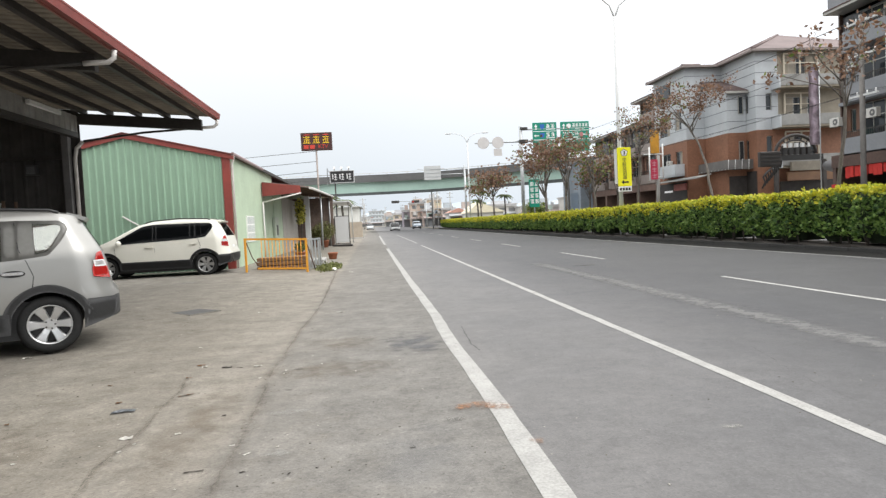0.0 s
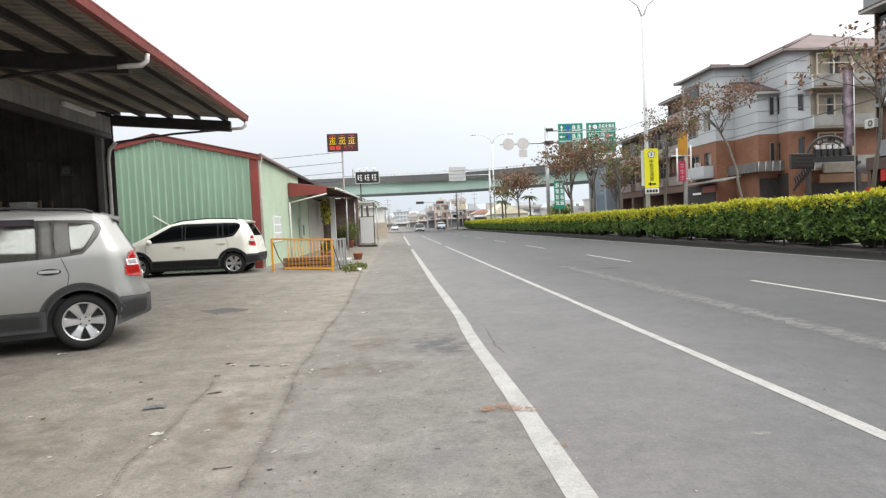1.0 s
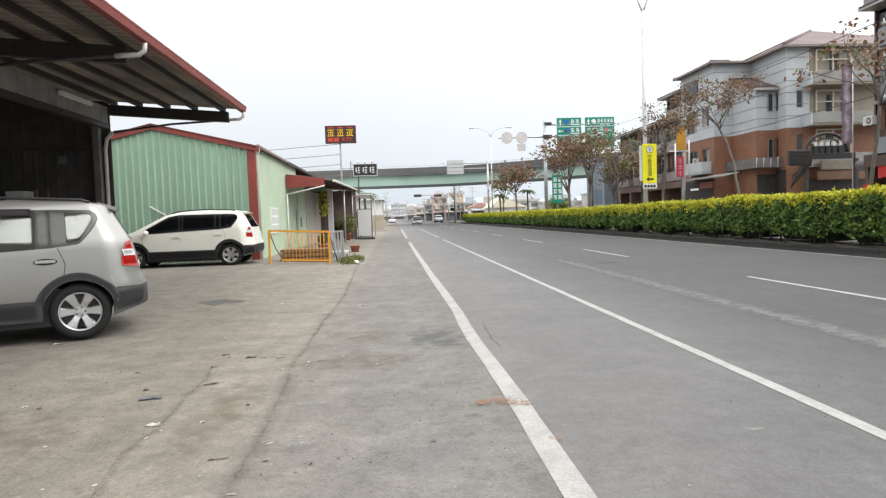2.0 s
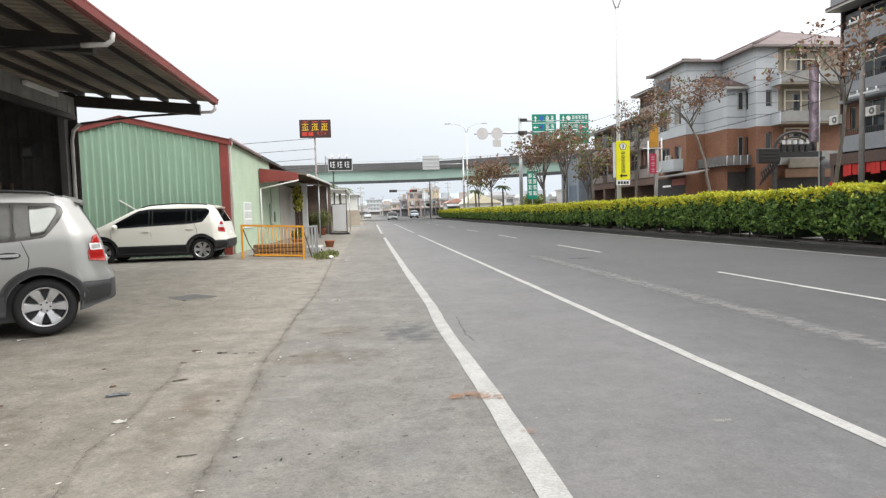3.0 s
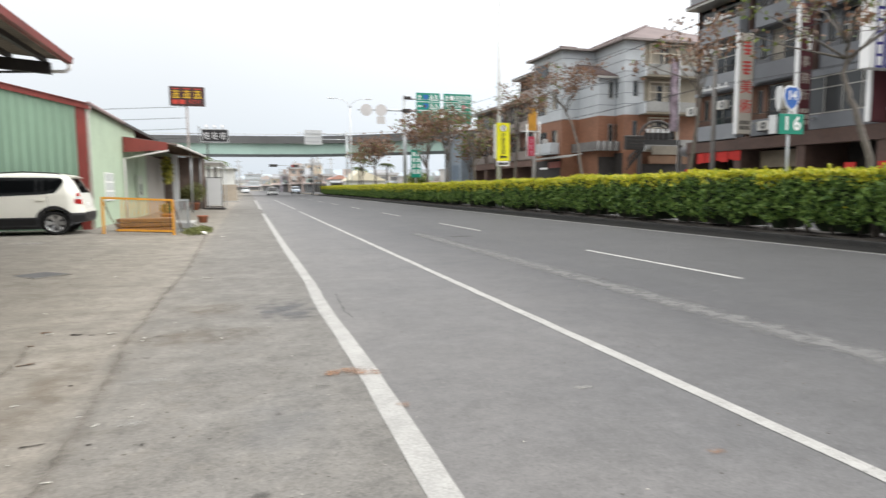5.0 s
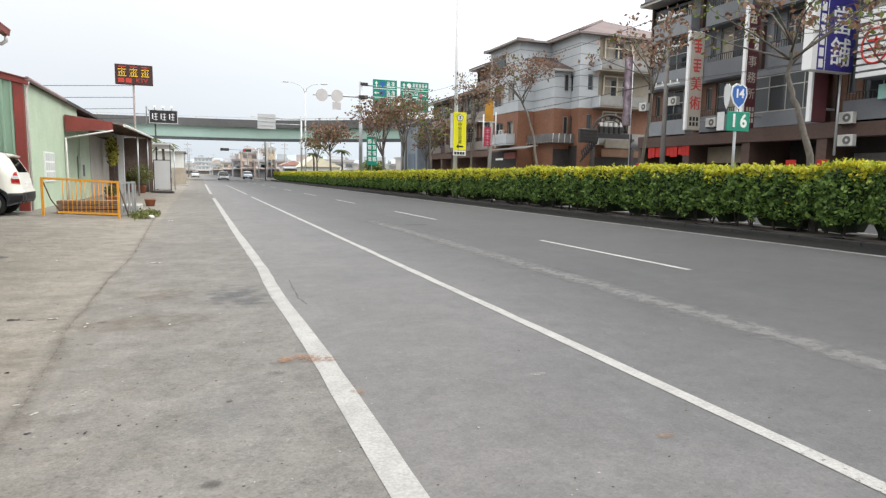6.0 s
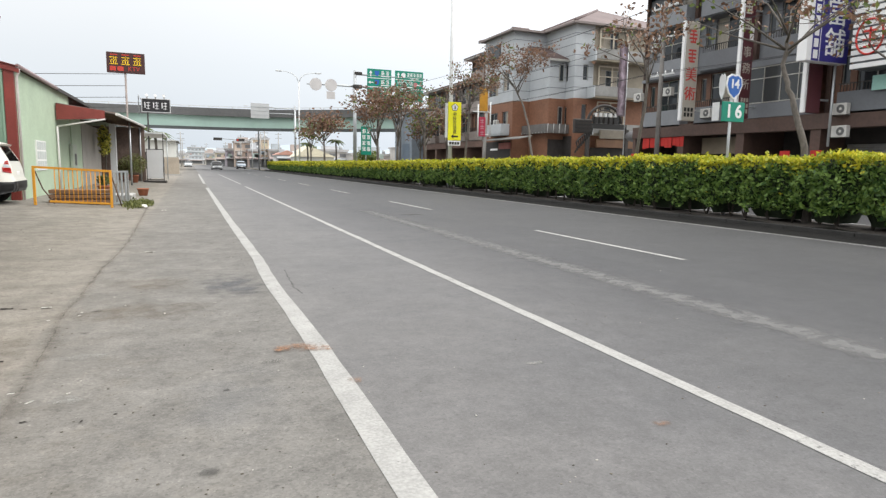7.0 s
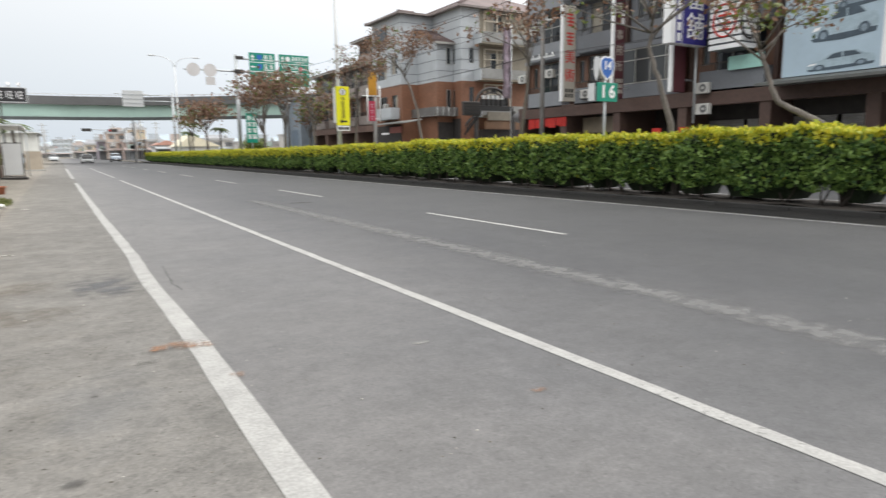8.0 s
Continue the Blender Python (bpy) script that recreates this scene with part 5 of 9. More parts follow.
def build_wheel(car, x, side, r, width, half):
    y0 = side * half
    hub = new("wheel")
    hub.parent = car
    hub.location = (x, y0, r)
    bm = bmesh.new()
    seg = 36
    prof = ((0.64, 0.02), (0.72, -0.005), (0.86, -0.012), (0.95, 0.01), (1.0, 0.045), (1.0, width - 0.045), (0.9, width), (0.6, width))
    rings = [[bm.verts.new((r * a * math.cos(t), -side * d, r * a * math.sin(t))) for t in (2 * math.pi * k / seg for k in range(seg))] for a, d in prof]
    for a, b in zip(rings, rings[1:]):
        for k in range(seg):
            bm.faces.new((a[k], a[(k + 1) % seg], b[(k + 1) % seg], b[k])).smooth = True
    bmesh.ops.recalc_face_normals(bm, faces=bm.faces)
    part("tyre", bm, TYRE, hub)
    rim = bmesh.new()
    rr = r * 0.70
    prof = ((1.0, 0.006), (0.96, 0.002), (0.92, 0.012), (0.89, 0.03))
    rings = [[rim.verts.new((rr * a * math.cos(t), -side * d, rr * a * math.sin(t))) for t in (2 * math.pi * k / seg for k in range(seg))] for a, d in prof]
    for a, b in zip(rings, rings[1:]):
        for k in range(seg):
            rim.faces.new((a[k], a[(k + 1) % seg], b[(k + 1) % seg], b[k])).smooth = True
    for s in range(6):
        t = 2 * math.pi * s / 6
        c, sn = math.cos(t), math.sin(t)

        def pt(u, w, d):
            return rim.verts.new((u * c - w * sn, -side * d, u * sn + w * c))
        prof = ((0.20, 0.15, 0.034), (0.50, 0.18, 0.022), (0.78, 0.235, 0.016), (0.93, 0.275, 0.014))
        cols = []
        for u, w, d in prof:
            u, w = rr * u, rr * w
            cols.append([pt(u, -w, 0.075), pt(u, -w, d + 0.012), pt(u, -w * 0.8, d), pt(u, w * 0.8, d), pt(u, w, d + 0.012), pt(u, w, 0.075)])
        for p, q in zip(cols, cols[1:]):
            for i in range(5):
                rim.faces.new((p[i], p[i + 1], q[i + 1], q[i]))
    add_tube(rim, [(0, -side * 0.030, 0), (0, -side * 0.08, 0)], rr * 0.30, 20)
    add_tube(rim, [(0, -side * 0.020, 0), (0, -side * 0.032, 0)], rr * 0.13, 16)
    bmesh.ops.recalc_face_normals(rim, faces=rim.faces)
    part("rim", rim, ALLOY, hub)
    disc = bmesh.new()
    add_tube(disc, [(0, -side * 0.10, 0), (0, -side * 0.12, 0)], rr * 0.87, 24)
    add_tube(disc, [(0, -side * 0.10, 0), (0, -side * 0.02, 0)], rr * 0.90, 24, False)
    part("brake_disc", disc, BLACK, hub, "black wheel barrel and brake disc")
    for k in range(5):
        a = 2 * math.pi * (k + 0.5) / 5
        c, sn = rr * 0.215 * math.cos(a), rr * 0.215 * math.sin(a)
        part("wheel_nut", tube([(c, -side * 0.026, sn), (c, -side * 0.034, sn)], rr * 0.045, 8), DARKSTEEL, hub)
    return hub


def build_car(name, spec, paint, label, at):
    car = empty(name, at, label, "car")
    L, W, r = spec["length"], spec["width"] / 2, spec["wheel_r"]
    xr, xf = spec["wheels"]
    arch = r + spec["arch_gap"]

    def top(x):
        return smooth_table(spec["top"], x)

    def belt(x):
        return smooth_table(spec["belt"], x)

    def low(x):
        z = spec["sill"] + 0.10 * max(0, (0.35 - x) / 0.35) + 0.06 * max(0, (x - L + 0.4) / 0.4)
        for c in (xr, xf):
            if abs(x - c) < arch:
                z = max(z, r + math.sqrt(arch * arch - (x - c) ** 2) * 1.0)
        return z

    def half(x, z):
        """Half width: rounded plan at both ends, bulged sides, glass leaning in."""
        e = 1 - 0.16 * max(0, (spec["nose"] - (L - x)) / spec["nose"]) ** 2.2 - 0.24 * max(0, (0.4 - x) / 0.4) ** 2
        b = belt(x)
        if z > b:
            return W * e * 0.985 - spec["lean"] * (z - b) - 0.10 * max(0, z - b) ** 2
        f = (z - 0.25) / (b - 0.25)
        f = min(max(f, 0), 1)
        return W * e * (0.955 + 0.03 * f + 0.03 * math.sin(math.pi * f ** 0.8))

    def rake(x, z):
        """The tail leans forward above the bumper, the nose falls back above its own."""
        p = lerp_table(spec["tail"], z) * max(0, 1 - x / 0.9) ** 1.3
        q = lerp_table(spec["front"], z) * max(0, 1 - (L - x) / 0.8) ** 1.3
        return x + p - q

    stations = sorted({round(L * i / 84, 4) for i in range(85)} | {round(c + s * arch * k, 4) for c in (xr, xf) for s in (-1, 1) for k in (0.999, 0.97, 0.9)})

    def surf(x, z, out=0.0, side=1):
        return (rake(x, z), side * (half(x, z) + out), z)

    nlow, nhigh, ncross = 9, 7, 6
    bm = bmesh.new()
    rows = []
    for x in stations:
        t, lo = top(x), low(x)
        b = min(belt(x), t - 0.02)
        lo = min(lo, b - 0.05)
        col = []
        for i in range(nlow + 1):
            col.append((x, lo + (b - lo) * i / nlow))
        for i in range(1, nhigh + 1):
            col.append((x, b + (t - b) * i / nhigh))
        ring = [bm.verts.new(surf(px, pz, 0, 1)) for px, pz in col]
        hw = half(x, t)
        crown = 0.035 if t > 1.2 else 0.03
        for i in range(1, ncross):
            f = 1 - 2 * i / ncross
            z = t + crown * (1 - f * f)
            ring.append(bm.verts.new((rake(x, t), hw * f, z)))
        ring += [bm.verts.new(surf(px, pz, 0, -1)) for px, pz in reversed(col)]
        rows.append(ring)
    g0, g1 = spec["screen"]
    clad = spec.get("clad")
    cladding = spec.get("cladding", CLAD)
    for a, b, xa, xb in zip(rows, rows[1:], stations, stations[1:]):
        xm = (xa + xb) / 2
        for i in range(len(a) - 1):
            f = bm.faces.new((a[i], a[i + 1], b[i + 1], b[i]))
            f.smooth = True
            zc = (a[i].co.z + a[i + 1].co.z + b[i].co.z + b[i + 1].co.z) / 4
            on_top = nlow + nhigh <= i < nlow + nhigh + ncross
            if on_top and g0 < xm < g1 and nlow + nhigh < i < nlow + nhigh + ncross - 1 or on_top and g0 < xm < g1:
                f.material_index = 1
            elif on_top and spec.get("hood") and xm > g1:
                f.material_index = 2
            elif clad and xm < 0.05 and zc < clad + 0.10:
                f.material_index = 3
    side_n = nlow + nhigh
    for ring, line in ((rows[0], clad and clad + 0.10), (rows[-1], clad and clad + 0.06)):
        for i in range(side_n):
            f = bm.faces.new((ring[i], ring[i + 1], ring[-2 - i], ring[-1 - i]))
            if line and (ring[i].co.z + ring[i + 1].co.z) / 2 < line:
                f.material_index = 3
        bm.faces.new(ring[side_n:side_n + ncross + 1])
    bmesh.ops.recalc_face_normals(bm, faces=bm.faces)
    part("body", bm, [paint, SCREEN, spec.get("hood") or paint, cladding], car)
    # Black underbody, hung low to stand in for the shade below the car.
    part("underbody", box(0.62, L - 0.5, -W * 0.86, W * 0.86, spec["sill"] - 0.07, spec["sill"] + 0.34), BLACK, car)

    def panel(pname, x0, x1, zlo, zhi, material, out, label="", side=1, parent=None, n=24, rows_n=4):
        """A skin on the car's side between two curves."""
        pb = bmesh.new()
        g = []
        for i in range(n + 1):
            x = x0 + (x1 - x0) * i / n
            a, b = zlo(x), max(zlo(x) + 0.004, zhi(x))
            g.append([pb.verts.new(surf(x, a + (b - a) * j / rows_n, out, side)) for j in range(rows_n + 1)])
        for p, q in zip(g, g[1:]):
            for j in range(rows_n):
                pb.faces.new((p[j], q[j], q[j + 1], p[j + 1])).smooth = True
        bmesh.ops.solidify(pb, geom=pb.faces[:], thickness=0.012 * side)
        return part(pname, pb, material, parent or car, label)

    for side in (1, -1):
        if clad:
            for c in (xr, xf):
                def arch_hi(x, c=c):
                    o = arch + 0.085
                    return r + math.sqrt(max(o * o - (x - c) ** 2, 0)) if abs(x - c) < o else low(x)
                o = arch + 0.082
                panel("arch_trim", c - o, c + o, lambda x: max(low(x), 0.22), lambda x, c=c: max(low(x) + 0.02, r + math.sqrt(max((arch + 0.085) ** 2 - (x - c) ** 2, 0)) * 1.0), cladding, 0.012, "", side, n=44)
            panel("sill_trim", xr + arch, xf - arch, lambda x: spec["sill"], lambda x: clad, cladding, 0.014, "", side)
            panel("rear_bumper_corner", 0.03, xr - arch - 0.02, lambda x: low(x), lambda x: clad + 0.10, cladding, 0.012, "", side, n=12)
            panel("front_bumper_corner", xf + arch + 0.02, L - 0.03, lambda x: low(x), lambda x: clad + 0.06, cladding, 0.012, "", side, n=12)
        if spec.get("quarter"):
            qlo, qhi = spec["quarter"]
            panel("quarter_trim", qlo[0][0], qlo[-1][0], lambda x: belt(x) + lerp_table(qlo, x), lambda x: min(lerp_table(qhi, x), top(x) - 0.045), spec.get("trim", cladding), 0.002, "", side)
        if spec.get("visor"):
            panel("rain_visor", 1.12, 2.5, lambda x: min(1.41, top(x) - 0.10), lambda x: min(1.485, top(x) - 0.03), spec["visor"], 0.03, "dark plastic rain visor", side)
        for wname, x0, x1, lo_off, zh in spec["windows"]:
            panel(wname, x0, x1, lambda x, lo_off=lo_off: belt(x) + lerp_table(lo_off, x), lambda x, zh=zh: min(lerp_table(zh, x), top(x) - 0.045), spec["glass"], 0.006, "", side)
        for x0, x1, z1 in spec.get("pillars", ()):
            panel("pillar_trim", x0, x1, lambda x: belt(x) + 0.0, lambda x, z1=z1: min(z1, top(x) - 0.045), spec.get("trim", cladding), 0.003, "", side, n=3)
        for x, z in spec["handles"]:
            hb = bmesh.new()
            p = Vector(surf(x, z, 0.0, side))
            add_box(hb, p.x - 0.10, p.x + 0.10, p.y - 0.012, p.y + side * 0.03 if side > 0 else p.y + 0.012, p.z - 0.016, p.z + 0.016) if side > 0 else add_box(hb, p.x - 0.10, p.x + 0.10, p.y - 0.03, p.y + 0.012, p.z - 0.016, p.z + 0.016)
            bmesh.ops.bevel(hb, geom=hb.edges[:], offset=0.008, segments=2, affect="EDGES")
            part("door_handle", hb, spec["handle_mat"], car)
            if clad:
                # Thin plate; its black stands in for shade in the handle's hollow.
                rc = bmesh.new()
                rc.faces.new([rc.verts.new(surf(x + 0.115 * math.cos(a), z - 0.004 + 0.036 * math.sin(a), 0.003, side)) for a in (side * 2 * math.pi * k / 18 for k in range(18))])
                bmesh.ops.solidify(rc, geom=rc.faces[:], thickness=0.004)
                part("handle_recess", rc, spec.get("recess", BLACK), car, "thin plate painted as the shaded recess behind the handle")
        for pts in spec["seams"]:
            sb = bmesh.new()
            add_tube(sb, [surf(x, z, 0.0, side) for x, z in pts], 0.005, 4)
            part("door_gap", sb, BLACK, car)
        tl = spec["tail_lamp"]
        panel("tail_lamp", 0.012, tl[2], lambda x: tl[0] + 0.03 * (x / tl[2]), lambda x: tl[1] - lerp_table(((0, 0), (tl[2] * 0.4, 0.02), (tl[2], 0.2)), x), REDLENS, 0.012, "red tail lamp", side, n=10, rows_n=6)
        panel("reverse_lamp", 0.015, tl[2] * 0.8, lambda x: tl[0] + 0.14, lambda x: tl[0] + 0.215, CLEARLENS, 0.018, "clear reversing lamp", side, n=6)
        hl = spec["head_lamp"]
        panel("head_lamp", L - hl[2], L - 0.03, lambda x: hl[0] + 0.04 * (L - x) / hl[2], lambda x: hl[1] - 0.03 * max(0, (L - x) / hl[2]), CLEARLENS, 0.008, "clear head lamp", side, n=10)
        mx, mz = spec["mirror"]
        p = Vector(surf(mx, mz, 0.1, side))
        mb = bmesh.new()
        bmesh.ops.create_uvsphere(mb, u_segments=14, v_segments=9, radius=1, matrix=Matrix.Translation(p) @ Matrix.Diagonal((0.07, 0.11, 0.075, 1)))
        for f in mb.faces:
            f.smooth = True
        part("wing_mirror", mb, paint, car)
        for x in (xr, xf):
            build_wheel(car, x, side, r, 0.2, W * 0.955)
        if spec.get("rails"):
            rb = tube([(rake(x, top(x)), side * (half(x, top(x)) - 0.05), top(x) + h) for x, h in ((0.35, 0.015), (0.5, 0.035), (1.4, 0.042), (2.1, 0.035), (2.3, 0.015))], 0.017, 6)
            part("roof_rail", rb, BLACK, car)
    # hatch or boot glass, bumper, plate
    tz0, tz1 = spec["hatch_glass"]
    hg = bmesh.new()
    vs = []
    for z, k in ((tz0, 0.84), (tz1, 0.80)):
        for s in (-1, 1):
            vs.append(hg.verts.new((rake(0, z) - 0.008, s * half(0.02, z) * k, z)))
    hg.faces.new((vs[0], vs[1], vs[3], vs[2]))
    bmesh.ops.solidify(hg, geom=hg.faces[:], thickness=-0.012)
    part("rear_window", hg, TINT, car)
    if spec.get("spoiler"):
        z = top(0.05)
        part("spoiler", prism([(rake(0, z) - 0.10, z - 0.02), (rake(0, z) + 0.1, z + 0.045), (rake(0, z) + 0.12, z + 0.01), (rake(0, z) - 0.07, z - 0.055)], -W * 0.66, W * 0.66, "y"), paint, car)
    bmat = cladding if clad else paint
    bb = box(0.0, 0.30, -W * 0.60, W * 0.60, 0.33, 0.58, 0.03)
    part("rear_bumper", bb, bmat, car)
    part("number_plate", box(0.068, 0.085, -0.17, 0.17, 0.68, 0.82, 0.004), SIGNWHITE, car)
    part("front_bumper", box(L - 0.2, L + 0.05, -W * 0.80, W * 0.80, 0.24, 0.52, 0.05), bmat if clad else paint, car)
    part("grille", box(L - 0.1, L + 0.056, -W * 0.45, W * 0.45, 0.30, 0.40, 0.01), BLACK, car)
    part("number_plate", box(L + 0.05, L + 0.064, -0.17, 0.17, 0.42, 0.55, 0.004), SIGNWHITE, car)
    part("badge", box(L - 0.04, L + 0.02, -0.06, 0.06, 0.62, 0.70, 0.01), CHROME, car)
    return car


MPV = dict(length=4.15, width=1.70, wheel_r=0.315, wheels=(0.70, 3.30), arch_gap=0.045, sill=0.24, lean=0.26, nose=0.75, clad=0.47,
           top=((0, 1.50), (0.5, 1.545), (1.4, 1.575), (2.1, 1.545), (2.45, 1.46), (3.3, 1.02), (3.7, 0.92), (4.0, 0.82), (4.2, 0.70)),
           belt=((0, 1.09), (0.8, 1.05), (2.5, 0.98), (3.2, 0.95), (3.35, 0.91), (3.9, 0.74), (4.2, 0.62)),
           tail=((0.3, 0.06), (0.42, 0.0), (0.6, 0.0), (0.68, 0.06), (0.9, 0.09), (1.1, 0.15), (1.52, 0.38), (1.6, 0.40)), front=((0.25, 0.06), (0.5, 0.0), (0.75, 0.10), (1.0, 0.3)),
           screen=(2.5, 3.25), glass=TINT, handle_mat=CHROME,
           windows=(("rear_quarter_window", 0.40, 0.78, ((0.40, 0.28), (0.47, 0.22), (0.63, 0.06), (0.78, 0.045)), ((0.40, 1.405), (0.47, 1.425), (0.78, 1.435))),
                    ("rear_door_window", 1.09, 1.98, ((1.09, 0.0), (1.98, 0.0)), ((1.09, 1.47), (1.98, 1.475))),
                    ("front_door_window", 2.06, 3.02, ((2.06, 0.0), (2.9, 0.0), (3.02, 0.04)), ((2.06, 1.475), (2.35, 1.43), (3.02, 1.06)))),
           handles=((1.0, 0.90), (2.16, 0.86)), seams=(((0.97, 1.45), (0.94, 1.15), (0.87, 1.02), (0.81, 0.86), (0.83, 0.74)), ((2.02, 1.46), (2.02, 0.8), (2.0, 0.44)), ((3.06, 0.9), (3.04, 0.6), (3.0, 0.44))),
           quarter=(((0.30, 0.28), (0.40, 0.20), (0.64, 0.02), (0.95, 0.0)), ((0.30, 1.42), (0.40, 1.455), (0.95, 1.47))), pillars=((0.95, 1.09, 1.47), (1.98, 2.06, 1.475)), tail_lamp=(0.78, 1.10, 0.19), head_lamp=(0.66, 0.82, 0.45), mirror=(2.92, 1.0), rails=True, hatch_glass=(1.08, 1.44), spoiler=True)
SEDAN = dict(length=4.5, width=1.76, wheel_r=0.32, wheels=(1.0, 3.66), arch_gap=0.03, sill=0.18, lean=0.34, nose=0.85,
             top=((0, 1.02), (0.45, 1.06), (0.75, 1.12), (1.5, 1.40), (2.2, 1.435), (2.6, 1.40), (3.55, 0.98), (3.9, 0.88), (4.3, 0.76), (4.5, 0.66)),
             belt=((0, 0.94), (1.0, 0.96), (2.5, 0.90), (3.3, 0.88), (3.5, 0.86), (4.2, 0.66), (4.5, 0.56)),
             tail=((0.3, 0.05), (0.55, 0.0), (0.9, 0.06), (1.05, 0.1), (1.4, 0.2)), front=((0.2, 0.04), (0.45, 0.0), (0.7, 0.12), (1.0, 0.3)),
             screen=(2.65, 3.5), glass=TINT, handle_mat=PURE, hood=mat("black_bonnet", (0.012, 0.012, 0.013), 0.5, bump=0, spec=0.2),
             windows=(("rear_door_window", 1.15, 2.05, ((1.15, 0.06), (1.35, 0.0), (2.05, 0.0)), ((1.15, 1.12), (1.6, 1.32), (2.05, 1.36))),
                      ("front_door_window", 2.12, 3.2, ((2.12, 0.0), (3.2, 0.03)), ((2.12, 1.36), (2.5, 1.34), (3.2, 1.0)))),
             handles=((1.5, 0.80), (2.45, 0.78)), seams=(((2.08, 1.3), (2.08, 0.3)), ((3.25, 0.86), (3.2, 0.3))),
             tail_lamp=(0.72, 0.92, 0.25), head_lamp=(0.56, 0.72, 0.55), mirror=(3.05, 0.95), hatch_glass=(1.02, 1.05))
build_car("car", dict(MPV, glass=FILM, visor=mat("smoked_visor", (0.06, 0.045, 0.058), 0.25, bump=0), trim=mat("dull_silver_trim", (0.27, 0.265, 0.25), 0.35, 0.6, bump=0)), SILVER, "silver-grey estate car with dark wheel-arch trim, parked", pose(-3.232, 8.323, 0.035, 0, 0, 202))
build_car("car", dict(MPV, handle_mat=CREAM, recess=CREAM, trim=TINT, cladding=mat("black_cladding", (0.028, 0.028, 0.029), 0.5, grain=0.1, scale=60, stain=0.15)), CREAM, "cream-white estate car with dark lower trim, parked", pose(-3.989, 18.934, 0.095, 0, 0, 182))
build_car("car", dict(SEDAN), PURE, "white saloon with a black bonnet on the road", pose(4.1, 118.0, 0.0, 0, 0, -90))


# ---- houses across the road ----
FRAMEALU = mat("aluminium_frame", (0.40, 0.39, 0.36), 0.4, 0.5, grain=0.04)
SHUTTER = mat("roller_shutter", (0.30, 0.29, 0.28), 0.55, 0.3, grain=0.06, stain=0.25)
CURTAIN = mat("drawn_curtain", (0.34, 0.31, 0.26), 0.9, grain=0.1, scale=14, stretch=(1, 4, 0.2))
REDCLOTH = mat("red_banner_cloth", (0.45, 0.022, 0.016), 0.8, grain=0.1, stain=0.15)
ACWHITE = mat("air_conditioner_case", (0.60, 0.59, 0.56), 0.5, grain=0.03, stain=0.2)


def plate(us, vs, solid, w0, w1, axis):
    """One connected slab on a grid, open where solid(i, j) is false: us run across, vs upwards, w0 to w1 through; axis is the way through."""
    bm = bmesh.new()
    made = {}

    def at(i, j, k):
        key = (i, j, k)
        if key not in made:
            w = (w0, w1)[k]
            made[key] = bm.verts.new((w, us[i], vs[j]) if axis == "x" else (us[i], w, vs[j]))
        return made[key]

    nu, nv = len(us) - 1, len(vs) - 1
    on = [[solid(i, j) for j in range(nv)] for i in range(nu)]
    for i in range(nu):
        for j in range(nv):
            if not on[i][j]:
                continue
            for k in (0, 1):
                bm.faces.new((at(i, j, k), at(i + 1, j, k), at(i + 1, j + 1, k), at(i, j + 1, k)))
            for di, dj, p, q in ((-1, 0, (i, j), (i, j + 1)), (1, 0, (i + 1, j), (i + 1, j + 1)), (0, -1, (i, j), (i + 1, j)), (0, 1, (i, j + 1), (i + 1, j + 1))):
                a, b = i + di, j + dj
                if not (0 <= a < nu and 0 <= b < nv and on[a][b]):
                    bm.faces.new((at(*p, 0), at(*q, 0), at(*q, 1), at(*p, 1)))
    bmesh.ops.recalc_face_normals(bm, faces=bm.faces)
    return bm


def holed(w0, w1, u0, u1, z0, z1, holes, axis):
    us = sorted({u0, u1} | {h[0] for h in holes} | {h[1] for h in holes})
    vs = sorted({z0, z1} | {h[2] for h in holes} | {h[3] for h in holes})

    def solid(i, j):
        u, v = (us[i] + us[i + 1]) / 2, (vs[j] + vs[j + 1]) / 2
        return not any(h[0] < u < h[1] and h[2] < v < h[3] for h in holes)
    return plate(us, vs, solid, w0, w1, axis)


def wall_y(x0, x1, y0, y1, z0, z1, holes):
    """A wall facing the road, x0 to x1 thick, with holes (y0, y1, z0, z1) going through it."""
    return holed(x0, x1, y0, y1, z0, z1, holes, "x")


def wall_x(y0, y1, x0, x1, z0, z1, holes):
    """The same for a wall that faces down the road."""
    return holed(y0, y1, x0, x1, z0, z1, holes, "y")


def window(parent, w, u0, u1, z0, z1, cols, rows, curtain, axis, clear=None):
    """A framed window: one frame with its bars, and a pane in each opening."""
    t = 0.05
    us = [u0]
    for i in range(cols):
        a, b = u0 + (u1 - u0) * i / cols, u0 + (u1 - u0) * (i + 1) / cols
        us += [a + (t if i == 0 else t / 2), b - (t if i == cols - 1 else t / 2)]
    us.append(u1)
    zm = z0 + (z1 - z0) * 0.68
    vs = [z0, z0 + t, z1 - t, z1] if rows == 1 else [z0, z0 + t, zm - t / 2, zm + t / 2, z1 - t, z1]
    win = part("window", plate(us, vs, lambda i, j: i % 2 == 0 or j % 2 == 0, w, w + 0.07, axis), FRAMEALU, parent)
    for i in range(cols):
        a, b = us[1 + 2 * i] - 0.01, us[2 + 2 * i] + 0.01
        for j in range(rows):
            c, d = vs[1 + 2 * j] - 0.01, vs[2 + 2 * j] + 0.01
            m = CURTAIN if (curtain >> i) & 1 else clear or WINGLASS
            part("pane", box(w + 0.03, w + 0.045, a, b, c, d) if axis == "x" else box(a, b, w + 0.03, w + 0.045, c, d), m, win)
    return win


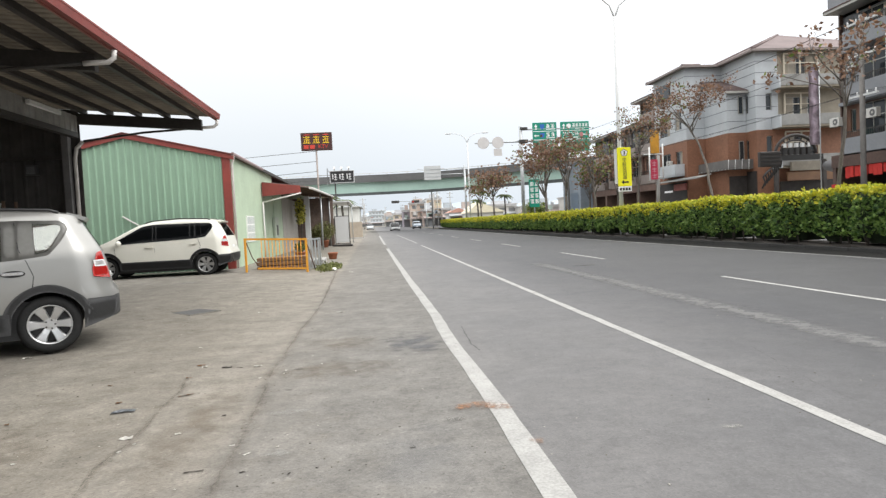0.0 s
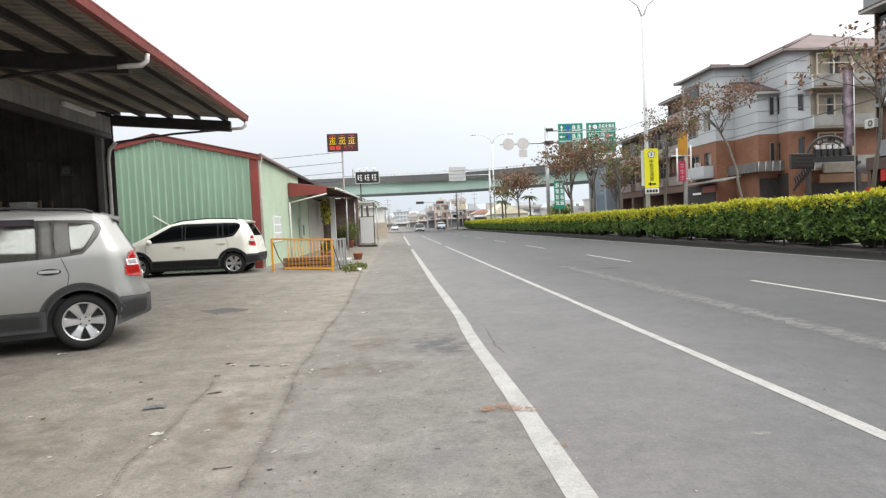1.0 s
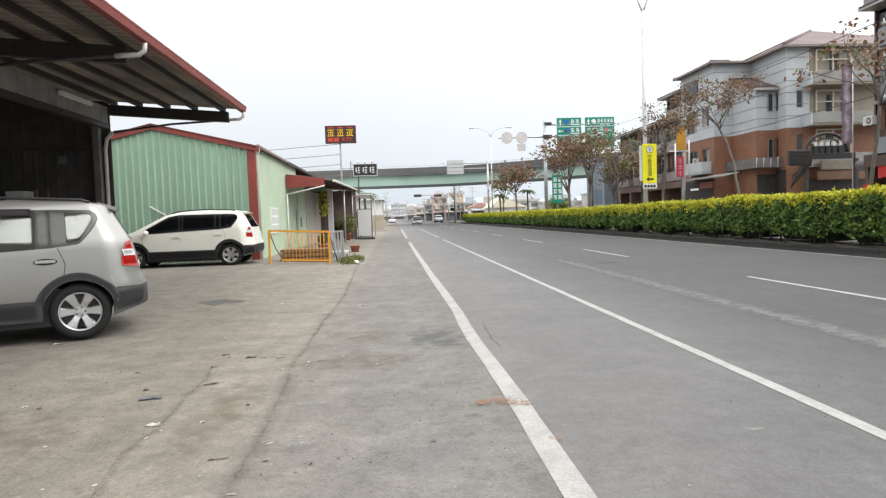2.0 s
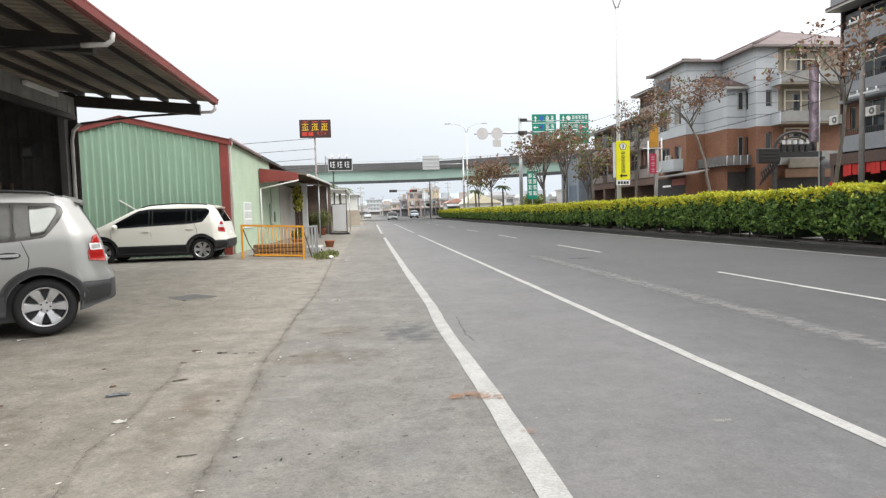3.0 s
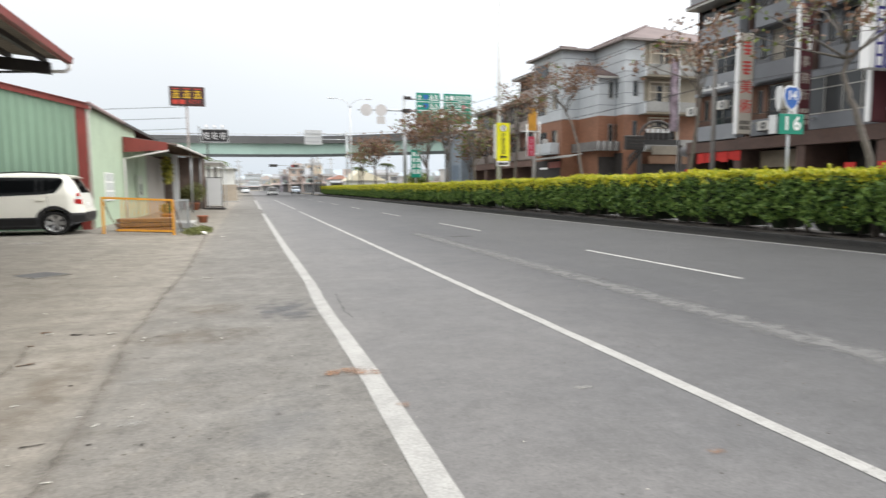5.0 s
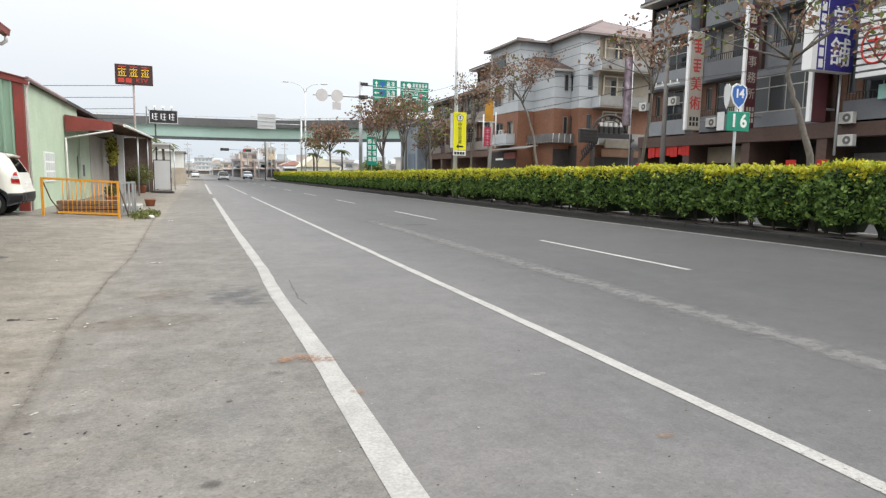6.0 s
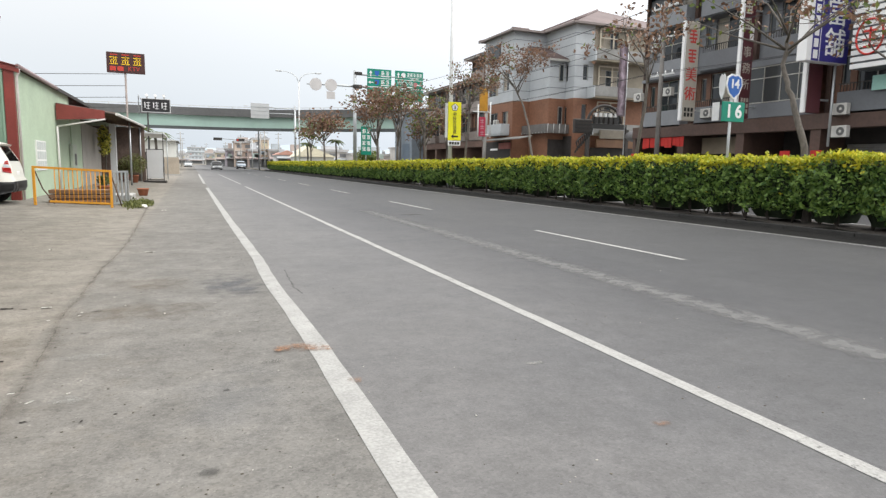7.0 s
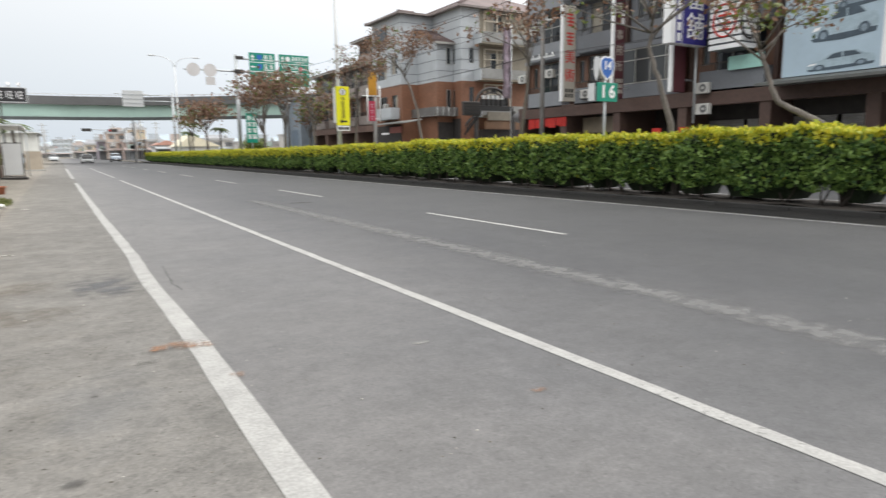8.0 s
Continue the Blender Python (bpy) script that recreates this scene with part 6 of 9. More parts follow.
def window_y(parent, x, y0, y1, z0, z1, cols=2, rows=1, curtain=0, clear=None):
    return window(parent, x, y0, y1, z0, z1, cols, rows, curtain, "x", clear)


def window_x(parent, y, x0, x1, z0, z1, cols=2, curtain=0):
    return window(parent, y, x0, x1, z0, z1, cols, 1, curtain, "y")


def shutter(parent, x, y0, y1, z0, z1):
    """A roller shutter: one sheet folded into slats."""
    bm = bmesh.new()
    n = int((z1 - z0) / 0.11)
    rows = []
    for i in range(n):
        for f, d in ((0.0, 0.03), (0.12, 0.0), (0.88, 0.0), (1.0, 0.03)):
            z = z0 + (z1 - z0) * (i + f) / n
            rows.append((bm.verts.new((x + d, y0, z)), bm.verts.new((x + d, y1, z))))
    for a, b in zip(rows, rows[1:]):
        bm.faces.new((a[0], b[0], b[1], a[1]))
    return part("roller_shutter", bm, SHUTTER, parent)


def townhouse(y0, y1, label, xf=29.0, storeys=4, low=BROWNTILE, high=GREYTILE, shop="dark", seed=1, railing=True, enclosed=False, first=None):
    """One narrow house of the row: open shop floor between pillars, balconies and windows above, tiled eave."""
    rnd = random.Random(seed)
    h = empty("townhouse", None, label, "house", "row of town houses")
    xb, xw = xf + 12, xf + 0.95
    mid = (y0 + y1) / 2
    fl = [0, 4.15, 7.35, 10.55, 12.9][:storeys + 1]
    top = fl[-1]
    for y in (y0, y1 - 0.28):
        part("pillar", box(xf + 0.1, xf + 0.7, y, y + 0.28, 0.0, 3.4), low, h)
    part("beam", box(xf + 0.02, xf + 0.8, y0, y1, 3.4, 4.15), low, h, "brown tiled beam over the shop")
    part("arcade_ceiling", box(xf + 0.8, xb, y0, y1, 3.9, 4.15), CONCRETE, h)
    part("side_wall", box(xf + 0.7, xb, y0, y0 + 0.12, 0, top), low, h)
    part("side_wall", box(xf + 0.7, xb, y1 - 0.12, y1, 0, top), low, h)
    part("rear_wall", box(xb - 0.2, xb, y0, y1, 0, top), GREYTILE, h)
    if shop == "shutter":
        m = mid
        shutter(h, xf + 2.2, y0 + 0.2, m - 0.1, 0.0, 2.7)
        shutter(h, xf + 2.2, m + 0.1, y1 - 0.2, 0.0, 2.7)
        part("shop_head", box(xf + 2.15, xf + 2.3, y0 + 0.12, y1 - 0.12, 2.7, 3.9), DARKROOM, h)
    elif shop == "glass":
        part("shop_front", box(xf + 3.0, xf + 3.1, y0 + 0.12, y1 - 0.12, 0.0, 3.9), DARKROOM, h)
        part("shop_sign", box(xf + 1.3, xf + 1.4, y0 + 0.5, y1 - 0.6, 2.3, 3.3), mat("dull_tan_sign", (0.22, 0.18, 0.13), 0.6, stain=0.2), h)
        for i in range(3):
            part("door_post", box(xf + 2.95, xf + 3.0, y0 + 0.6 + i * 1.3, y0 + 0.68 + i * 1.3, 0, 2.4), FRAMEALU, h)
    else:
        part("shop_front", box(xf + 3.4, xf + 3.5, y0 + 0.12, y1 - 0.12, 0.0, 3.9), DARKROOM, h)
    for k in range(1, storeys):
        z0, z1 = fl[k], fl[k + 1]
        m = (first or low) if k == 1 else high
        wa, wb = y0 + 0.45 + 0.25 * rnd.random(), y1 - 1.55 + 0.3 * rnd.random()
        zs, zt = z0 + 1.30, min(z0 + 3.0, z1 - 0.2)
        if k == 3:
            zs, zt = z0 + 1.05, z1 - 0.25
        part("wall", wall_y(xw, xw + 0.2, y0, y1, z0, z1, [(wa, wb, zs - 0.9, zt), (wb + 0.35, wb + 0.8, zs + 0.1, zt - 0.2)]), m, h, "brown tiled wall" if k == 1 else "grey tiled wall")
        window_y(h, xw + 0.09, wa, wb, zs - 0.9, zt, 3, 2, rnd.choice((0, 1, 2, 4, 5)))
        window_y(h, xw + 0.09, wb + 0.35, wb + 0.8, zs + 0.1, zt - 0.2, 1, 1, 0)
        # balcony with parapet and rail
        ba, bb = (y0 + 0.12, wb + 0.25)
        part("balcony_slab", box(xf + 0.12, xw, ba, bb, z0 - 0.16, z0 + 0.02), high, h)
        if enclosed and k == 1:
            # first floor balcony closed in with a wide aluminium window over a grey panel
            part("balcony_parapet", box(xf + 0.02, xf + 0.16, ba, y1 - 0.3, z0 + 0.02, z0 + 0.80, 0.01), high, h, "pale grey tiled parapet")
            window_y(h, xf + 0.05, ba, y1 - 0.3, z0 + 0.82, z0 + 2.75, 4, 2, 0, HAZEGLASS)
            part("window_head", box(xf + 0.02, xf + 0.16, ba, y1 - 0.3, z0 + 2.77, z1 - 0.12, 0.01), high, h)
            continue
        part("balcony_parapet", box(xf + 0.02, xf + 0.16, ba, bb, z0 - 0.1, z0 + (0.95 if railing else 1.2), 0.01), high, h, "pale grey tiled parapet")
        part("balcony_side", box(xf + 0.16, xw, ba, ba + 0.12, z0, z0 + 0.95), high, h)
        part("balcony_side", box(xf + 0.16, xw, bb - 0.12, bb, z0, z0 + 0.95), high, h)
        if railing:
            rb = bmesh.new()
            for i in range(int((bb - ba) / 0.16)):
                add_box(rb, xf + 0.07, xf + 0.10, ba + 0.1 + i * 0.16, ba + 0.13 + i * 0.16, z0 + 0.95, z0 + 1.3)
            add_box(rb, xf + 0.06, xf + 0.11, ba, bb, z0 + 1.3, z0 + 1.35)
            part("balcony_rail", rb, DARKSTEEL, h)
        part("floor_band", box(xf + 0.5, xw, bb, y1 - 0.12, z0 - 0.14, z0 + 0.06), m, h)
    part("ceiling_slab", box(xw, xb, y0, y1, top - 0.2, top), GREYTILE, h)
    part("eave", box(xf - 0.35, xf + 1.2, y0, y1, top - 0.02, top + 0.14), FRAMEALU, h)
    part("roof", prism([(xf - 0.4, top + 0.14), (xf + 5, top + 1.7), (xb, top + 0.2), (xb, top + 0.14)], y0, y1), ROOFTILE, h, "mauve tiled roof")
    rid = bmesh.new()
    n = int((y1 - y0) / 0.3)
    for i in range(n):
        y = y0 + 0.15 + i * (y1 - y0) / n
        add_tube(rid, [(xf - 0.42, y, top + 0.16), (xf + 4.95, y, top + 1.73)], 0.05, 5)
    part("roof_tile_rib", rid, ROOFTILE, h)
    return h


PALEROW = mat("pale_row_tile", (0.22, 0.231, 0.25), 0.55, grain=0.05, scale=8, stain=0.15, stain_scale=0.4)
ROWBRICK = mat("warm_brown_row_brick", (0.165, 0.085, 0.056), 0.7, grain=0.14, scale=6, stain=0.2, stain_scale=0.5)
HOUSE_LABELS = ("four-storey brown and grey tiled town house", "four-storey tiled town house with grey balconies")
shops = ["dark", "glass", "dark", "shutter", "shutter", "shutter", "dark"]
yy = 36.9
for i, s in enumerate(shops):
    townhouse(yy - 4.7 * (i + 1), yy - 4.7 * i, HOUSE_LABELS[i % 2], storeys=4, shop=s, seed=20 + i, enclosed=i == 2, first=ROWBRICK, high=PALEROW if i == 0 else GREYTILE)
for i in range(4):
    # Lower tile colour is lightened for the haze over these farther houses.
    townhouse(61.6 + 4.7 * i, 61.6 + 4.7 * (i + 1), "older brown town house with a tiled roof", storeys=4 if i == 0 else 3, low=mat("hazed_brown_tile", (0.16, 0.10, 0.08), 0.7, grain=0.12, scale=6, stain=0.25), first=mat("old_red_brick_wall", (0.30, 0.17, 0.125), 0.75, grain=0.12, scale=6, stain=0.25), high=mat("dull_brown_wall", (0.29, 0.25, 0.23), 0.7, grain=0.08, stain=0.2), shop="dark" if i % 2 else "shutter", seed=40 + i)

gb = empty("warehouse", None, "blue-grey sheet-metal building at the end of the row", "building")
part("wall", box(27.5, 40, 80.6, 88, 0, 8.2), mat("blue_grey_sheet", (0.22, 0.26, 0.30), 0.6, grain=0.05, stain=0.2), gb)
part("door", box(27.44, 27.5, 81.5, 84.5, 0, 4.2), mat("steel_door_blue", (0.13, 0.17, 0.22), 0.5), gb)
part("roof", box(27.2, 40.2, 80.4, 88.2, 8.2, 8.5), GREYSHEET, gb)


def build_corner_house():
    """The pale house at the lane: two stepped wings, brick below, banded pale tiles above, hipped tile roofs."""
    h = empty("corner_house", None, "four-storey pale tiled house with brick lower floors and mauve roof", "house")
    zb, ze = 7.62, 14.2
    # far wing: faces the road at x 29
    part("brick_wall", wall_y(29.0, 29.25, 55.0, 61.4, 0, zb, [(55.9, 57.2, 4.9, 6.7), (58.2, 60.2, 4.9, 6.7)]), BRICK, h)
    window_y(h, 29.12, 55.9, 57.2, 4.9, 6.7, 2, 1, 1)
    window_y(h, 29.12, 58.2, 60.2, 4.9, 6.7, 2, 1, 0)
    part("tile_wall", wall_y(29.0, 29.25, 55.0, 61.4, zb, ze, [(55.9, 57.2, 8.7, 10.4), (58.2, 60.4, 8.4, 10.4)]), WHITETILE, h)
    window_y(h, 29.12, 55.9, 57.2, 8.7, 10.4, 2, 1, 2)
    window_y(h, 29.12, 58.2, 60.4, 8.4, 10.4, 3, 1, 1)
    part("window_band", box(28.9, 29.0, 57.9, 60.7, 11.7, 13.4), WINGLASS, h)
    part("brick_wall", box(29.25, 32.5, 55.0, 55.25, 0, zb), BRICK, h)
    part("tile_wall", box(29.25, 32.5, 55.0, 55.25, zb, ze), WHITETILE, h)
    # near wing
    part("brick_wall", wall_y(32.5, 32.75, 49.9, 55.0, 0, zb, [(51.0, 51.45, 5.3, 6.9)]), BRICK, h)
    part("tile_wall", wall_y(32.5, 32.75, 49.9, 55.0, zb, ze, [(51.0, 51.45, 9.2, 10.7)]), WHITETILE, h)
    window_y(h, 32.62, 51.0, 51.45, 5.3, 6.9, 1)
    window_y(h, 32.62, 51.0, 51.45, 9.2, 10.7, 1)
    part("brick_wall", wall_x(49.9, 50.15, 32.75, 42, 0, zb, [(33.4, 33.95, 5.6, 7.1), (35.3, 37.9, 5.0, 7.0)]), BRICK, h)
    part("tile_wall", wall_x(49.9, 50.15, 32.75, 34.5, zb, ze, [(33.4, 33.95, 9.25, 10.65)]), WHITETILE, h)
    tan_wall = mat("tan_wall_tile", (0.27, 0.238, 0.185), 0.6, grain=0.06, stain=0.2)
    part("tan_wall", wall_x(49.9, 50.15, 34.5, 42, zb, ze, [(35.3, 37.9, 8.5, 10.3), (35.45, 37.1, 12.2, 13.65)]), tan_wall, h)
    window_x(h, 50.02, 33.4, 33.95, 5.6, 7.1, 1)
    window_x(h, 50.02, 33.4, 33.95, 9.25, 10.65, 1)
    window_x(h, 50.02, 35.3, 37.9, 5.0, 7.0, 4, 5)
    window_x(h, 50.02, 35.3, 37.9, 8.5, 10.3, 4, 5)
    window_x(h, 50.02, 35.45, 37.1, 12.2, 13.65, 2, 1)
    for z in (4.4, 7.75, 11.0):
        part("balcony", box(34.0, 41, 48.8, 49.9, z - 0.1, z + 0.06), tan_wall, h)
        part("balcony_parapet", box(34.0, 41, 48.75, 48.9, z + 0.06, z + 0.95, 0.01), mat("dull_parapet_tile", (0.26, 0.26, 0.25), 0.6, grain=0.06, stain=0.25), h)
        part("balcony_side", box(33.88, 34.0, 48.75, 49.9, z - 0.1, z + 0.95), WHITETILE, h)
    # dark joint bands round the pale tiles
    for i in range(6):
        z = zb + 0.95 * (i + 1)
        for a in ((28.985, 29.0, 55.0, 61.4), (32.485, 32.5, 49.9, 55.0)):
            part("joint_band", box(a[0], a[1], a[2], a[3], z, z + 0.045), GREYTILE, h)
        part("joint_band", box(29.0, 32.5, 54.985, 55.0, z, z + 0.045), GREYTILE, h)
        part("joint_band", box(32.5, 34.4, 49.885, 49.9, z, z + 0.045), GREYTILE, h)
    # stair bay in the inner corner, with its own little roof
    part("bay_brick", box(30.75, 32.48, 51.3, 54.98, 0, zb), BRICK, h)
    part("bay_tile", box(30.75, 32.48, 51.3, 54.98, zb, 11.1), WHITETILE, h)
    window_x(h, 51.23, 31.75, 32.2, 9.2, 10.7, 1)
    window_x(h, 51.23, 31.75, 32.2, 5.2, 6.9, 1)
    for i in range(3):
        part("joint_band", box(30.735, 32.48, 51.285, 51.3, zb + 0.95 * (i + 1), zb + 0.95 * (i + 1) + 0.045), GREYTILE, h)
        part("joint_band", box(30.735, 30.75, 51.3, 54.98, zb + 0.95 * (i + 1), zb + 0.95 * (i + 1) + 0.045), GREYTILE, h)
    # lean-to roof over the bay, falling towards the lane
    part("bay_roof", prism([(50.85, 11.12), (54.97, 12.75), (54.97, 12.62), (50.85, 11.0)], 30.35, 32.49, "x"), ROOFTILE, h)
    part("bay_gable", prism([(51.3, 11.1), (54.97, 11.1), (54.97, 12.6)], 30.76, 32.48, "x"), WHITETILE, h)
    part("bay_eave", box(30.3, 32.6, 50.78, 50.9, 10.92, 11.1), FRAMEALU, h)
    for i in range(8):
        x = 30.42 + i * 0.28
        part("roof_rib", tube([(x, 50.85, 11.16), (x, 54.95, 12.79)], 0.05, 5), ROOFTILE, h)
    # lower canopies, and flat near-black panels for the arcade's shade
    part("awning", prism([(29.0, 4.19), (27.6, 3.91), (27.6, 3.82), (29.0, 4.11)], 51.0, 58.7), GREYSHEET, h)
    skirt = bmesh.new()
    for c in ((30.0, 30.7, 50.45, 54.9, 4.45, 5.25), (30.7, 34.2, 50.45, 51.2, 4.45, 5.25)):
        add_box(skirt, *c)
    part("awning_skirt", skirt, mat("awning_grey", (0.13, 0.125, 0.12), 0.6, grain=0.1, stain=0.3), h, "grey awning with pale ribs over the shop")
    for i in range(9):
        part("awning_rib", tube([(29.98, 50.5 + i * 0.55, 4.42), (30.3, 50.5 + i * 0.55, 5.28)], 0.03, 5), LIGHTGREY, h)
    for i in range(7):
        part("awning_rib", tube([(30.2 + i * 0.62, 50.43, 4.42), (30.25 + i * 0.62, 50.43, 5.28)], 0.03, 5), LIGHTGREY, h)
    part("white_post", tube([(33.9, 49.3, 0), (33.9, 49.3, 3.9)], 0.05, 6), WHITE, h)
    # cream frames, signboard and shop under the lane-side balconies
    cream = mat("cream_window_frame", (0.56, 0.50, 0.40), 0.5, grain=0.03, stain=0.1)
    for z0_, z1_ in ((8.05, 10.5), (4.9, 7.3), (11.6, 13.8)):
        for x in (34.95, 36.4, 37.95):
            part("window_post", box(x, x + 0.12, 49.72, 49.79, z0_, z1_), cream, h)
        part("window_rail", box(34.95, 38.07, 49.70, 49.72, z1_, z1_ + 0.12), cream, h)
        part("window_rail", box(34.95, 38.07, 49.70, 49.72, (z0_ + z1_) / 2 + 0.35, (z0_ + z1_) / 2 + 0.43), cream, h)
    part("cream_board", box(34.6, 38.5, 48.5, 48.7, 4.0, 4.75), mat("cream_board_paint", (0.22, 0.195, 0.155), 0.6, grain=0.06, stain=0.25), h)
    part("tan_shop_sign", box(34.3, 38.6, 48.55, 48.7, 3.2, 3.9), mat("tan_orange_sign", (0.16, 0.085, 0.045), 0.6, grain=0.06, stain=0.25), h)
    part("lane_shop_front", box(34.2, 40.5, 49.4, 49.5, 0, 3.2), DARKROOM, h)
    part("notice_frame", box(33.0, 34.6, 48.4, 48.46, 1.0, 2.0), SIGNWHITE, h)
    part("notice_face", box(33.06, 34.54, 48.38, 48.4, 1.05, 1.94), DARKROOM, h)
    # balcony, sign and air shaft on the far wing
    part("balcony", box(28.1, 29.0, 55.6, 59.2, 4.35, 4.5), WHITETILE, h)
    part("balcony_parapet", box(28.05, 28.2, 55.55, 59.25, 4.5, 5.45, 0.01), WHITETILE, h)
    part("balcony_side", box(28.2, 29.0, 55.55, 55.7, 4.5, 5.45), WHITETILE, h)
    part("shop_sign", box(28.85, 28.95, 55.1, 57.5, 3.05, 3.65), mat("dull_red_sign", (0.36, 0.12, 0.10), 0.6, stain=0.3), h, "small red shop sign")
    part("sign_strip", box(27.885, 27.9, 55.8, 57.4, 2.88, 3.06), SIGNWHITE, h)
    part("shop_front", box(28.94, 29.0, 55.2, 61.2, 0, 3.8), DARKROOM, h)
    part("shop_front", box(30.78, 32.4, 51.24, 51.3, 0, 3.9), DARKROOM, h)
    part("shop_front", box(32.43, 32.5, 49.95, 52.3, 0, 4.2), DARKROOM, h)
    part("rear_wall", box(41.8, 42, 49.9, 61.4, 0, ze), WHITETILE, h)
    part("side_wall", box(29.25, 42, 61.2, 61.4, 0, ze), WHITETILE, h)

    def hip(x0, x1, y0, y1, z, rise, name):
        o = 0.55
        d = min(x1 - x0, y1 - y0) / 2
        bm = bmesh.new()
        lo = [bm.verts.new(v) for v in ((x0 - o, y0 - o, z), (x1 + o, y0 - o, z), (x1 + o, y1 + o, z), (x0 - o, y1 + o, z))]
        hi = [bm.verts.new(v) for v in ((x0 + d, y0 + d, z + rise), (x1 - d, y0 + d, z + rise), (x1 - d, y1 - d, z + rise), (x0 + d, y1 - d, z + rise))]
        for i in range(4):
            bm.faces.new((lo[i], lo[(i + 1) % 4], hi[(i + 1) % 4], hi[i]))
        bm.faces.new(lo[::-1])
        bmesh.ops.remove_doubles(bm, verts=bm.verts, dist=0.01)
        part(name, bm, ROOFTILE, h, "mauve tiled hipped roof")
        e = bmesh.new()
        for a, b, c, dd in ((x0 - o - 0.05, x1 + o + 0.05, y0 - o - 0.05, y0 - o + 0.05), (x0 - o - 0.05, x0 - o + 0.05, y0 - o, y1 + o)):
            add_box(e, a, b, c, dd, z - 0.16, z + 0.02)
        part("eave_gutter", e, mat("dull_brown_eave", (0.22, 0.185, 0.175), 0.6, grain=0.05, stain=0.2), h)
        part("soffit", box(x0 - o + 0.05, x1 + o, y0 - o + 0.05, y1 + o, z - 0.12, z - 0.02), mat("dim_soffit", (0.25, 0.22, 0.2), 0.7), h)
        for k in (0, 3):
            part("hip_ridge", tube([lo_c for lo_c in ((x0 - o, (y0 - o) if k == 0 else (y1 + o), z + 0.03), (x0 + d, (y0 + d) if k == 0 else (y1 - d), z + rise + 0.03))], 0.11, 6), ROOFTILE, h)
    hip(29.0, 36.5, 55.0, 61.4, ze, 0.9, "far_roof")
    hip(32.5, 46.3, 49.9, 63.7, ze + 0.03, 3.2, "near_roof")
    return h


build_corner_house()

# penthouse and dark eave at the lane end of the row
pent = empty("roof_storey", None, "grey roof storey with dark eaves on the corner town house", "house")
part("wall", wall_y(30.4, 30.6, 32.4, 36.8, 12.95, 15.9, [(33.2, 35.6, 13.9, 15.4)]), PALEROW, pent)
window_y(pent, 30.5, 33.2, 35.6, 13.9, 15.4, 3, 1, 1)
part("wall", box(30.6, 38, 36.6, 36.8, 12.95, 15.9), PALEROW, pent)
part("wall", box(30.6, 38, 32.4, 32.6, 12.95, 15.9), PALEROW, pent)
part("parapet", box(29.0, 29.15, 32.3, 36.9, 13.04, 14.0), PALEROW, pent)
part("eave", box(29.6, 38.5, 31.9, 37.4, 15.9, 16.1), DARKSTEEL, pent)
part("roof", prism([(29.6, 16.1), (34, 17.4), (38.5, 16.1)], 31.9, 37.4), ROOFTILE, pent)

# billboard house: dark ledge and a wide picture board
bb = empty("billboard", None, "large pale blue billboard with blurred dark shapes", "billboard")
part("panel", box(28.75, 28.95, 9.2, 17.2, 4.35, 8.6), mat("pale_blue_poster", (0.37, 0.47, 0.55), 0.5, grain=0.03, stain=0.1, stain_scale=0.6), bb)
part("edge_strip", box(28.70, 28.76, 12.6, 13.1, 4.4, 8.6), SIGNWHITE, bb)
INK = mat("dark_poster_print", (0.05, 0.075, 0.10), 0.5, grain=0.1, stain=0.3, stain_scale=2)
INK2 = mat("grey_poster_print", (0.20, 0.26, 0.31), 0.5, grain=0.1, stain=0.3, stain_scale=2)


def poster_car(y0, z0, w, hgt, tilt, body, win):
    """A blurred car printed flat on the board: body outline, window band, lamps and shade below."""
    def shape(pts, m, lift):
        bm = bmesh.new()
        bm.faces.new([bm.verts.new((28.748 - lift, y0 - w * u, z0 + hgt * v + tilt * u)) for u, v in pts])
        part("printed_shape", bm, m, bb)
    shape([(0.0, 0.12), (0.03, 0.42), (0.12, 0.52), (0.24, 0.60), (0.36, 0.92), (0.52, 1.0), (0.72, 0.94), (0.86, 0.64), (0.96, 0.55), (1.0, 0.35), (0.99, 0.12), (0.9, 0.04), (0.1, 0.04)], body, 0.0)
    shape([(0.29, 0.60), (0.39, 0.88), (0.52, 0.94), (0.53, 0.60)], win, 0.004)
    shape([(0.55, 0.60), (0.55, 0.94), (0.70, 0.89), (0.81, 0.62)], win, 0.004)
    shape([(0.02, 0.30), (0.05, 0.42), (0.16, 0.44), (0.13, 0.33)], SIGNWHITE, 0.004)
    shape([(0.0, 0.06), (0.3, 0.10), (0.99, 0.10), (0.97, -0.06), (0.5, -0.12), (0.06, -0.05)], win, 0.006)
    for c in (0.2, 0.8):
        shape([(c + 0.085 * math.cos(k * math.pi / 8), 0.12 + 0.2 * math.sin(k * math.pi / 8)) for k in range(16)], win, 0.008)
        shape([(c + 0.05 * math.cos(k * math.pi / 8), 0.12 + 0.12 * math.sin(k * math.pi / 8)) for k in range(16)], INK2, 0.010)


SILVERPRINT = mat("silver_poster_print", (0.33, 0.42, 0.48), 0.5, grain=0.08, stain=0.3, stain_scale=2)
poster_car(16.0, 5.75, 2.7, 1.25, 0.15, SILVERPRINT, INK)
poster_car(15.1, 6.95, 1.9, 0.75, 0.1, INK2, INK)
poster_car(16.1, 4.50, 2.8, 0.66, 0.10, SILVERPRINT, INK)
poster_car(12.3, 5.6, 2.4, 1.1, 0.12, INK2, INK)
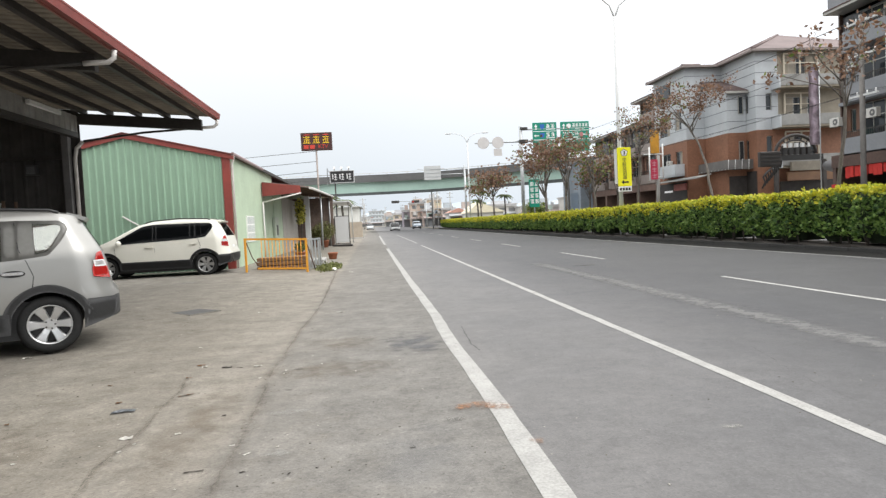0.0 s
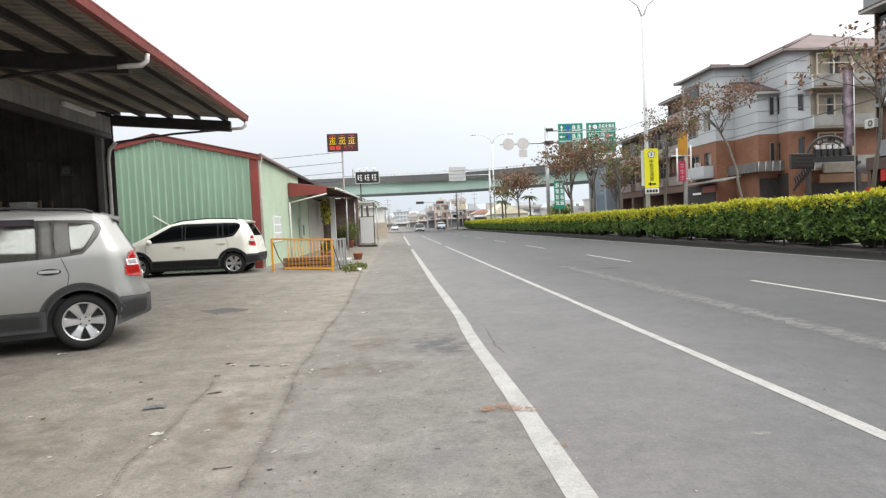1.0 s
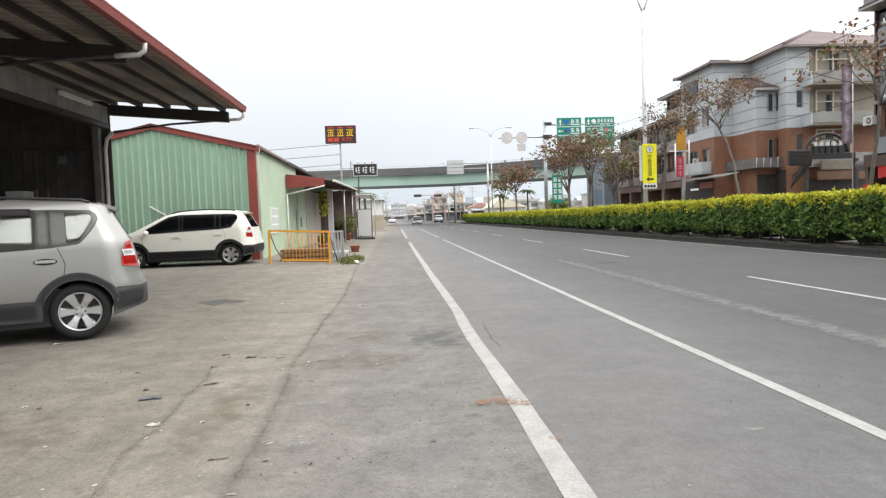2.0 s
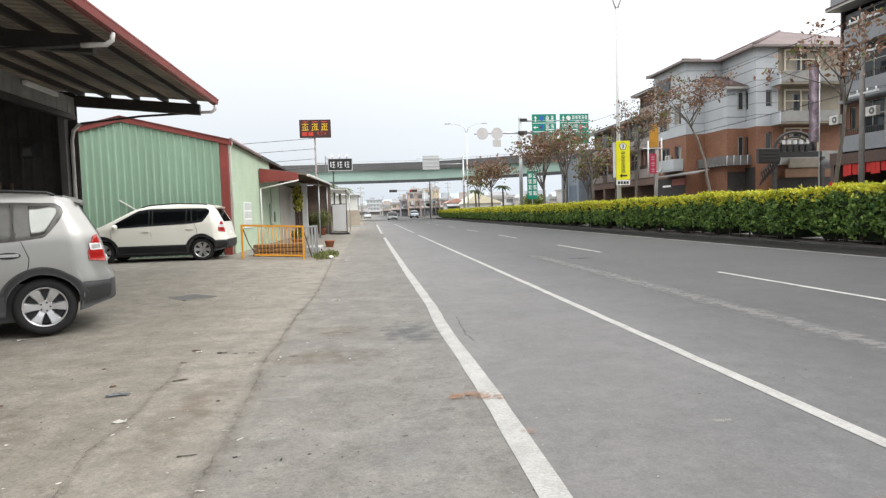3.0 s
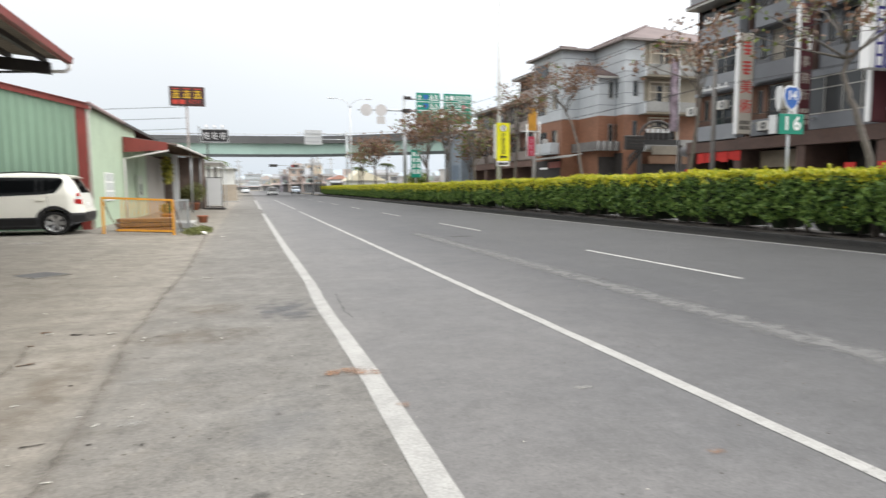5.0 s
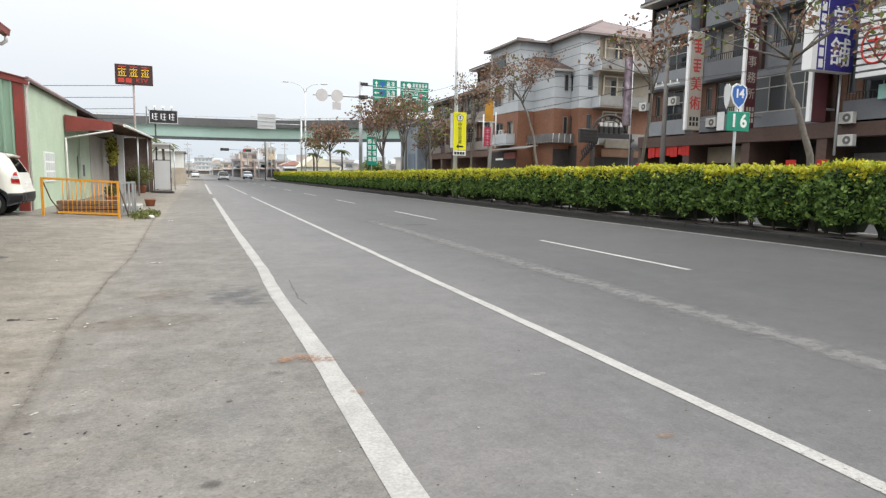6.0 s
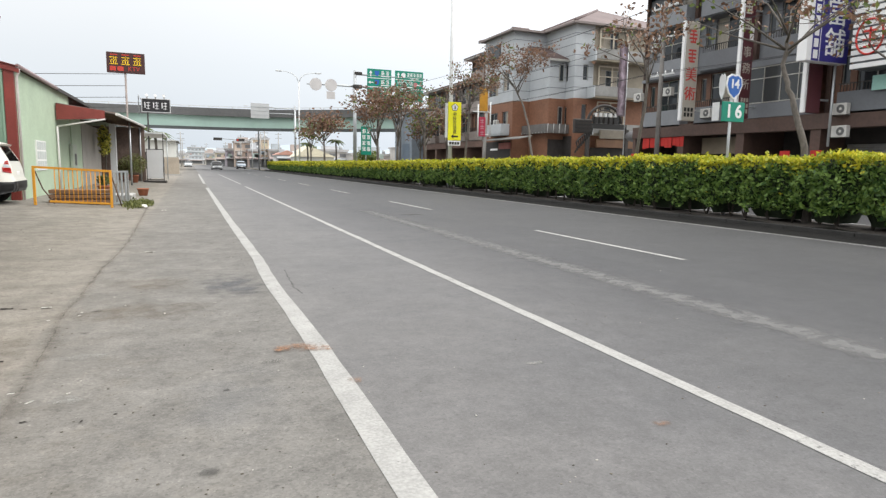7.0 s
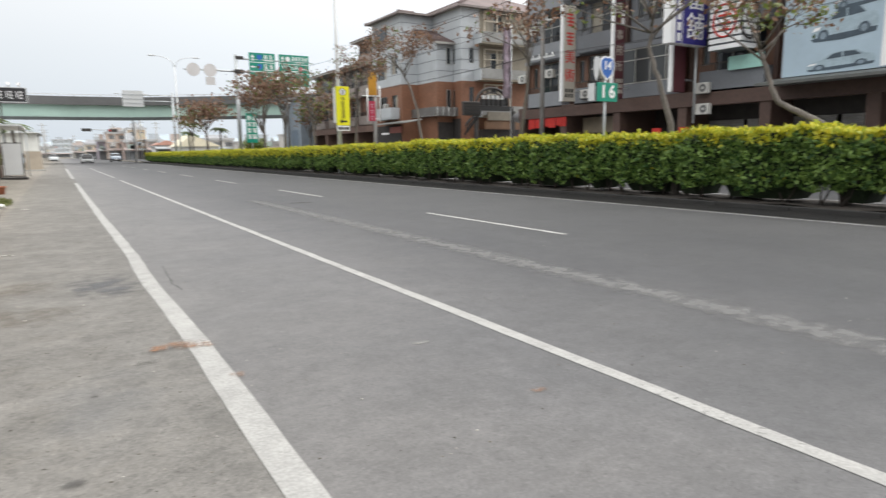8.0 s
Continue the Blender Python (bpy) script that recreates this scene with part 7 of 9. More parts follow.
part("ledge", prism([(28.9, 4.34), (27.2, 4.05), (27.2, 3.93), (28.9, 4.0)], 9.0, 17.5), mat("ledge_grey_sheet", (0.10, 0.105, 0.10), 0.6, stain=0.2), bb)
part("backing", box(28.95, 29.3, 9.2, 17.2, 4.3, 8.6), DARKSTEEL, bb)


def aircon(x, y, z, label="white wall-mounted air conditioner unit"):
    a = empty("air_conditioner", pose(x, y, z), label, "air conditioner", "air conditioners on the facades")
    part("case", box(-0.3, 0.0, -0.38, 0.38, 0, 0.54, 0.02), ACWHITE, a)
    fan = bmesh.new()
    add_tube(fan, [(-0.312, -0.1, 0.27), (-0.301, -0.1, 0.27)], 0.2, 18)
    part("fan_grille", fan, mat("fan_grille_grey", (0.12, 0.12, 0.12), 0.6), a)
    fan = bmesh.new()
    add_tube(fan, [(-0.32, -0.1, 0.27), (-0.305, -0.1, 0.27)], 0.07, 12)
    part("fan_hub", fan, ACWHITE, a)
    part("bracket", box(-0.28, 0.12, -0.35, -0.31, -0.05, 0.0), DARKSTEEL, a)
    part("bracket", box(-0.28, 0.12, 0.31, 0.35, -0.05, 0.0), DARKSTEEL, a)


for x, y, z in ((29.0, 36.2, 5.9), (29.0, 33.3, 6.0), (29.0, 21.4, 4.0), (29.05, 21.35, 2.95), (29.0, 29.9, 4.4), (29.0, 35.0, 9.0), (28.9, 58.0, 5.4)):
    aircon(x, y, z)


# ---- projecting shop signs ----
def blade_sign(y, x0, x1, z0, z1, face, label, tube_side=True, thick=0.18):
    s = empty("blade_sign", pose(0, y, 0), label, "shop sign", "signs on the facades")
    part("board", box(x0, x1, -thick / 2, thick / 2, z0, z1, 0.04), face, s)
    if tube_side:
        part("edge_trim", box(x0 - 0.15, x0 - 0.003, -thick / 2 - 0.02, thick / 2 + 0.02, z0, z1, 0.02), SIGNWHITE, s, "white edge strip")
    part("bracket", box(x1, 29.1, -0.04, 0.04, z1 - 0.8, z1 - 0.7), GALV, s)
    part("bracket", box(x1, 29.1, -0.04, 0.04, z0 + 0.6, z0 + 0.7), GALV, s)
    return s


def glyph(name, parent, cx, cz, w, h, material, y, seed):
    """An unreadable character as one block of joined plain bars."""
    rnd = random.Random(seed)
    cols, rows = 7, 7
    us = [cx - w * 0.46 + w * 0.92 * i / cols for i in range(cols + 1)]
    vs = [cz - h * 0.48 + h * 0.96 * j / rows for j in range(rows + 1)]
    stem, second = rnd.choice((2, 3, 4)), rnd.choice((0, 1, 5, 6))
    reach = [(rnd.choice((0, 0, 1)), rnd.choice((5, 6, 6))) for _ in range(rows)]
    cut = rnd.choice((2, 4))

    def solid(i, j):
        if j % 2 == 0:
            return reach[j][0] <= i <= reach[j][1]
        return i == stem or (i == second and j < cut)
    return part(name, plate(us, vs, solid, y - 0.006, y + 0.002, "y"), material, parent)


TANSIGN = mat("beige_sign_face", (0.50, 0.46, 0.40), 0.5, grain=0.03, stain=0.12)
MAROON = mat("maroon_sign_face", (0.10, 0.028, 0.035), 0.5, grain=0.03, stain=0.12)
NAVY = mat("navy_sign_face", (0.035, 0.03, 0.20), 0.45, grain=0.03, stain=0.08)
RED2 = mat("red_sign_character", (0.58, 0.06, 0.05), 0.5)
s1 = blade_sign(30.4, 27.35, 28.35, 4.2, 9.95, TANSIGN, "tall beige blade sign with red characters")
for i in range(2):
    for dx in (-0.014, 0.014):
        text("character", s1, "美術"[i], 0.86, RED2, pose(27.85 + dx, -0.097 - 0.1 * abs(dx + 0.014), 9.1 - (i + 2) * 1.12))
for i in range(2):
    glyph("character", s1, 27.85, 9.1 - i * 1.12, 0.62, 0.78, RED2, -0.095, 60 + i)
bars("small_print", s1, SIGNBLACK, pose(0, -0.095, 0), [(27.5 + 0.25 * (i % 3), 4.45 + 0.3 * (i // 3), 27.66 + 0.25 * (i % 3), 4.68 + 0.3 * (i // 3)) for i in range(6)])
s2 = blade_sign(26.6, 27.75, 28.55, 4.1, 10.6, MAROON, "tall maroon blade sign with pale characters and white edge")
text("characters", s2, "事", 0.62, TANSIGN, pose(28.12, -0.097, 7.6))
text("characters", s2, "務", 0.62, TANSIGN, pose(28.12, -0.097, 6.75))
text("characters", s2, "所", 0.62, TANSIGN, pose(28.12, -0.097, 5.9))
for i, zc in enumerate((9.9, 9.1)):
    glyph("character", s2, 28.0, zc, 0.5, 0.6, TANSIGN, -0.095, 80 + i)
bars("white_block", s2, SIGNWHITE, pose(0, -0.095, 0), [(28.2, 8.25, 28.48, 8.6), (28.2, 8.68, 28.48, 9.0)])
bars("small_print", s2, TANSIGN, pose(0, -0.095, 0), [(27.9 + 0.2 * (i % 3), 4.4 + 0.3 * (i // 3), 28.03 + 0.2 * (i % 3), 4.62 + 0.3 * (i // 3)) for i in range(9)])
s3 = blade_sign(22.3, 27.5, 28.5, 4.1, 9.7, MAROON, "tall plain maroon blade sign with a white edge")
s4 = empty("box_sign", pose(-0.55, 21.5, 0), "navy and white pawnshop box sign", "shop sign", "signs on the facades")
part("board", box(26.6, 29.3, -0.25, 0.25, 6.3, 9.8, 0.02), SIGNWHITE, s4)
part("navy_face", box(26.93, 27.40, -0.262, -0.25, 6.32, 9.78), NAVY, s4)
part("navy_face", box(27.46, 29.28, -0.262, -0.25, 6.32, 9.78), NAVY, s4)
bars("number_bar", s4, SIGNWHITE, pose(0, -0.263, 0), [(27.02, 6.42 + 0.5 * i, 27.30, 6.80 + 0.5 * i) for i in range(6)])
for dx in (-0.02, 0.02):
    text("characters", s4, "當", 1.35, SIGNWHITE, pose(28.37 + dx, -0.264 - 0.1 * abs(dx + 0.02), 8.5))
    text("characters", s4, "舖", 1.35, SIGNWHITE, pose(28.37 + dx, -0.264 - 0.1 * abs(dx + 0.02), 7.1))
part("post", tube([(28.95, 0.05, 2.5), (28.95, 0.05, 6.3)], 0.06, 8), GALV, s4)
s5 = empty("striped_sign", pose(-0.4, 20.4, 0), "white louvred sign with a round red emblem", "shop sign", "signs on the facades")
for i in range(10):
    part("slat", box(28.2, 29.6, -1.7, 0.0, 5.9 + 0.3 * i, 6.1 + 0.3 * i), SIGNWHITE, s5)
part("backing", box(28.3, 29.5, -1.6, -0.1, 5.88, 8.9), GREYTILE, s5)
rg = bmesh.new()
add_tube(rg, [(28.75 + 0.72 * math.cos(a), -1.76, 7.2 + 0.9 * math.sin(a)) for a in (2 * math.pi * k / 28 for k in range(29))], 0.05, 6)
part("ring", rg, DARKSTEEL, s5)
rg = bmesh.new()
add_tube(rg, [(28.18, -0.8 + 0.6 * math.cos(a), 7.2 + 0.75 * math.sin(a)) for a in (2 * math.pi * k / 28 for k in range(29))], 0.045, 6)
part("ring", rg, SIGNRED, s5)
mres = bmesh.new()
for y0_, z0_, y1_, z1_ in ((-1.15, 7.4, -0.45, 7.5), (-1.1, 7.05, -0.5, 7.13), (-1.05, 6.75, -0.55, 6.83), (-0.86, 6.7, -0.78, 7.6)):
    add_box(mres, 28.17, 28.2, y0_, y1_, z0_, z1_)
part("emblem_bar", mres, SIGNRED, s5)
teal = empty("teal_shop_sign", pose(28.9, 19.2, 5.0), "small pale teal shop sign on the balcony", "shop sign", "signs on the facades")
part("panel", box(-0.08, 0.0, -1.0, 0.8, 0.0, 0.65), mat("pale_teal_sign", (0.35, 0.62, 0.55), 0.5), teal)
bannerp = empty("cloth_banner", pose(33.9, 44.8, 0), "long faded mauve cloth banner hanging at the lane", "banner")
bm = bmesh.new()
prev = None
for i in range(25):
    z = 5.7 + 5.9 * i / 24
    o = 0.08 * math.sin(i * 0.9)
    row = (bm.verts.new((-0.4 + o * 0.4, o, z)), bm.verts.new((0.0, o * 1.6, z)), bm.verts.new((0.42 + o * 0.3, o * 0.5, z)))
    if prev:
        for k in range(2):
            bm.faces.new((prev[k], prev[k + 1], row[k + 1], row[k])).smooth = True
    prev = row
bmesh.ops.solidify(bm, geom=bm.faces[:], thickness=0.01)
part("cloth", bm, mat("faded_mauve_cloth", (0.56, 0.48, 0.55), 0.85, grain=0.12, scale=6, stain=0.3, stain_scale=2), bannerp)
part("pole", tube([(0.46, 0, 0), (0.46, 0, 11.9)], 0.04, 6), GALV, bannerp)
redb = empty("red_banner", pose(29.06, 33.8, 0), "red cloth banner hung under the shop beam", "banner")
rnd = random.Random(61)
for i in range(11):
    part("cloth", box(0.0 + 0.02 * (i % 3), 0.03 + 0.02 * (i % 3), -1.9 + i * 0.36, -1.58 + i * 0.36, 2.62 + rnd.uniform(0, 0.28), 3.38, 0.004), REDCLOTH, redb)
for y in (36.6, 22.6, 24.4):
    r2 = empty("red_banner", pose(29.0, y, 0), "small red cloth hanging by a shop pillar", "banner")
    part("cloth", box(0.0, 0.03, -0.3, 0.3, 1.2, 2.35), REDCLOTH, r2)
# ornate dark gate sign over the lane
gate = empty("lane_arch", pose(0, 47.0, 0), "dark ornate arched sign over the side lane", "arch")
bm = bmesh.new()
add_tube(bm, [(33.9 + 1.75 * math.cos(a), 0, 5.25 + 1.5 * math.sin(a)) for a in (math.pi * k / 16 for k in range(17))], 0.13, 6)
add_tube(bm, [(33.9 + 1.35 * math.cos(a), 0, 5.25 + 1.1 * math.sin(a)) for a in (math.pi * k / 16 for k in range(17))], 0.07, 6)
part("arch_rim", bm, DARKSTEEL, gate)
for i in range(9):
    a = math.pi * (i + 0.5) / 9
    part("spoke", tube([(33.9 + 1.35 * math.cos(a), 0, 5.25 + 1.1 * math.sin(a)), (33.9 + 1.75 * math.cos(a), 0, 5.25 + 1.5 * math.sin(a))], 0.05, 5), DARKSTEEL, gate)
for i in range(5):
    part("block", box(32.75 + i * 0.52, 33.08 + i * 0.52, -0.14, 0.14, 5.2, 5.75), SIGNBLACK, gate)
    part("block", box(32.8 + i * 0.52, 33.03 + i * 0.52, -0.12, 0.12, 5.78, 6.1), LIGHTGREY, gate)
part("board", box(32.0, 36.2, -0.12, 0.12, 4.75, 5.18), SIGNBLACK, gate)
part("board", box(30.75, 32.5, -0.2, 0.2, 4.3, 5.5, 0.05), DARKSTEEL, gate)
for i in range(4):
    part("board_rib", box(30.7, 32.55, -0.24, -0.2, 4.42 + i * 0.28, 4.5 + i * 0.28), SIGNBLACK, gate)
for x in (32.2, 36.3):
    part("post", box(x - 0.14, x + 0.14, -0.14, 0.14, 0, 4.75), DARKSTEEL, gate)
for i in range(9):
    q = i * 0.2
    part("scroll", tube([(30.9 + q, -0.1, 2.6 + 0.2 * i), (31.15 + q * 0.9, -0.12, 3.1 + 0.2 * i), (31.0 + q * 0.95, -0.1, 3.5 + 0.18 * i), (31.3 + q * 0.8, -0.1, 3.9 + 0.12 * i)], 0.07, 5), SIGNBLACK, gate)
tank = empty("water_tank", pose(35.9, 45.2, 3.6), "dull grey rounded canopy end beside the lane", "canopy")
bm = bmesh.new()
bmesh.ops.create_uvsphere(bm, u_segments=16, v_segments=10, radius=1, matrix=Matrix.Translation((0, 0, 0.5)) @ Matrix.Diagonal((1.0, 0.7, 0.5, 1)))
for f in bm.faces:
    f.smooth = True
part("shell", bm, mat("dull_grey_shell", (0.16, 0.16, 0.165), 0.6, grain=0.08, stain=0.3), tank)
part("post", tube([(0.5, 0, -3.6), (0.5, 0, 0.2)], 0.06, 6), DARKSTEEL, tank)
sheet("far_pavement", [26, 28, 45], [-12, 0, 30, 60, 100], lambda x, y: 0.06, CONCRETE, "grey concrete pavement before the houses", "pavement")


# ---- street lamps, road signs ----
def lamp_post(x, y, h, label):
    p = empty("street_lamp", pose(x, y, 0.1 if y < 93 else -0.02), label, "street lamp", "twin-armed street lamps")
    part("base", tube([(0, 0, 0), (0, 0, 0.5)], 0.13, 10), GALV, p)
    part("pole", tube([(0, 0, 0.4), (0, 0, h)], [0.115, 0.078], 10), LIGHTGREY, p)
    for s in (-1, 1):
        arm = [(0, 0, h - 0.1), (s * 0.25, 0, h + 0.55), (s * 0.75, 0, h + 0.95), (s * 1.5, 0, h + 1.15), (s * 2.1, 0, h + 1.2)]
        part("arm", tube(arm, [0.05, 0.045, 0.04, 0.035, 0.03], 8), LIGHTGREY, p)
        hd = bmesh.new()
        add_box(hd, min(s * 2.05, s * 2.85), max(s * 2.05, s * 2.85), -0.13, 0.13, h + 1.14, h + 1.26, 0.03)
        head = part("lamp_head", hd, LIGHTGREY, p)
        part("lens", box(min(s * 2.2, s * 2.75), max(s * 2.2, s * 2.75), -0.09, 0.09, h + 1.12, h + 1.14), SIGNWHITE, head)
    return p


lamp_post(13.0, 31.7, 11.3, "tall pale twin-armed street lamp standing in the hedge")
lamp_post(13.0, 82.5, 11.4, "tall pale twin-armed street lamp in the median")
lamp_post(13.0, 134.0, 11.4, "distant twin-armed street lamp in the median")

ys = empty("direction_sign", pose(13.12, 31.45, 0), "tall yellow interchange sign on the lamp post", "road sign")
brd = part("board", box(-0.37, 0.37, -0.05, 0.0, 2.62, 4.62, 0.01), YELLOW, ys, "yellow board with black characters")
part("plate", box(-0.36, 0.36, -0.05, 0.0, 2.34, 2.60, 0.01), SIGNWHITE, ys, "small white plate with dark print")
part("back_board", box(-0.52, -0.38, -0.02, 0.02, 2.75, 4.55), LIGHTGREY, ys)
bars("small_print", ys, SIGNBLACK, pose(0, -0.052, 0), [(-0.3 + 0.155 * i, 2.40, -0.18 + 0.155 * i, 2.54) for i in range(4)])
badge = [(math.cos(a), math.sin(a)) for a in (math.pi / 2 + 2 * math.pi * k / 5 for k in range(5))]
part("badge_edge", prism([(0.21 * c, 4.34 + 0.21 * d) for c, d in badge], -0.055, -0.0505), SIGNBLACK, brd)
part("badge", prism([(0.18 * c, 4.34 + 0.18 * d) for c, d in badge], -0.059, -0.0555), SIGNWHITE, brd)
text("number", brd, "3", 0.25, SIGNBLACK, pose(0, -0.063, 4.33), 0.006)
INK = mat("weathered_sign_ink", (0.075, 0.07, 0.03), 0.6)
for i, ch in enumerate("中投交流道"):
    text("character", brd, ch, 0.235, INK, pose(0, -0.058, 3.97 - 0.225 * i))
ar = prism([(-0.2, 2.83), (-0.06, 2.95), (-0.06, 2.87), (0.2, 2.87), (0.2, 2.79), (-0.06, 2.79), (-0.06, 2.71)], -0.062, -0.052)
part("arrow", ar, SIGNBLACK, brd)
part("clamp", box(-0.2, -0.02, 0.0, 0.18, 3.0, 3.08), GALV, ys)
part("clamp", box(-0.2, -0.02, 0.0, 0.18, 4.2, 4.28), GALV, ys)

km = empty("route_marker", pose(13.0, 12.65, 0.1), "blue route shield over a green kilometre plate on a post", "road sign")
part("post", tube([(0, 0, 0), (0, 0, 3.6)], 0.038, 10), GALV, km)
part("kilometre_plate", box(-0.36, 0.40, -0.075, -0.045, 2.40, 2.90, 0.008), SIGNGREEN, km, "green plate with white figures")
text("figure", km, "1", 0.46, SIGNWHITE, pose(-0.13, -0.078, 2.65), 0.012)
text("figure", km, "6", 0.46, SIGNWHITE, pose(0.19, -0.078, 2.65), 0.012)
part("side_plate", box(-0.42, -0.40, -0.02, 0.2, 2.42, 2.88), LIGHTGREY, km)
shield = [(-0.24, 3.52), (-0.10, 3.60), (0.0, 3.57), (0.10, 3.60), (0.24, 3.52), (0.27, 3.32), (0.18, 3.1), (0.0, 2.96), (-0.18, 3.1), (-0.27, 3.32)]
sh = part("shield", prism(shield, -0.07, -0.045), SIGNWHITE, km, "white-edged blue route shield")
part("shield_face", prism([(x * 0.86, 3.3 + (z - 3.3) * 0.86) for x, z in shield], -0.076, -0.068), SIGNBLUE, sh)
text("route_number", sh, "14", 0.30, SIGNWHITE, pose(0, -0.08, 3.34), 0.01)
part("side_shield", prism([(y * 0.4 + 0.08, z) for y, z in shield], -0.26, -0.24, "x"), LIGHTGREY, km)


def arrow_up(parent, x, z, s, m):
    part("arrow", prism([(x - 0.05 * s, z - 0.3 * s), (x + 0.05 * s, z - 0.3 * s), (x + 0.05 * s, z + 0.02 * s), (x + 0.16 * s, z + 0.02 * s), (x, z + 0.3 * s), (x - 0.16 * s, z + 0.02 * s), (x - 0.05 * s, z + 0.02 * s)], -0.075, -0.062), m, parent)


def arrow_side(parent, x, z, s, d, m):
    part("arrow", prism([(x + d * -0.3 * s, z - 0.05 * s), (x + d * 0.02 * s, z - 0.05 * s), (x + d * 0.02 * s, z - 0.16 * s), (x + d * 0.3 * s, z), (x + d * 0.02 * s, z + 0.16 * s), (x + d * 0.02 * s, z + 0.05 * s), (x + d * -0.3 * s, z + 0.05 * s)], -0.075, -0.062), m, parent)


gs = empty("sign_gantry", pose(0, 53.0, 0), "steel mast with green overhead direction signs", "road sign")
part("mast", tube([(13.0, 0, 0.1), (13.0, 0, 9.05)], [0.17, 0.13], 12), GALV, gs)
part("arm", tube([(13.0, 0, 7.75), (11.5, 0, 7.75), (9.0, 0, 7.72)], [0.08, 0.07, 0.05], 8), GALV, gs)
part("arm", tube([(13.0, 0, 8.75), (19.2, 0, 8.75)], 0.07, 8), GALV, gs)
part("arm", tube([(13.0, 0, 7.75), (19.2, 0, 7.75)], 0.07, 8), GALV, gs)
part("brace", tube([(13.0, 0, 7.4), (13.6, 0, 7.75)], 0.06, 8), GALV, gs)
part("bracket_box", box(12.85, 13.6, -0.18, 0.18, 7.6, 7.9, 0.03), DARKSTEEL, gs)
part("bracket_box", box(12.95, 13.6, -0.15, 0.15, 8.7, 8.95, 0.03), DARKSTEEL, gs)
for x in (9.72, 10.98):
    rb = bmesh.new()
    add_tube(rb, [(x, -0.1, 7.72), (x, -0.06, 7.72)], 0.5, 28)
    part("round_sign_back", rb, mat("sign_back_grey", (0.60, 0.58, 0.57), 0.6, 0.1, grain=0.04, stain=0.1), gs, "grey back of a round sign")
part("square_sign_back", box(10.6, 11.3, -0.1, -0.07, 6.6, 7.2), mat("sign_back_grey", (0.60, 0.58, 0.57)), gs)
part("hanger", box(10.95, 11.0, -0.06, -0.02, 6.6, 7.7), DARKSTEEL, gs)
for x0, x1, kind in ((14.05, 16.17, 0), (16.5, 19.05, 1)):
    b = part("sign_board", box(x0, x1, -0.06, 0.0, 6.75, 9.3, 0.01), SIGNGREEN, gs, "green direction board with white print")
    w = x1 - x0
    bars("divider", b, SIGNWHITE, pose(0, -0.061, 0), [(x0 + 0.03, 8.52, x1 - 0.03, 8.57), (x0 + 0.03, 7.80, x1 - 0.03, 7.85)])
    arrow_up(b, x0 + 0.3, 8.92, 0.85, SIGNWHITE)
    if kind == 0:
        arrow_side(b, x0 + 0.3, 8.18, 0.75, -1, SIGNWHITE)
        for z in (8.92, 8.18):
            part("route_shield", prism([(x0 + 0.65 + a, z + c) for a, c in ((0, 0.22), (0.4, 0.22), (0.38, -0.05), (0.2, -0.24), (0.02, -0.05))], -0.07, -0.061), SIGNBLUE, b)
        for z in (8.92, 8.18, 7.45):
            glyph("place_name", b, x0 + 1.35, z + 0.07, 0.32, 0.34, SIGNWHITE, -0.061, int(z * 10))
            glyph("place_name", b, x0 + 1.78, z + 0.07, 0.32, 0.34, SIGNWHITE, -0.061, int(z * 10) + 3)
            bars("small_print", b, SIGNWHITE, pose(0, -0.061, 0), [(x0 + 1.2, z - 0.24, x0 + 1.95, z - 0.17)])
    else:
        text("characters", b, "快速公路", 0.36, SIGNWHITE, pose(x0 + 0.9, -0.066, 8.25))
        bars("small_print", b, SIGNWHITE, pose(0, -0.061, 0), [(x0 + 0.2, 7.92, x0 + 1.55, 8.0)])
        text("characters", b, "FREEWAY", 0.2, SIGNWHITE, pose(x0 + 1.75, -0.066, 8.68))
        for i in range(5):
            glyph("place_name", b, x0 + 1.2 + 0.28 * i, 9.0, 0.24, 0.3, SIGNWHITE, -0.061, 90 + i)
        arrow_side(b, x1 - 0.35, 8.18, 0.75, 1, SIGNWHITE)
        arrow_up(b, x0 + 1.9, 7.45, 0.7, SIGNWHITE)
        for z, xx in ((8.95, 0.75), (8.2, 1.85)):
            dm = bmesh.new()
            add_tube(dm, [(x0 + xx, -0.07, z), (x0 + xx, -0.061, z)], 0.2, 16)
            part("route_badge", dm, SIGNWHITE if z > 8.5 else mat("faded_red_badge", (0.42, 0.16, 0.16), 0.6), b)
        glyph("place_name", b, x0 + 0.5, 7.45, 0.4, 0.4, SIGNWHITE, -0.061, 70)
        glyph("place_name", b, x0 + 1.05, 7.45, 0.4, 0.4, SIGNWHITE, -0.061, 71)
ts = empty("side_sign", pose(14.05, 53.3, 0), "tall narrow green road sign in the median", "road sign")
part("post", tube([(0, 0.06, 0.1), (0, 0.06, 4.4)], 0.05, 8), GALV, ts)
tb = part("board", box(-0.45, 0.45, -0.03, 0.0, 2.1, 4.5, 0.01), SIGNGREEN, ts)
for i in range(4):
    glyph("character", tb, -0.2, 4.1 - 0.5 * i, 0.34, 0.36, SIGNWHITE, -0.031, 100 + i)
    glyph("character", tb, 0.22, 4.1 - 0.5 * i, 0.34, 0.36, SIGNWHITE, -0.031, 110 + i)
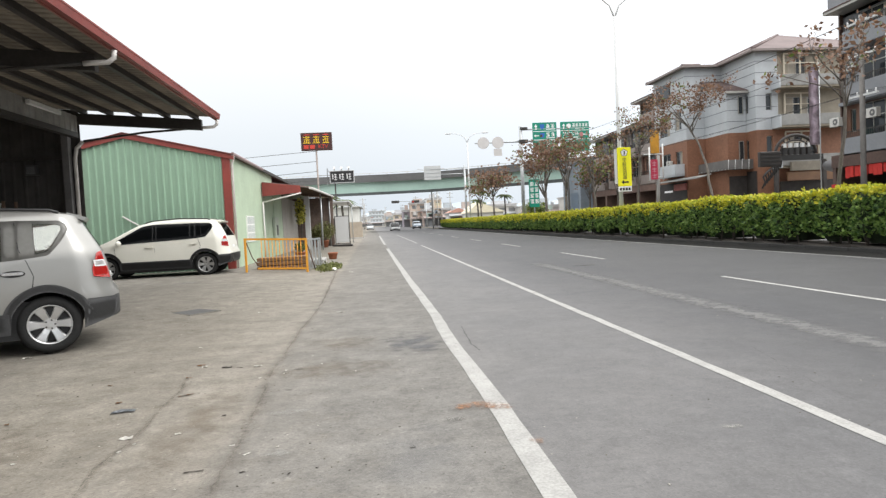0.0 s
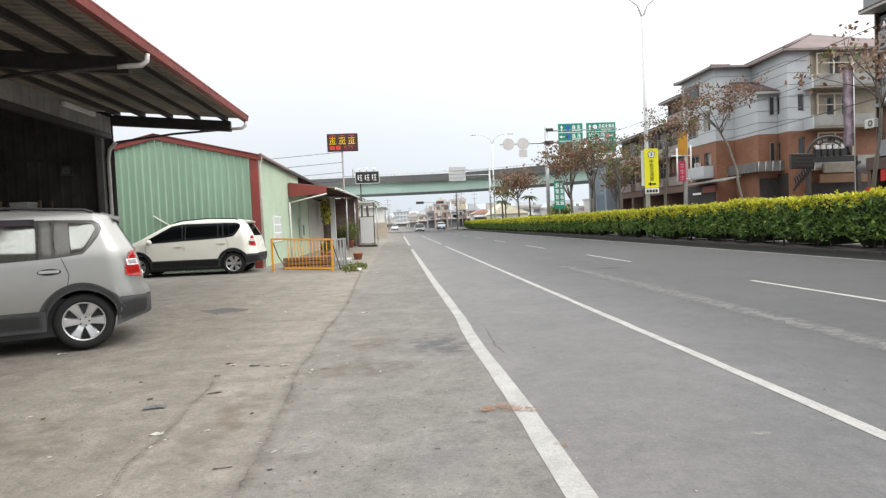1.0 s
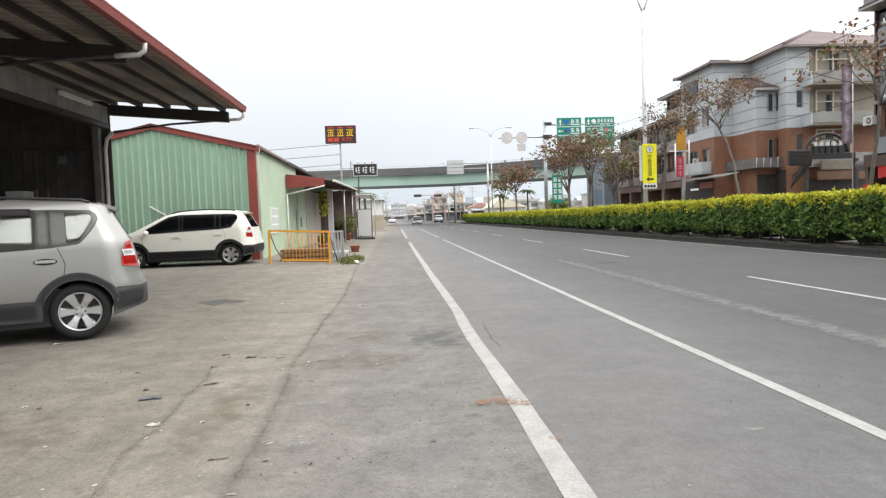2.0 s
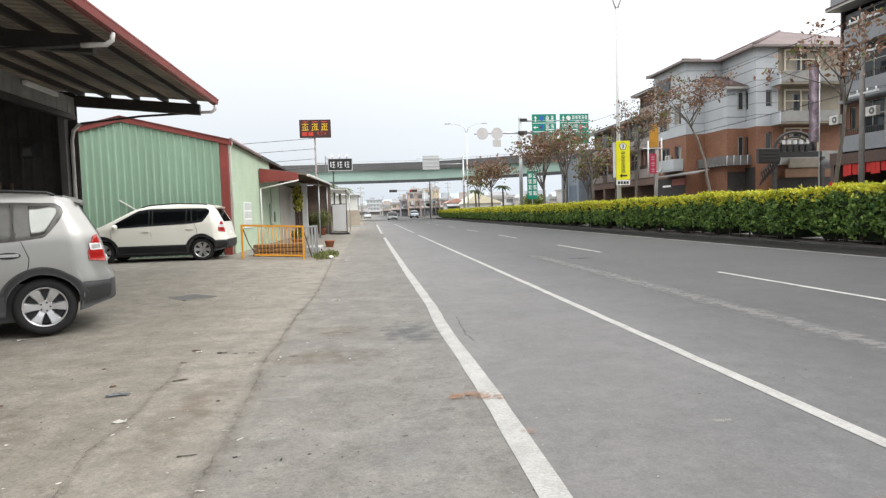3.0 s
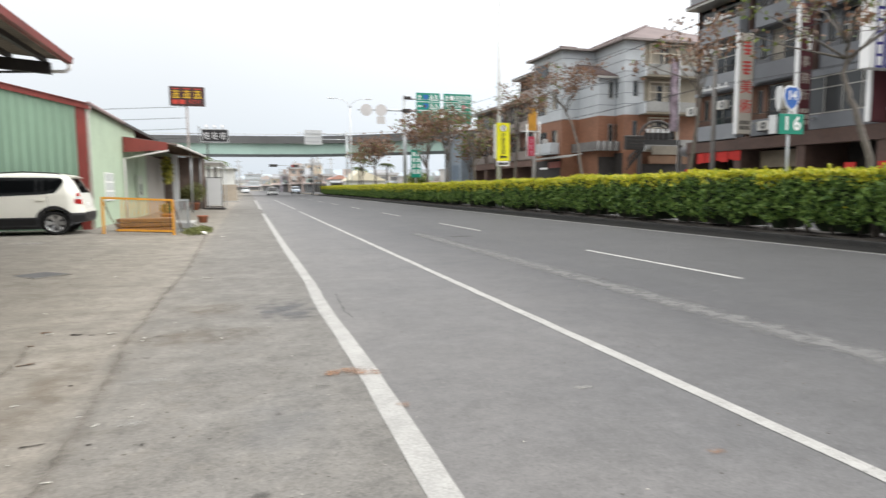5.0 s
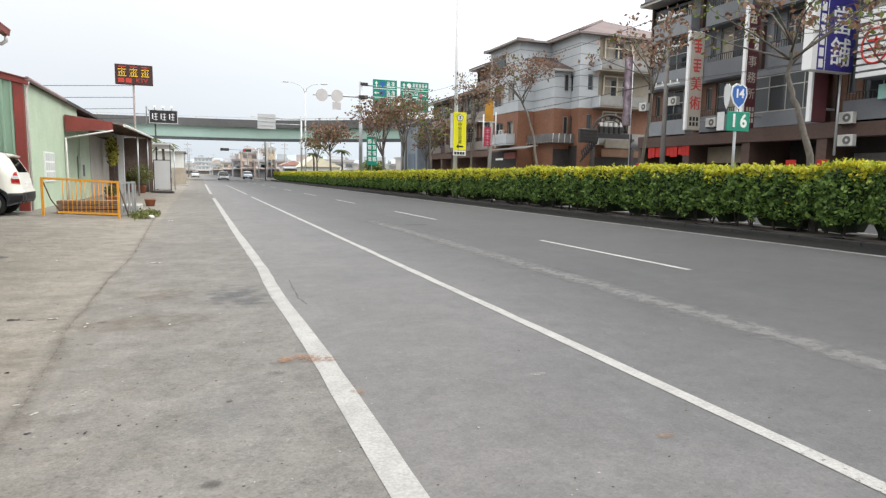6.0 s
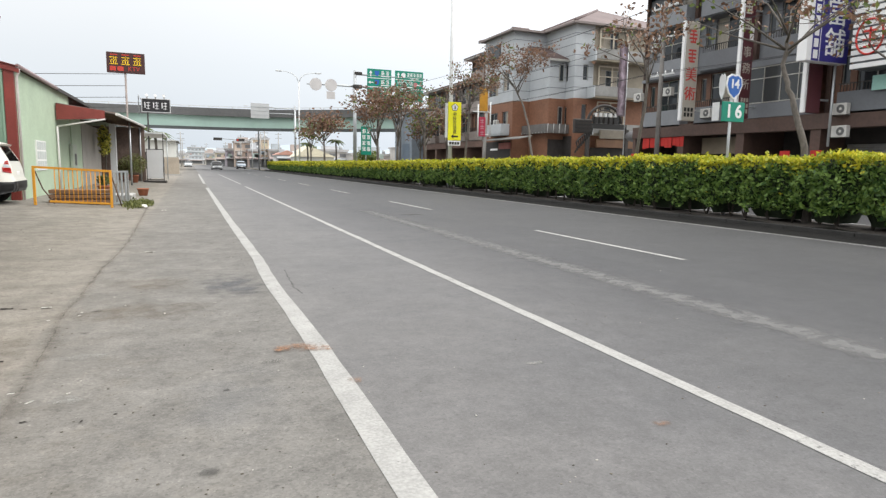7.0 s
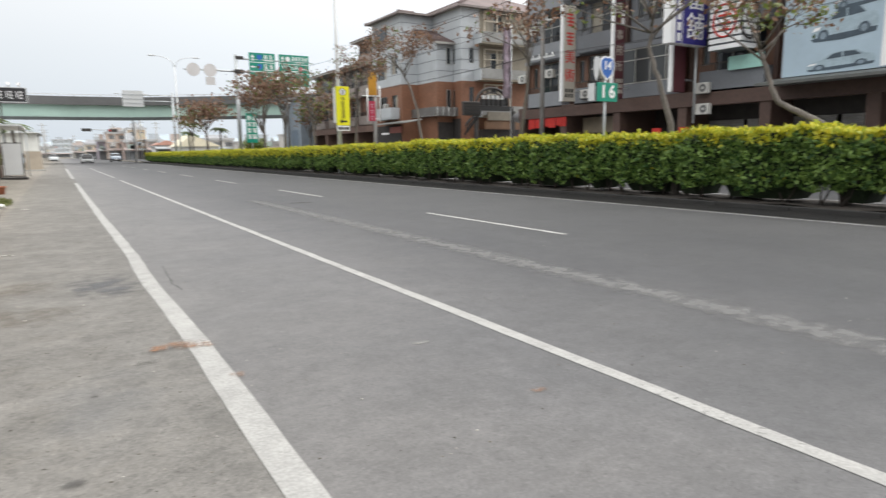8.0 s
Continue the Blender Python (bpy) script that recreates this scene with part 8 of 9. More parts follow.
# orange and red banners on a white frame before the houses
fr = empty("banner_frame", pose(26.15, 54.6, 0), "white steel frame holding an orange and a red banner", "banner")
part("pole", tube([(-0.25, 0.2, 0), (0.05, 0.2, 8.2)], [0.17, 0.13], 10), CONCRETE, fr, "round grey concrete pole")
for x, z in ((-0.97, 7.05), (0.3, 7.3)):
    part("post", tube([(x, 0, 4.0), (x, 0, z)], 0.07, 8), WHITE, fr)
for z, x0, x1 in ((6.38, -1.46, 0.4), (4.3, -0.97, 0.3)):
    part("bar", tube([(x0, 0.06, z), (x1, 0.06, z)], 0.05, 8), WHITE, fr)
part("orange_banner", box(-0.85, -0.02, -0.03, 0.03, 6.46, 8.6), mat("orange_cloth", (0.50, 0.24, 0.02), 0.7, stain=0.4, stain_scale=1.0), fr, "faded orange banner")
rbn = part("red_banner", box(-0.88, -0.22, -0.03, 0.03, 4.1, 5.9), mat("crimson_cloth", (0.45, 0.03, 0.07), 0.7, stain=0.2), fr, "crimson banner")
bars("mark", rbn, mat("faded_pink_letter", (0.52, 0.28, 0.32), 0.7), pose(0, -0.031, 0), [(-0.74, 5.55 - 0.55 * i, -0.36, 5.62 - 0.55 * i) for i in range(3)] + [(-0.58, 5.3 - 0.55 * i, -0.52, 5.72 - 0.55 * i) for i in range(3)] + [(-0.72, 5.36 - 0.55 * i, -0.38, 5.41 - 0.55 * i) for i in range(3)])


POLEGREY = mat("weathered_pole_concrete", (0.20, 0.19, 0.18), 0.85, grain=0.1, scale=15, stain=0.3)


def utility_pole(x, y, h, label):
    p = empty("utility_pole", pose(x, y, 0.06), label, "utility pole", "concrete utility poles")
    part("pole", tube([(0, 0, 0), (0, 0, h)], [0.17, 0.11], 10), POLEGREY, p)
    for z in (h - 0.4, h - 2.2, h - 4.4):
        part("cross_arm", box(-0.05, 0.05, -1.1, 1.1, z, z + 0.1), LIGHTGREY, p)
        for yy_ in (-0.95, -0.35, 0.35, 0.95):
            part("insulator", tube([(0, yy_, z + 0.1), (0, yy_, z + 0.28)], [0.05, 0.035], 8), SIGNWHITE, p)
    return p


utility_pole(27.0, 31.9, 11.3, "grey concrete utility pole with three cross arms")
utility_pole(27.0, 84.0, 12.0, "distant grey utility pole")
utility_pole(27.0, 6.0, 11.3, "grey concrete utility pole with cross arms")
wires = empty("power_lines", None, "thin dark power lines strung between the poles", "cable")
for z in (0.0, -1.8, -4.0):
    for o in (-0.9, 0.3, 0.9):
        for (y0, h0), (y1, h1) in (((6, 11.2), (31.9, 11.2)), ((31.9, 11.2), (84, 11.9))):
            pts = [(27.0 + o * 0.3, y0 + (y1 - y0) * k / 8, h0 + (h1 - h0) * k / 8 + z - 1.6 * (k / 8) * (1 - k / 8) + 0.1 * o) for k in range(9)]
            part("wire", tube(pts, 0.009, 4), WIRE, wires)


# ---- trees in the median ----
BROWNLEAF = leaf_material(bpy.data.materials.new("brown_tree_leaf"), (0.10, 0.052, 0.033), (0.29, 0.175, 0.115))
GREENLEAF = leaf_material(bpy.data.materials.new("olive_tree_leaf"), (0.05, 0.085, 0.015), (0.20, 0.23, 0.05))


def build_tree(trunk, crown, spread, n_limb, n_leaf, green, leaf, seed, label, thick=0.11):
    """A bent tapered trunk, limbs that fork twice, and sparse leaves gathered round the twigs."""
    rnd = random.Random(seed)
    rng = np.random.default_rng(seed)
    base = Vector(trunk[0])
    t = empty("tree", Matrix.Translation(base), label, "tree", "trees in the median")
    pts = [Vector(p) - base for p in trunk]
    tb = bmesh.new()
    fine = []
    for i in range(len(pts) - 1):
        for k in range(4):
            fine.append(pts[i].lerp(pts[i + 1], k / 4) + Vector((rnd.uniform(-0.02, 0.02), rnd.uniform(-0.02, 0.02), 0)))
    fine.append(pts[-1])
    rr = [thick * (1 - 0.5 * i / (len(fine) - 1)) for i in range(len(fine))]
    rr[0] *= 1.25
    add_tube(tb, fine, rr, 10)
    part("trunk", tb, BARK, t)
    top = pts[-1]
    c, s = Vector(crown) - base, Vector(spread)
    leaf_at = []
    for i in range(n_limb):
        a = 2 * math.pi * i / n_limb + rnd.uniform(-0.4, 0.4)
        e = rnd.uniform(-0.1, 1.05)
        tip = c + Vector((s.x * math.cos(a) * math.cos(e), s.y * math.sin(a) * math.cos(e), s.z * math.sin(e))) * rnd.uniform(0.75, 1.0)
        start = fine[-1 - rnd.randint(0, 3)]
        mid = start.lerp(tip, 0.45) + Vector((rnd.uniform(-0.2, 0.2), rnd.uniform(-0.3, 0.3), rnd.uniform(0.0, 0.35)))
        lb = bmesh.new()
        r0 = thick * 0.36
        add_tube(lb, [start, start.lerp(mid, 0.5), mid, mid.lerp(tip, 0.5), tip], [r0, r0 * 0.8, r0 * 0.6, r0 * 0.38, r0 * 0.15], 6)
        for k in range(5):
            f = rnd.uniform(0.35, 0.95)
            st = mid.lerp(tip, (f - 0.35) / 0.6) if f > 0.35 else mid
            tw = st + Vector((rnd.uniform(-1, 1) * s.x * 0.45, rnd.uniform(-1, 1) * s.y * 0.45, rnd.uniform(-0.35, 0.8) * s.z * 0.5))
            mm = st.lerp(tw, 0.5) + Vector((0, 0, rnd.uniform(0, 0.15)))
            add_tube(lb, [st, mm, tw], [r0 * 0.34, r0 * 0.22, r0 * 0.08], 5)
            for q in range(3):
                leaf_at.append(mm.lerp(tw, rnd.uniform(0.1, 1.05)))
        leaf_at.append(tip)
        part("limb", lb, BARK, t)
    la = np.array([tuple(v) for v in leaf_at])
    pick = rng.integers(0, len(la), n_leaf)
    pos = la[pick] + rng.normal(size=(n_leaf, 3)) * np.array((0.20, 0.20, 0.15)) * (leaf / 0.16)
    is_green = (rng.random(len(la)) < green)[pick]
    me = leaves_mesh("foliage", pos, leaf * rng.uniform(0.6, 1.3, n_leaf), rng.normal(size=(n_leaf, 3)) * 0.3 + np.array((0, 0, -0.4)), rng, [BROWNLEAF, GREENLEAF], is_green.astype(int))
    ob = new("foliage", me)
    ob.parent = t
    return t


T1 = "small street tree with sparse brown dry leaves"
T2 = "street tree with bare limbs and few green and brown leaves"
build_tree([(13.0, 22.4, 0.1), (13.05, 22.94, 1.78), (13.1, 23.4, 2.97), (13.1, 23.98, 3.96), (13.1, 24.8, 4.75)], (13.0, 25.2, 5.4), (1.5, 2.7, 1.3), 11, 1500, 0.05, 0.125, 11, T1, 0.058)
build_tree([(13.0, 29.8, 0.1), (13.0, 29.55, 1.9), (13.0, 29.3, 3.7), (13.0, 29.1, 4.7)], (13.0, 29.2, 4.9), (1.4, 2.2, 1.2), 10, 1100, 0.2, 0.115, 23, T1, 0.06)
build_tree([(13.0, 10.2, 0.1), (13.1, 10.51, 1.82), (13.1, 10.73, 2.45), (13.1, 11.06, 3.17), (13.1, 11.28, 3.76), (13.1, 11.18, 4.4)], (13.0, 11.2, 5.0), (2.2, 2.6, 0.8), 9, 480, 0.4, 0.15, 12, T2, 0.085)
build_tree([(13.15, 6.3, 0.1), (13.1, 6.92, 1.69), (13.1, 7.41, 1.95), (13.1, 7.78, 2.14), (13.1, 7.97, 2.44), (13.1, 8.15, 2.96), (13.1, 8.29, 3.28)], (13.0, 8.2, 3.9), (1.3, 1.3, 0.7), 7, 400, 0.35, 0.14, 13, "leaning crooked street tree with few leaves", 0.075)
build_tree([(13.2, 16.6, 0.1), (13.2, 16.5, 1.8), (13.2, 16.2, 3.6), (13.2, 16.3, 4.6)], (13.1, 16.6, 5.3), (1.5, 2.0, 0.9), 8, 420, 0.12, 0.16, 14, T1, 0.065)
build_tree([(13.0, 45.8, 0.1), (13.0, 45.9, 2.0), (13.1, 46.4, 4.1)], (13.0, 46.6, 5.7), (2.0, 4.2, 1.3), 11, 1500, 0.08, 0.24, 15, T1, 0.13)
build_tree([(13.0, 41.2, 0.1), (13.0, 41.0, 2.0), (13.1, 41.4, 4.0)], (13.0, 41.0, 5.5), (1.8, 3.0, 1.2), 10, 1100, 0.08, 0.22, 16, T1, 0.12)
build_tree([(13.0, 35.6, 0.1), (13.0, 35.5, 2.0), (13.0, 35.8, 3.6)], (13.0, 36.0, 4.7), (1.3, 2.2, 1.1), 8, 520, 0.45, 0.19, 17, T2, 0.09)
build_tree([(13.0, 66.0, 0.1), (13.0, 66.2, 2.2), (13.0, 66.6, 4.0)], (13.0, 67.0, 5.6), (2.2, 5.5, 1.1), 10, 1300, 0.06, 0.30, 18, T1, 0.14)
build_tree([(13.0, 74.0, 0.1), (13.0, 74.2, 2.2), (13.0, 74.4, 3.4)], (13.0, 74.5, 4.6), (1.6, 3.0, 1.0), 8, 500, 0.5, 0.3, 19, T2, 0.12)
build_tree([(26.8, 66.0, 0.06), (26.8, 66.2, 2.4), (26.8, 66.0, 4.6)], (26.8, 66.0, 6.4), (1.8, 3.0, 1.5), 9, 700, 0.1, 0.32, 21, "street tree before the houses with brown leaves", 0.14)
build_tree([(26.8, 75.0, 0.06), (26.8, 75.2, 2.4), (26.8, 75.0, 4.4)], (26.8, 75.0, 6.0), (1.8, 3.2, 1.5), 9, 700, 0.3, 0.34, 22, "street tree before the houses with thin leaves", 0.14)


# ---- overpass ----
def build_overpass():
    o = empty("overpass", None, "road overpass with green steel girders and grey parapet", "bridge")
    path = [(-70, 114), (-45, 113), (-25, 112), (-6, 110.6), (3, 110.0), (10, 108.8), (16, 105.8), (22, 101.5), (30, 94.5), (38, 88.5)]

    def sweep(offs0, offs1, z0, z1):
        bm = bmesh.new()
        rows = []
        for i, (x, y) in enumerate(path):
            a, b = Vector(path[max(i - 1, 0)]), Vector(path[min(i + 1, len(path) - 1)])
            d = (b - a).normalized()
            n = Vector((-d.y, d.x))
            rows.append([bm.verts.new((x + n.x * q, y + n.y * q, z)) for q, z in ((offs0, z0), (offs1, z0), (offs1, z1), (offs0, z1))])
        for r, s in zip(rows, rows[1:]):
            for k in range(4):
                bm.faces.new((r[k], r[(k + 1) % 4], s[(k + 1) % 4], s[k]))
        bm.faces.new(rows[0][::-1]), bm.faces.new(rows[-1])
        bmesh.ops.recalc_face_normals(bm, faces=bm.faces)
        return bm
    part("girder", sweep(0.0, 0.25, 6.85, 8.7), OVERGREEN, o, "pale green steel girder")
    part("girder", sweep(4.0, 4.25, 6.85, 8.7), OVERGREEN, o, "pale green steel girder")
    part("girder", sweep(8.0, 8.25, 6.85, 8.7), OVERGREEN, o, "pale green steel girder")
    # Deep dark grey band under the front girder, drawn for the dark underside.
    part("bottom_flange", sweep(-0.2, 0.45, 6.45, 6.9), mat("overpass_dark_underside", (0.075, 0.085, 0.085), 0.7, stain=0.2), o)
    part("soffit", sweep(0.25, 8.0, 6.9, 7.05), DARKSTEEL, o)
    part("deck", sweep(-0.7, 9.0, 8.7, 8.95), OVERGREY, o)
    part("parapet", sweep(-0.8, -0.55, 8.62, 9.85), OVERGREY, o, "weathered grey concrete parapet")
    part("parapet", sweep(8.85, 9.1, 8.62, 9.85), OVERGREY, o)
    part("hand_rail", sweep(-0.74, -0.66, 10.1, 10.18), LIGHTGREY, o)
    for (x0, y0), (x1, y1) in zip(path, path[1:]):
        n = max(1, int(math.hypot(x1 - x0, y1 - y0) / 2.4))
        for k in range(n):
            f = k / n
            x, y = x0 + (x1 - x0) * f, y0 + (y1 - y0) * f
            part("rail_post", box(x - 0.06, x + 0.06, y - 0.76, y - 0.64, 9.83, 10.12), LIGHTGREY, o)
    for x, y in ((-32, 116.5), (34, 95.5), (-9, 115)):
        part("pier", box(x - 0.9, x + 0.9, y - 0.9, y + 0.9, 0, 6.6, 0.1), CONCRETE, o)
    return o


build_overpass()
bs = empty("sign_post", pose(13.0, 86.0, 0.1), "steel post carrying the pale back of a road sign", "road sign")
part("post", tube([(0, 0, 0), (0, 0, 8.7)], [0.15, 0.12], 10), GALV, bs)
part("arm", tube([(0, 0, 7.6), (-3.4, 0, 7.6)], 0.06, 8), GALV, bs)
part("arm", tube([(0, 0, 8.3), (-3.4, 0, 8.3)], 0.06, 8), GALV, bs)
part("board", box(-5.6, -3.3, -0.04, 0.04, 6.9, 8.8), mat("pale_sign_back", (0.55, 0.56, 0.56), 0.6, 0.1, grain=0.03, stain=0.1), bs)
for z in (7.3, 7.8, 8.3):
    part("rib", box(-5.6, -3.3, -0.08, -0.04, z, z + 0.06), GALV, bs)
sl = empty("single_street_lamp", pose(11.4, 118.0, 0.0), "grey post with a long pale lamp box before the overpass", "street lamp")
part("pole", tube([(0, 0, 0), (0, 0, 7.07), (-0.37, 0, 7.94), (-1.12, 0, 8.31)], 0.13, 8), GALV, sl)
part("lamp_head", box(-3.94, -0.75, -0.3, 0.3, 7.85, 8.35, 0.06), LIGHTGREY, sl)


# ---- far end of the road ----
def far_building(x, y, w, d, h, color, label, floors, seed):
    rnd = random.Random(seed)
    # Distance haze is mixed into the wall and pane colours.
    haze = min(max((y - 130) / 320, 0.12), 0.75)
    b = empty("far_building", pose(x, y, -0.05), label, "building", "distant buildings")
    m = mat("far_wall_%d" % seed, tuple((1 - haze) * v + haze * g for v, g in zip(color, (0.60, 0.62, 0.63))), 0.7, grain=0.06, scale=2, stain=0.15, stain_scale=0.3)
    part("wall", box(-w / 2, w / 2, 0, d, 0, h), m, b)
    part("roof", box(-w / 2 - 0.3, w / 2 + 0.3, -0.3, d + 0.3, h, h + 0.4), mat("far_roof", (0.45, 0.44, 0.44), 0.8), b)
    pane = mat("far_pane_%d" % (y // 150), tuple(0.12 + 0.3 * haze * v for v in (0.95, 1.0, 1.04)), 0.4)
    n = max(2, int(w / 2.6))
    for f in range(floors):
        z = h * (f + 0.3) / floors
        for i in range(n):
            if rnd.random() < 0.85:
                xx = -w / 2 + w * (i + 0.5) / n
                part("window", box(xx - w / n * 0.3, xx + w / n * 0.3, -0.06, 0.0, z, z + h / floors * 0.4), pane, b)
        part("ledge", box(-w / 2 - 0.2, w / 2 + 0.2, -0.5, 0.0, h * (f + 1) / floors - 0.25, h * (f + 1) / floors - 0.1), LIGHTGREY, b)
    return b


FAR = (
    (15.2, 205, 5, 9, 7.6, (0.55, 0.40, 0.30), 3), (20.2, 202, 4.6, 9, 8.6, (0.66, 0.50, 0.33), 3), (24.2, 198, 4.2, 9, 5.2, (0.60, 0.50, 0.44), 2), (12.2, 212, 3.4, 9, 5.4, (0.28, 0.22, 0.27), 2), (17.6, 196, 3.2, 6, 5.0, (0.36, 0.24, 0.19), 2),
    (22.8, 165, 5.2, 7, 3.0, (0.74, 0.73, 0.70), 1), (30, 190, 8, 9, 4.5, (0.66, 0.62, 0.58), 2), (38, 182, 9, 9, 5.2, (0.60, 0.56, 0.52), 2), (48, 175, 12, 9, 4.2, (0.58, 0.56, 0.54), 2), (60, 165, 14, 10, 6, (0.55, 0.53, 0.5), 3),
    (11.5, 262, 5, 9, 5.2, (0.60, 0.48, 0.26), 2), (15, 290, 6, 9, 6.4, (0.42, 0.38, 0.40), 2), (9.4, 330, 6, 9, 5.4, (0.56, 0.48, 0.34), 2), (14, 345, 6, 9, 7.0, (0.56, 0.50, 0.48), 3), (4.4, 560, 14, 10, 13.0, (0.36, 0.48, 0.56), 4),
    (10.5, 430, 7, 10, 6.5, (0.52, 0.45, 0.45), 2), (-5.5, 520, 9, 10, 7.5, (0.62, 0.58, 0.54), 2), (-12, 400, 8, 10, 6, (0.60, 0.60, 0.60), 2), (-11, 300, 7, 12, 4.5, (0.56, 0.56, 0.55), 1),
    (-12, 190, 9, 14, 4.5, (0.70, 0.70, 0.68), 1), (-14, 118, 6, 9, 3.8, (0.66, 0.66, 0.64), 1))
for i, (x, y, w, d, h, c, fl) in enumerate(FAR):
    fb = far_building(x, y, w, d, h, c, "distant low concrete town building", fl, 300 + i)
    rnd = random.Random(900 + i)
    if y > 150:
        # roof huts, tanks, shop boards and awnings that break up the outline
        # hut, board and awning colours are already paled for distance haze
        part("roof_hut", box(-w * 0.3, w * rnd.uniform(0.0, 0.3), 0.5, 3, h + 0.4, h + rnd.uniform(1.2, 2.4)), mat("far_hut_%d" % (i % 3), ((0.50, 0.42, 0.38), (0.57, 0.58, 0.60), (0.45, 0.49, 0.52))[i % 3], 0.7), fb)
        part("water_tank", tube([(w * 0.3, 1.2, h + 0.4), (w * 0.3, 1.2, h + 1.4)], 0.5, 10), GALV, fb)
        for k in range(3):
            cx, z = rnd.uniform(-0.4, 0.3) * w, rnd.uniform(2.2, h * 0.75)
            part("shop_board", box(cx, cx + rnd.uniform(0.8, 1.8), -1.1, -0.95, z, z + rnd.uniform(0.6, 1.3)), mat("far_board_%d" % ((i + k) % 5), ((0.50, 0.33, 0.30), (0.66, 0.64, 0.62), (0.60, 0.53, 0.36), (0.38, 0.45, 0.52), (0.38, 0.46, 0.42))[(i + k) % 5], 0.6), fb)
        part("shop_awning", prism([(0.0, 3.2), (-1.6, 2.7), (-1.6, 2.55), (0.0, 3.0)], -w / 2, w / 2, "x"), mat("far_awning_%d" % (i % 2), ((0.40, 0.33, 0.31), (0.40, 0.42, 0.43))[i % 2], 0.7), fb)
        # Dim flat panel stands in for the shaded shop interior.
        part("shop_opening", box(-w * 0.42, w * 0.42, -0.1, -0.03, 0.0, 2.4), mat("far_shop_dim", (0.16, 0.165, 0.17), 0.7), fb)
part("red_roof", prism([(0, 0)] + [(6, 0), (3.0, 1.2)], 164.5, 172.5), mat("salmon_roof_sheet", (0.50, 0.27, 0.21), 0.7, stain=0.2), empty("shed_roof", pose(19.8, 0, 3.4), "distant salmon sheet roof over a white wall", "roof"))
for i, (x, y, h) in enumerate(((13.4, 190, 9.2), (18.4, 186, 9.8), (22.6, 180, 9.6), (-2.2, 170, 8.5), (-2.4, 220, 8.5), (12.6, 260, 9.0), (6.5, 300, 9.5), (16.8, 160, 9.0))):
    fp = empty("utility_pole", pose(x, y, 0), "thin distant utility pole with cross arms", "utility pole", "distant poles")
    part("pole", tube([(0, 0, 0), (0, 0, h)], 0.12, 6), CONCRETE, fp)
    part("cross_arm", box(-0.9, 0.9, -0.05, 0.05, h - 0.5, h - 0.38), GALV, fp)
    part("cross_arm", box(-0.9, 0.9, -0.05, 0.05, h - 1.6, h - 1.48), GALV, fp)
wh = empty("white_shed", pose(25.6, 140, 0), "distant white gabled market shed", "building")
part("wall", box(-4, 4, 0, 10, 0, 2.9), mat("far_white_wall", (0.70, 0.70, 0.66), 0.7), wh)
part("roof", prism([(-4.4, 2.8), (-1.6, 5.2), (4.4, 2.8)], -0.6, 10.5), mat("far_cream_roof", (0.72, 0.66, 0.50), 0.7), wh)
wr = empty("white_shed", pose(-5.6, 105, 0), "low white roadside building with a grey roof", "building")
part("wall", box(-4, 3.6, 0, 16, 0, 4.4), mat("far_white_wall", (0.70, 0.70, 0.66), 0.7), wr)
part("roof", prism([(-4.4, 4.35), (0, 5.1), (4.0, 4.35)], -0.8, 16.5), LIGHTGREY, wr)
part("door", box(-1.5, 1.5, -0.05, 0, 0, 2.6), DARKROOM, wr)


def hills(name, y, xs, seed, height, color, label):
    rnd = random.Random(seed)
    bm = bmesh.new()
    ph = [rnd.uniform(0, 6.28) for _ in range(4)]
    rows = []
    for i in range(81):
        x = xs[0] + (xs[1] - xs[0]) * i / 80
        u = (x - xs[0]) / (xs[1] - xs[0]) * 10
        h = height * (0.55 + 0.22 * math.sin(u + ph[0]) + 0.14 * math.sin(2.3 * u + ph[1]) + 0.06 * math.sin(6.1 * u + ph[2]) + 0.03 * math.sin(13 * u + ph[3]))
        rows.append((bm.verts.new((x, y, -1)), bm.verts.new((x, y + 120, h))))
    for a, b in zip(rows, rows[1:]):
        bm.faces.new((a[0], b[0], b[1], a[1])).smooth = True
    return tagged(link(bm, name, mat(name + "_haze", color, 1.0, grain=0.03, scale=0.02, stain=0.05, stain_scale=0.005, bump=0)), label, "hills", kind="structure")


# Distance haze is put into the hills' base colour.
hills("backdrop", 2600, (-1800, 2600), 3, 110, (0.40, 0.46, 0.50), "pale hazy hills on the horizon")


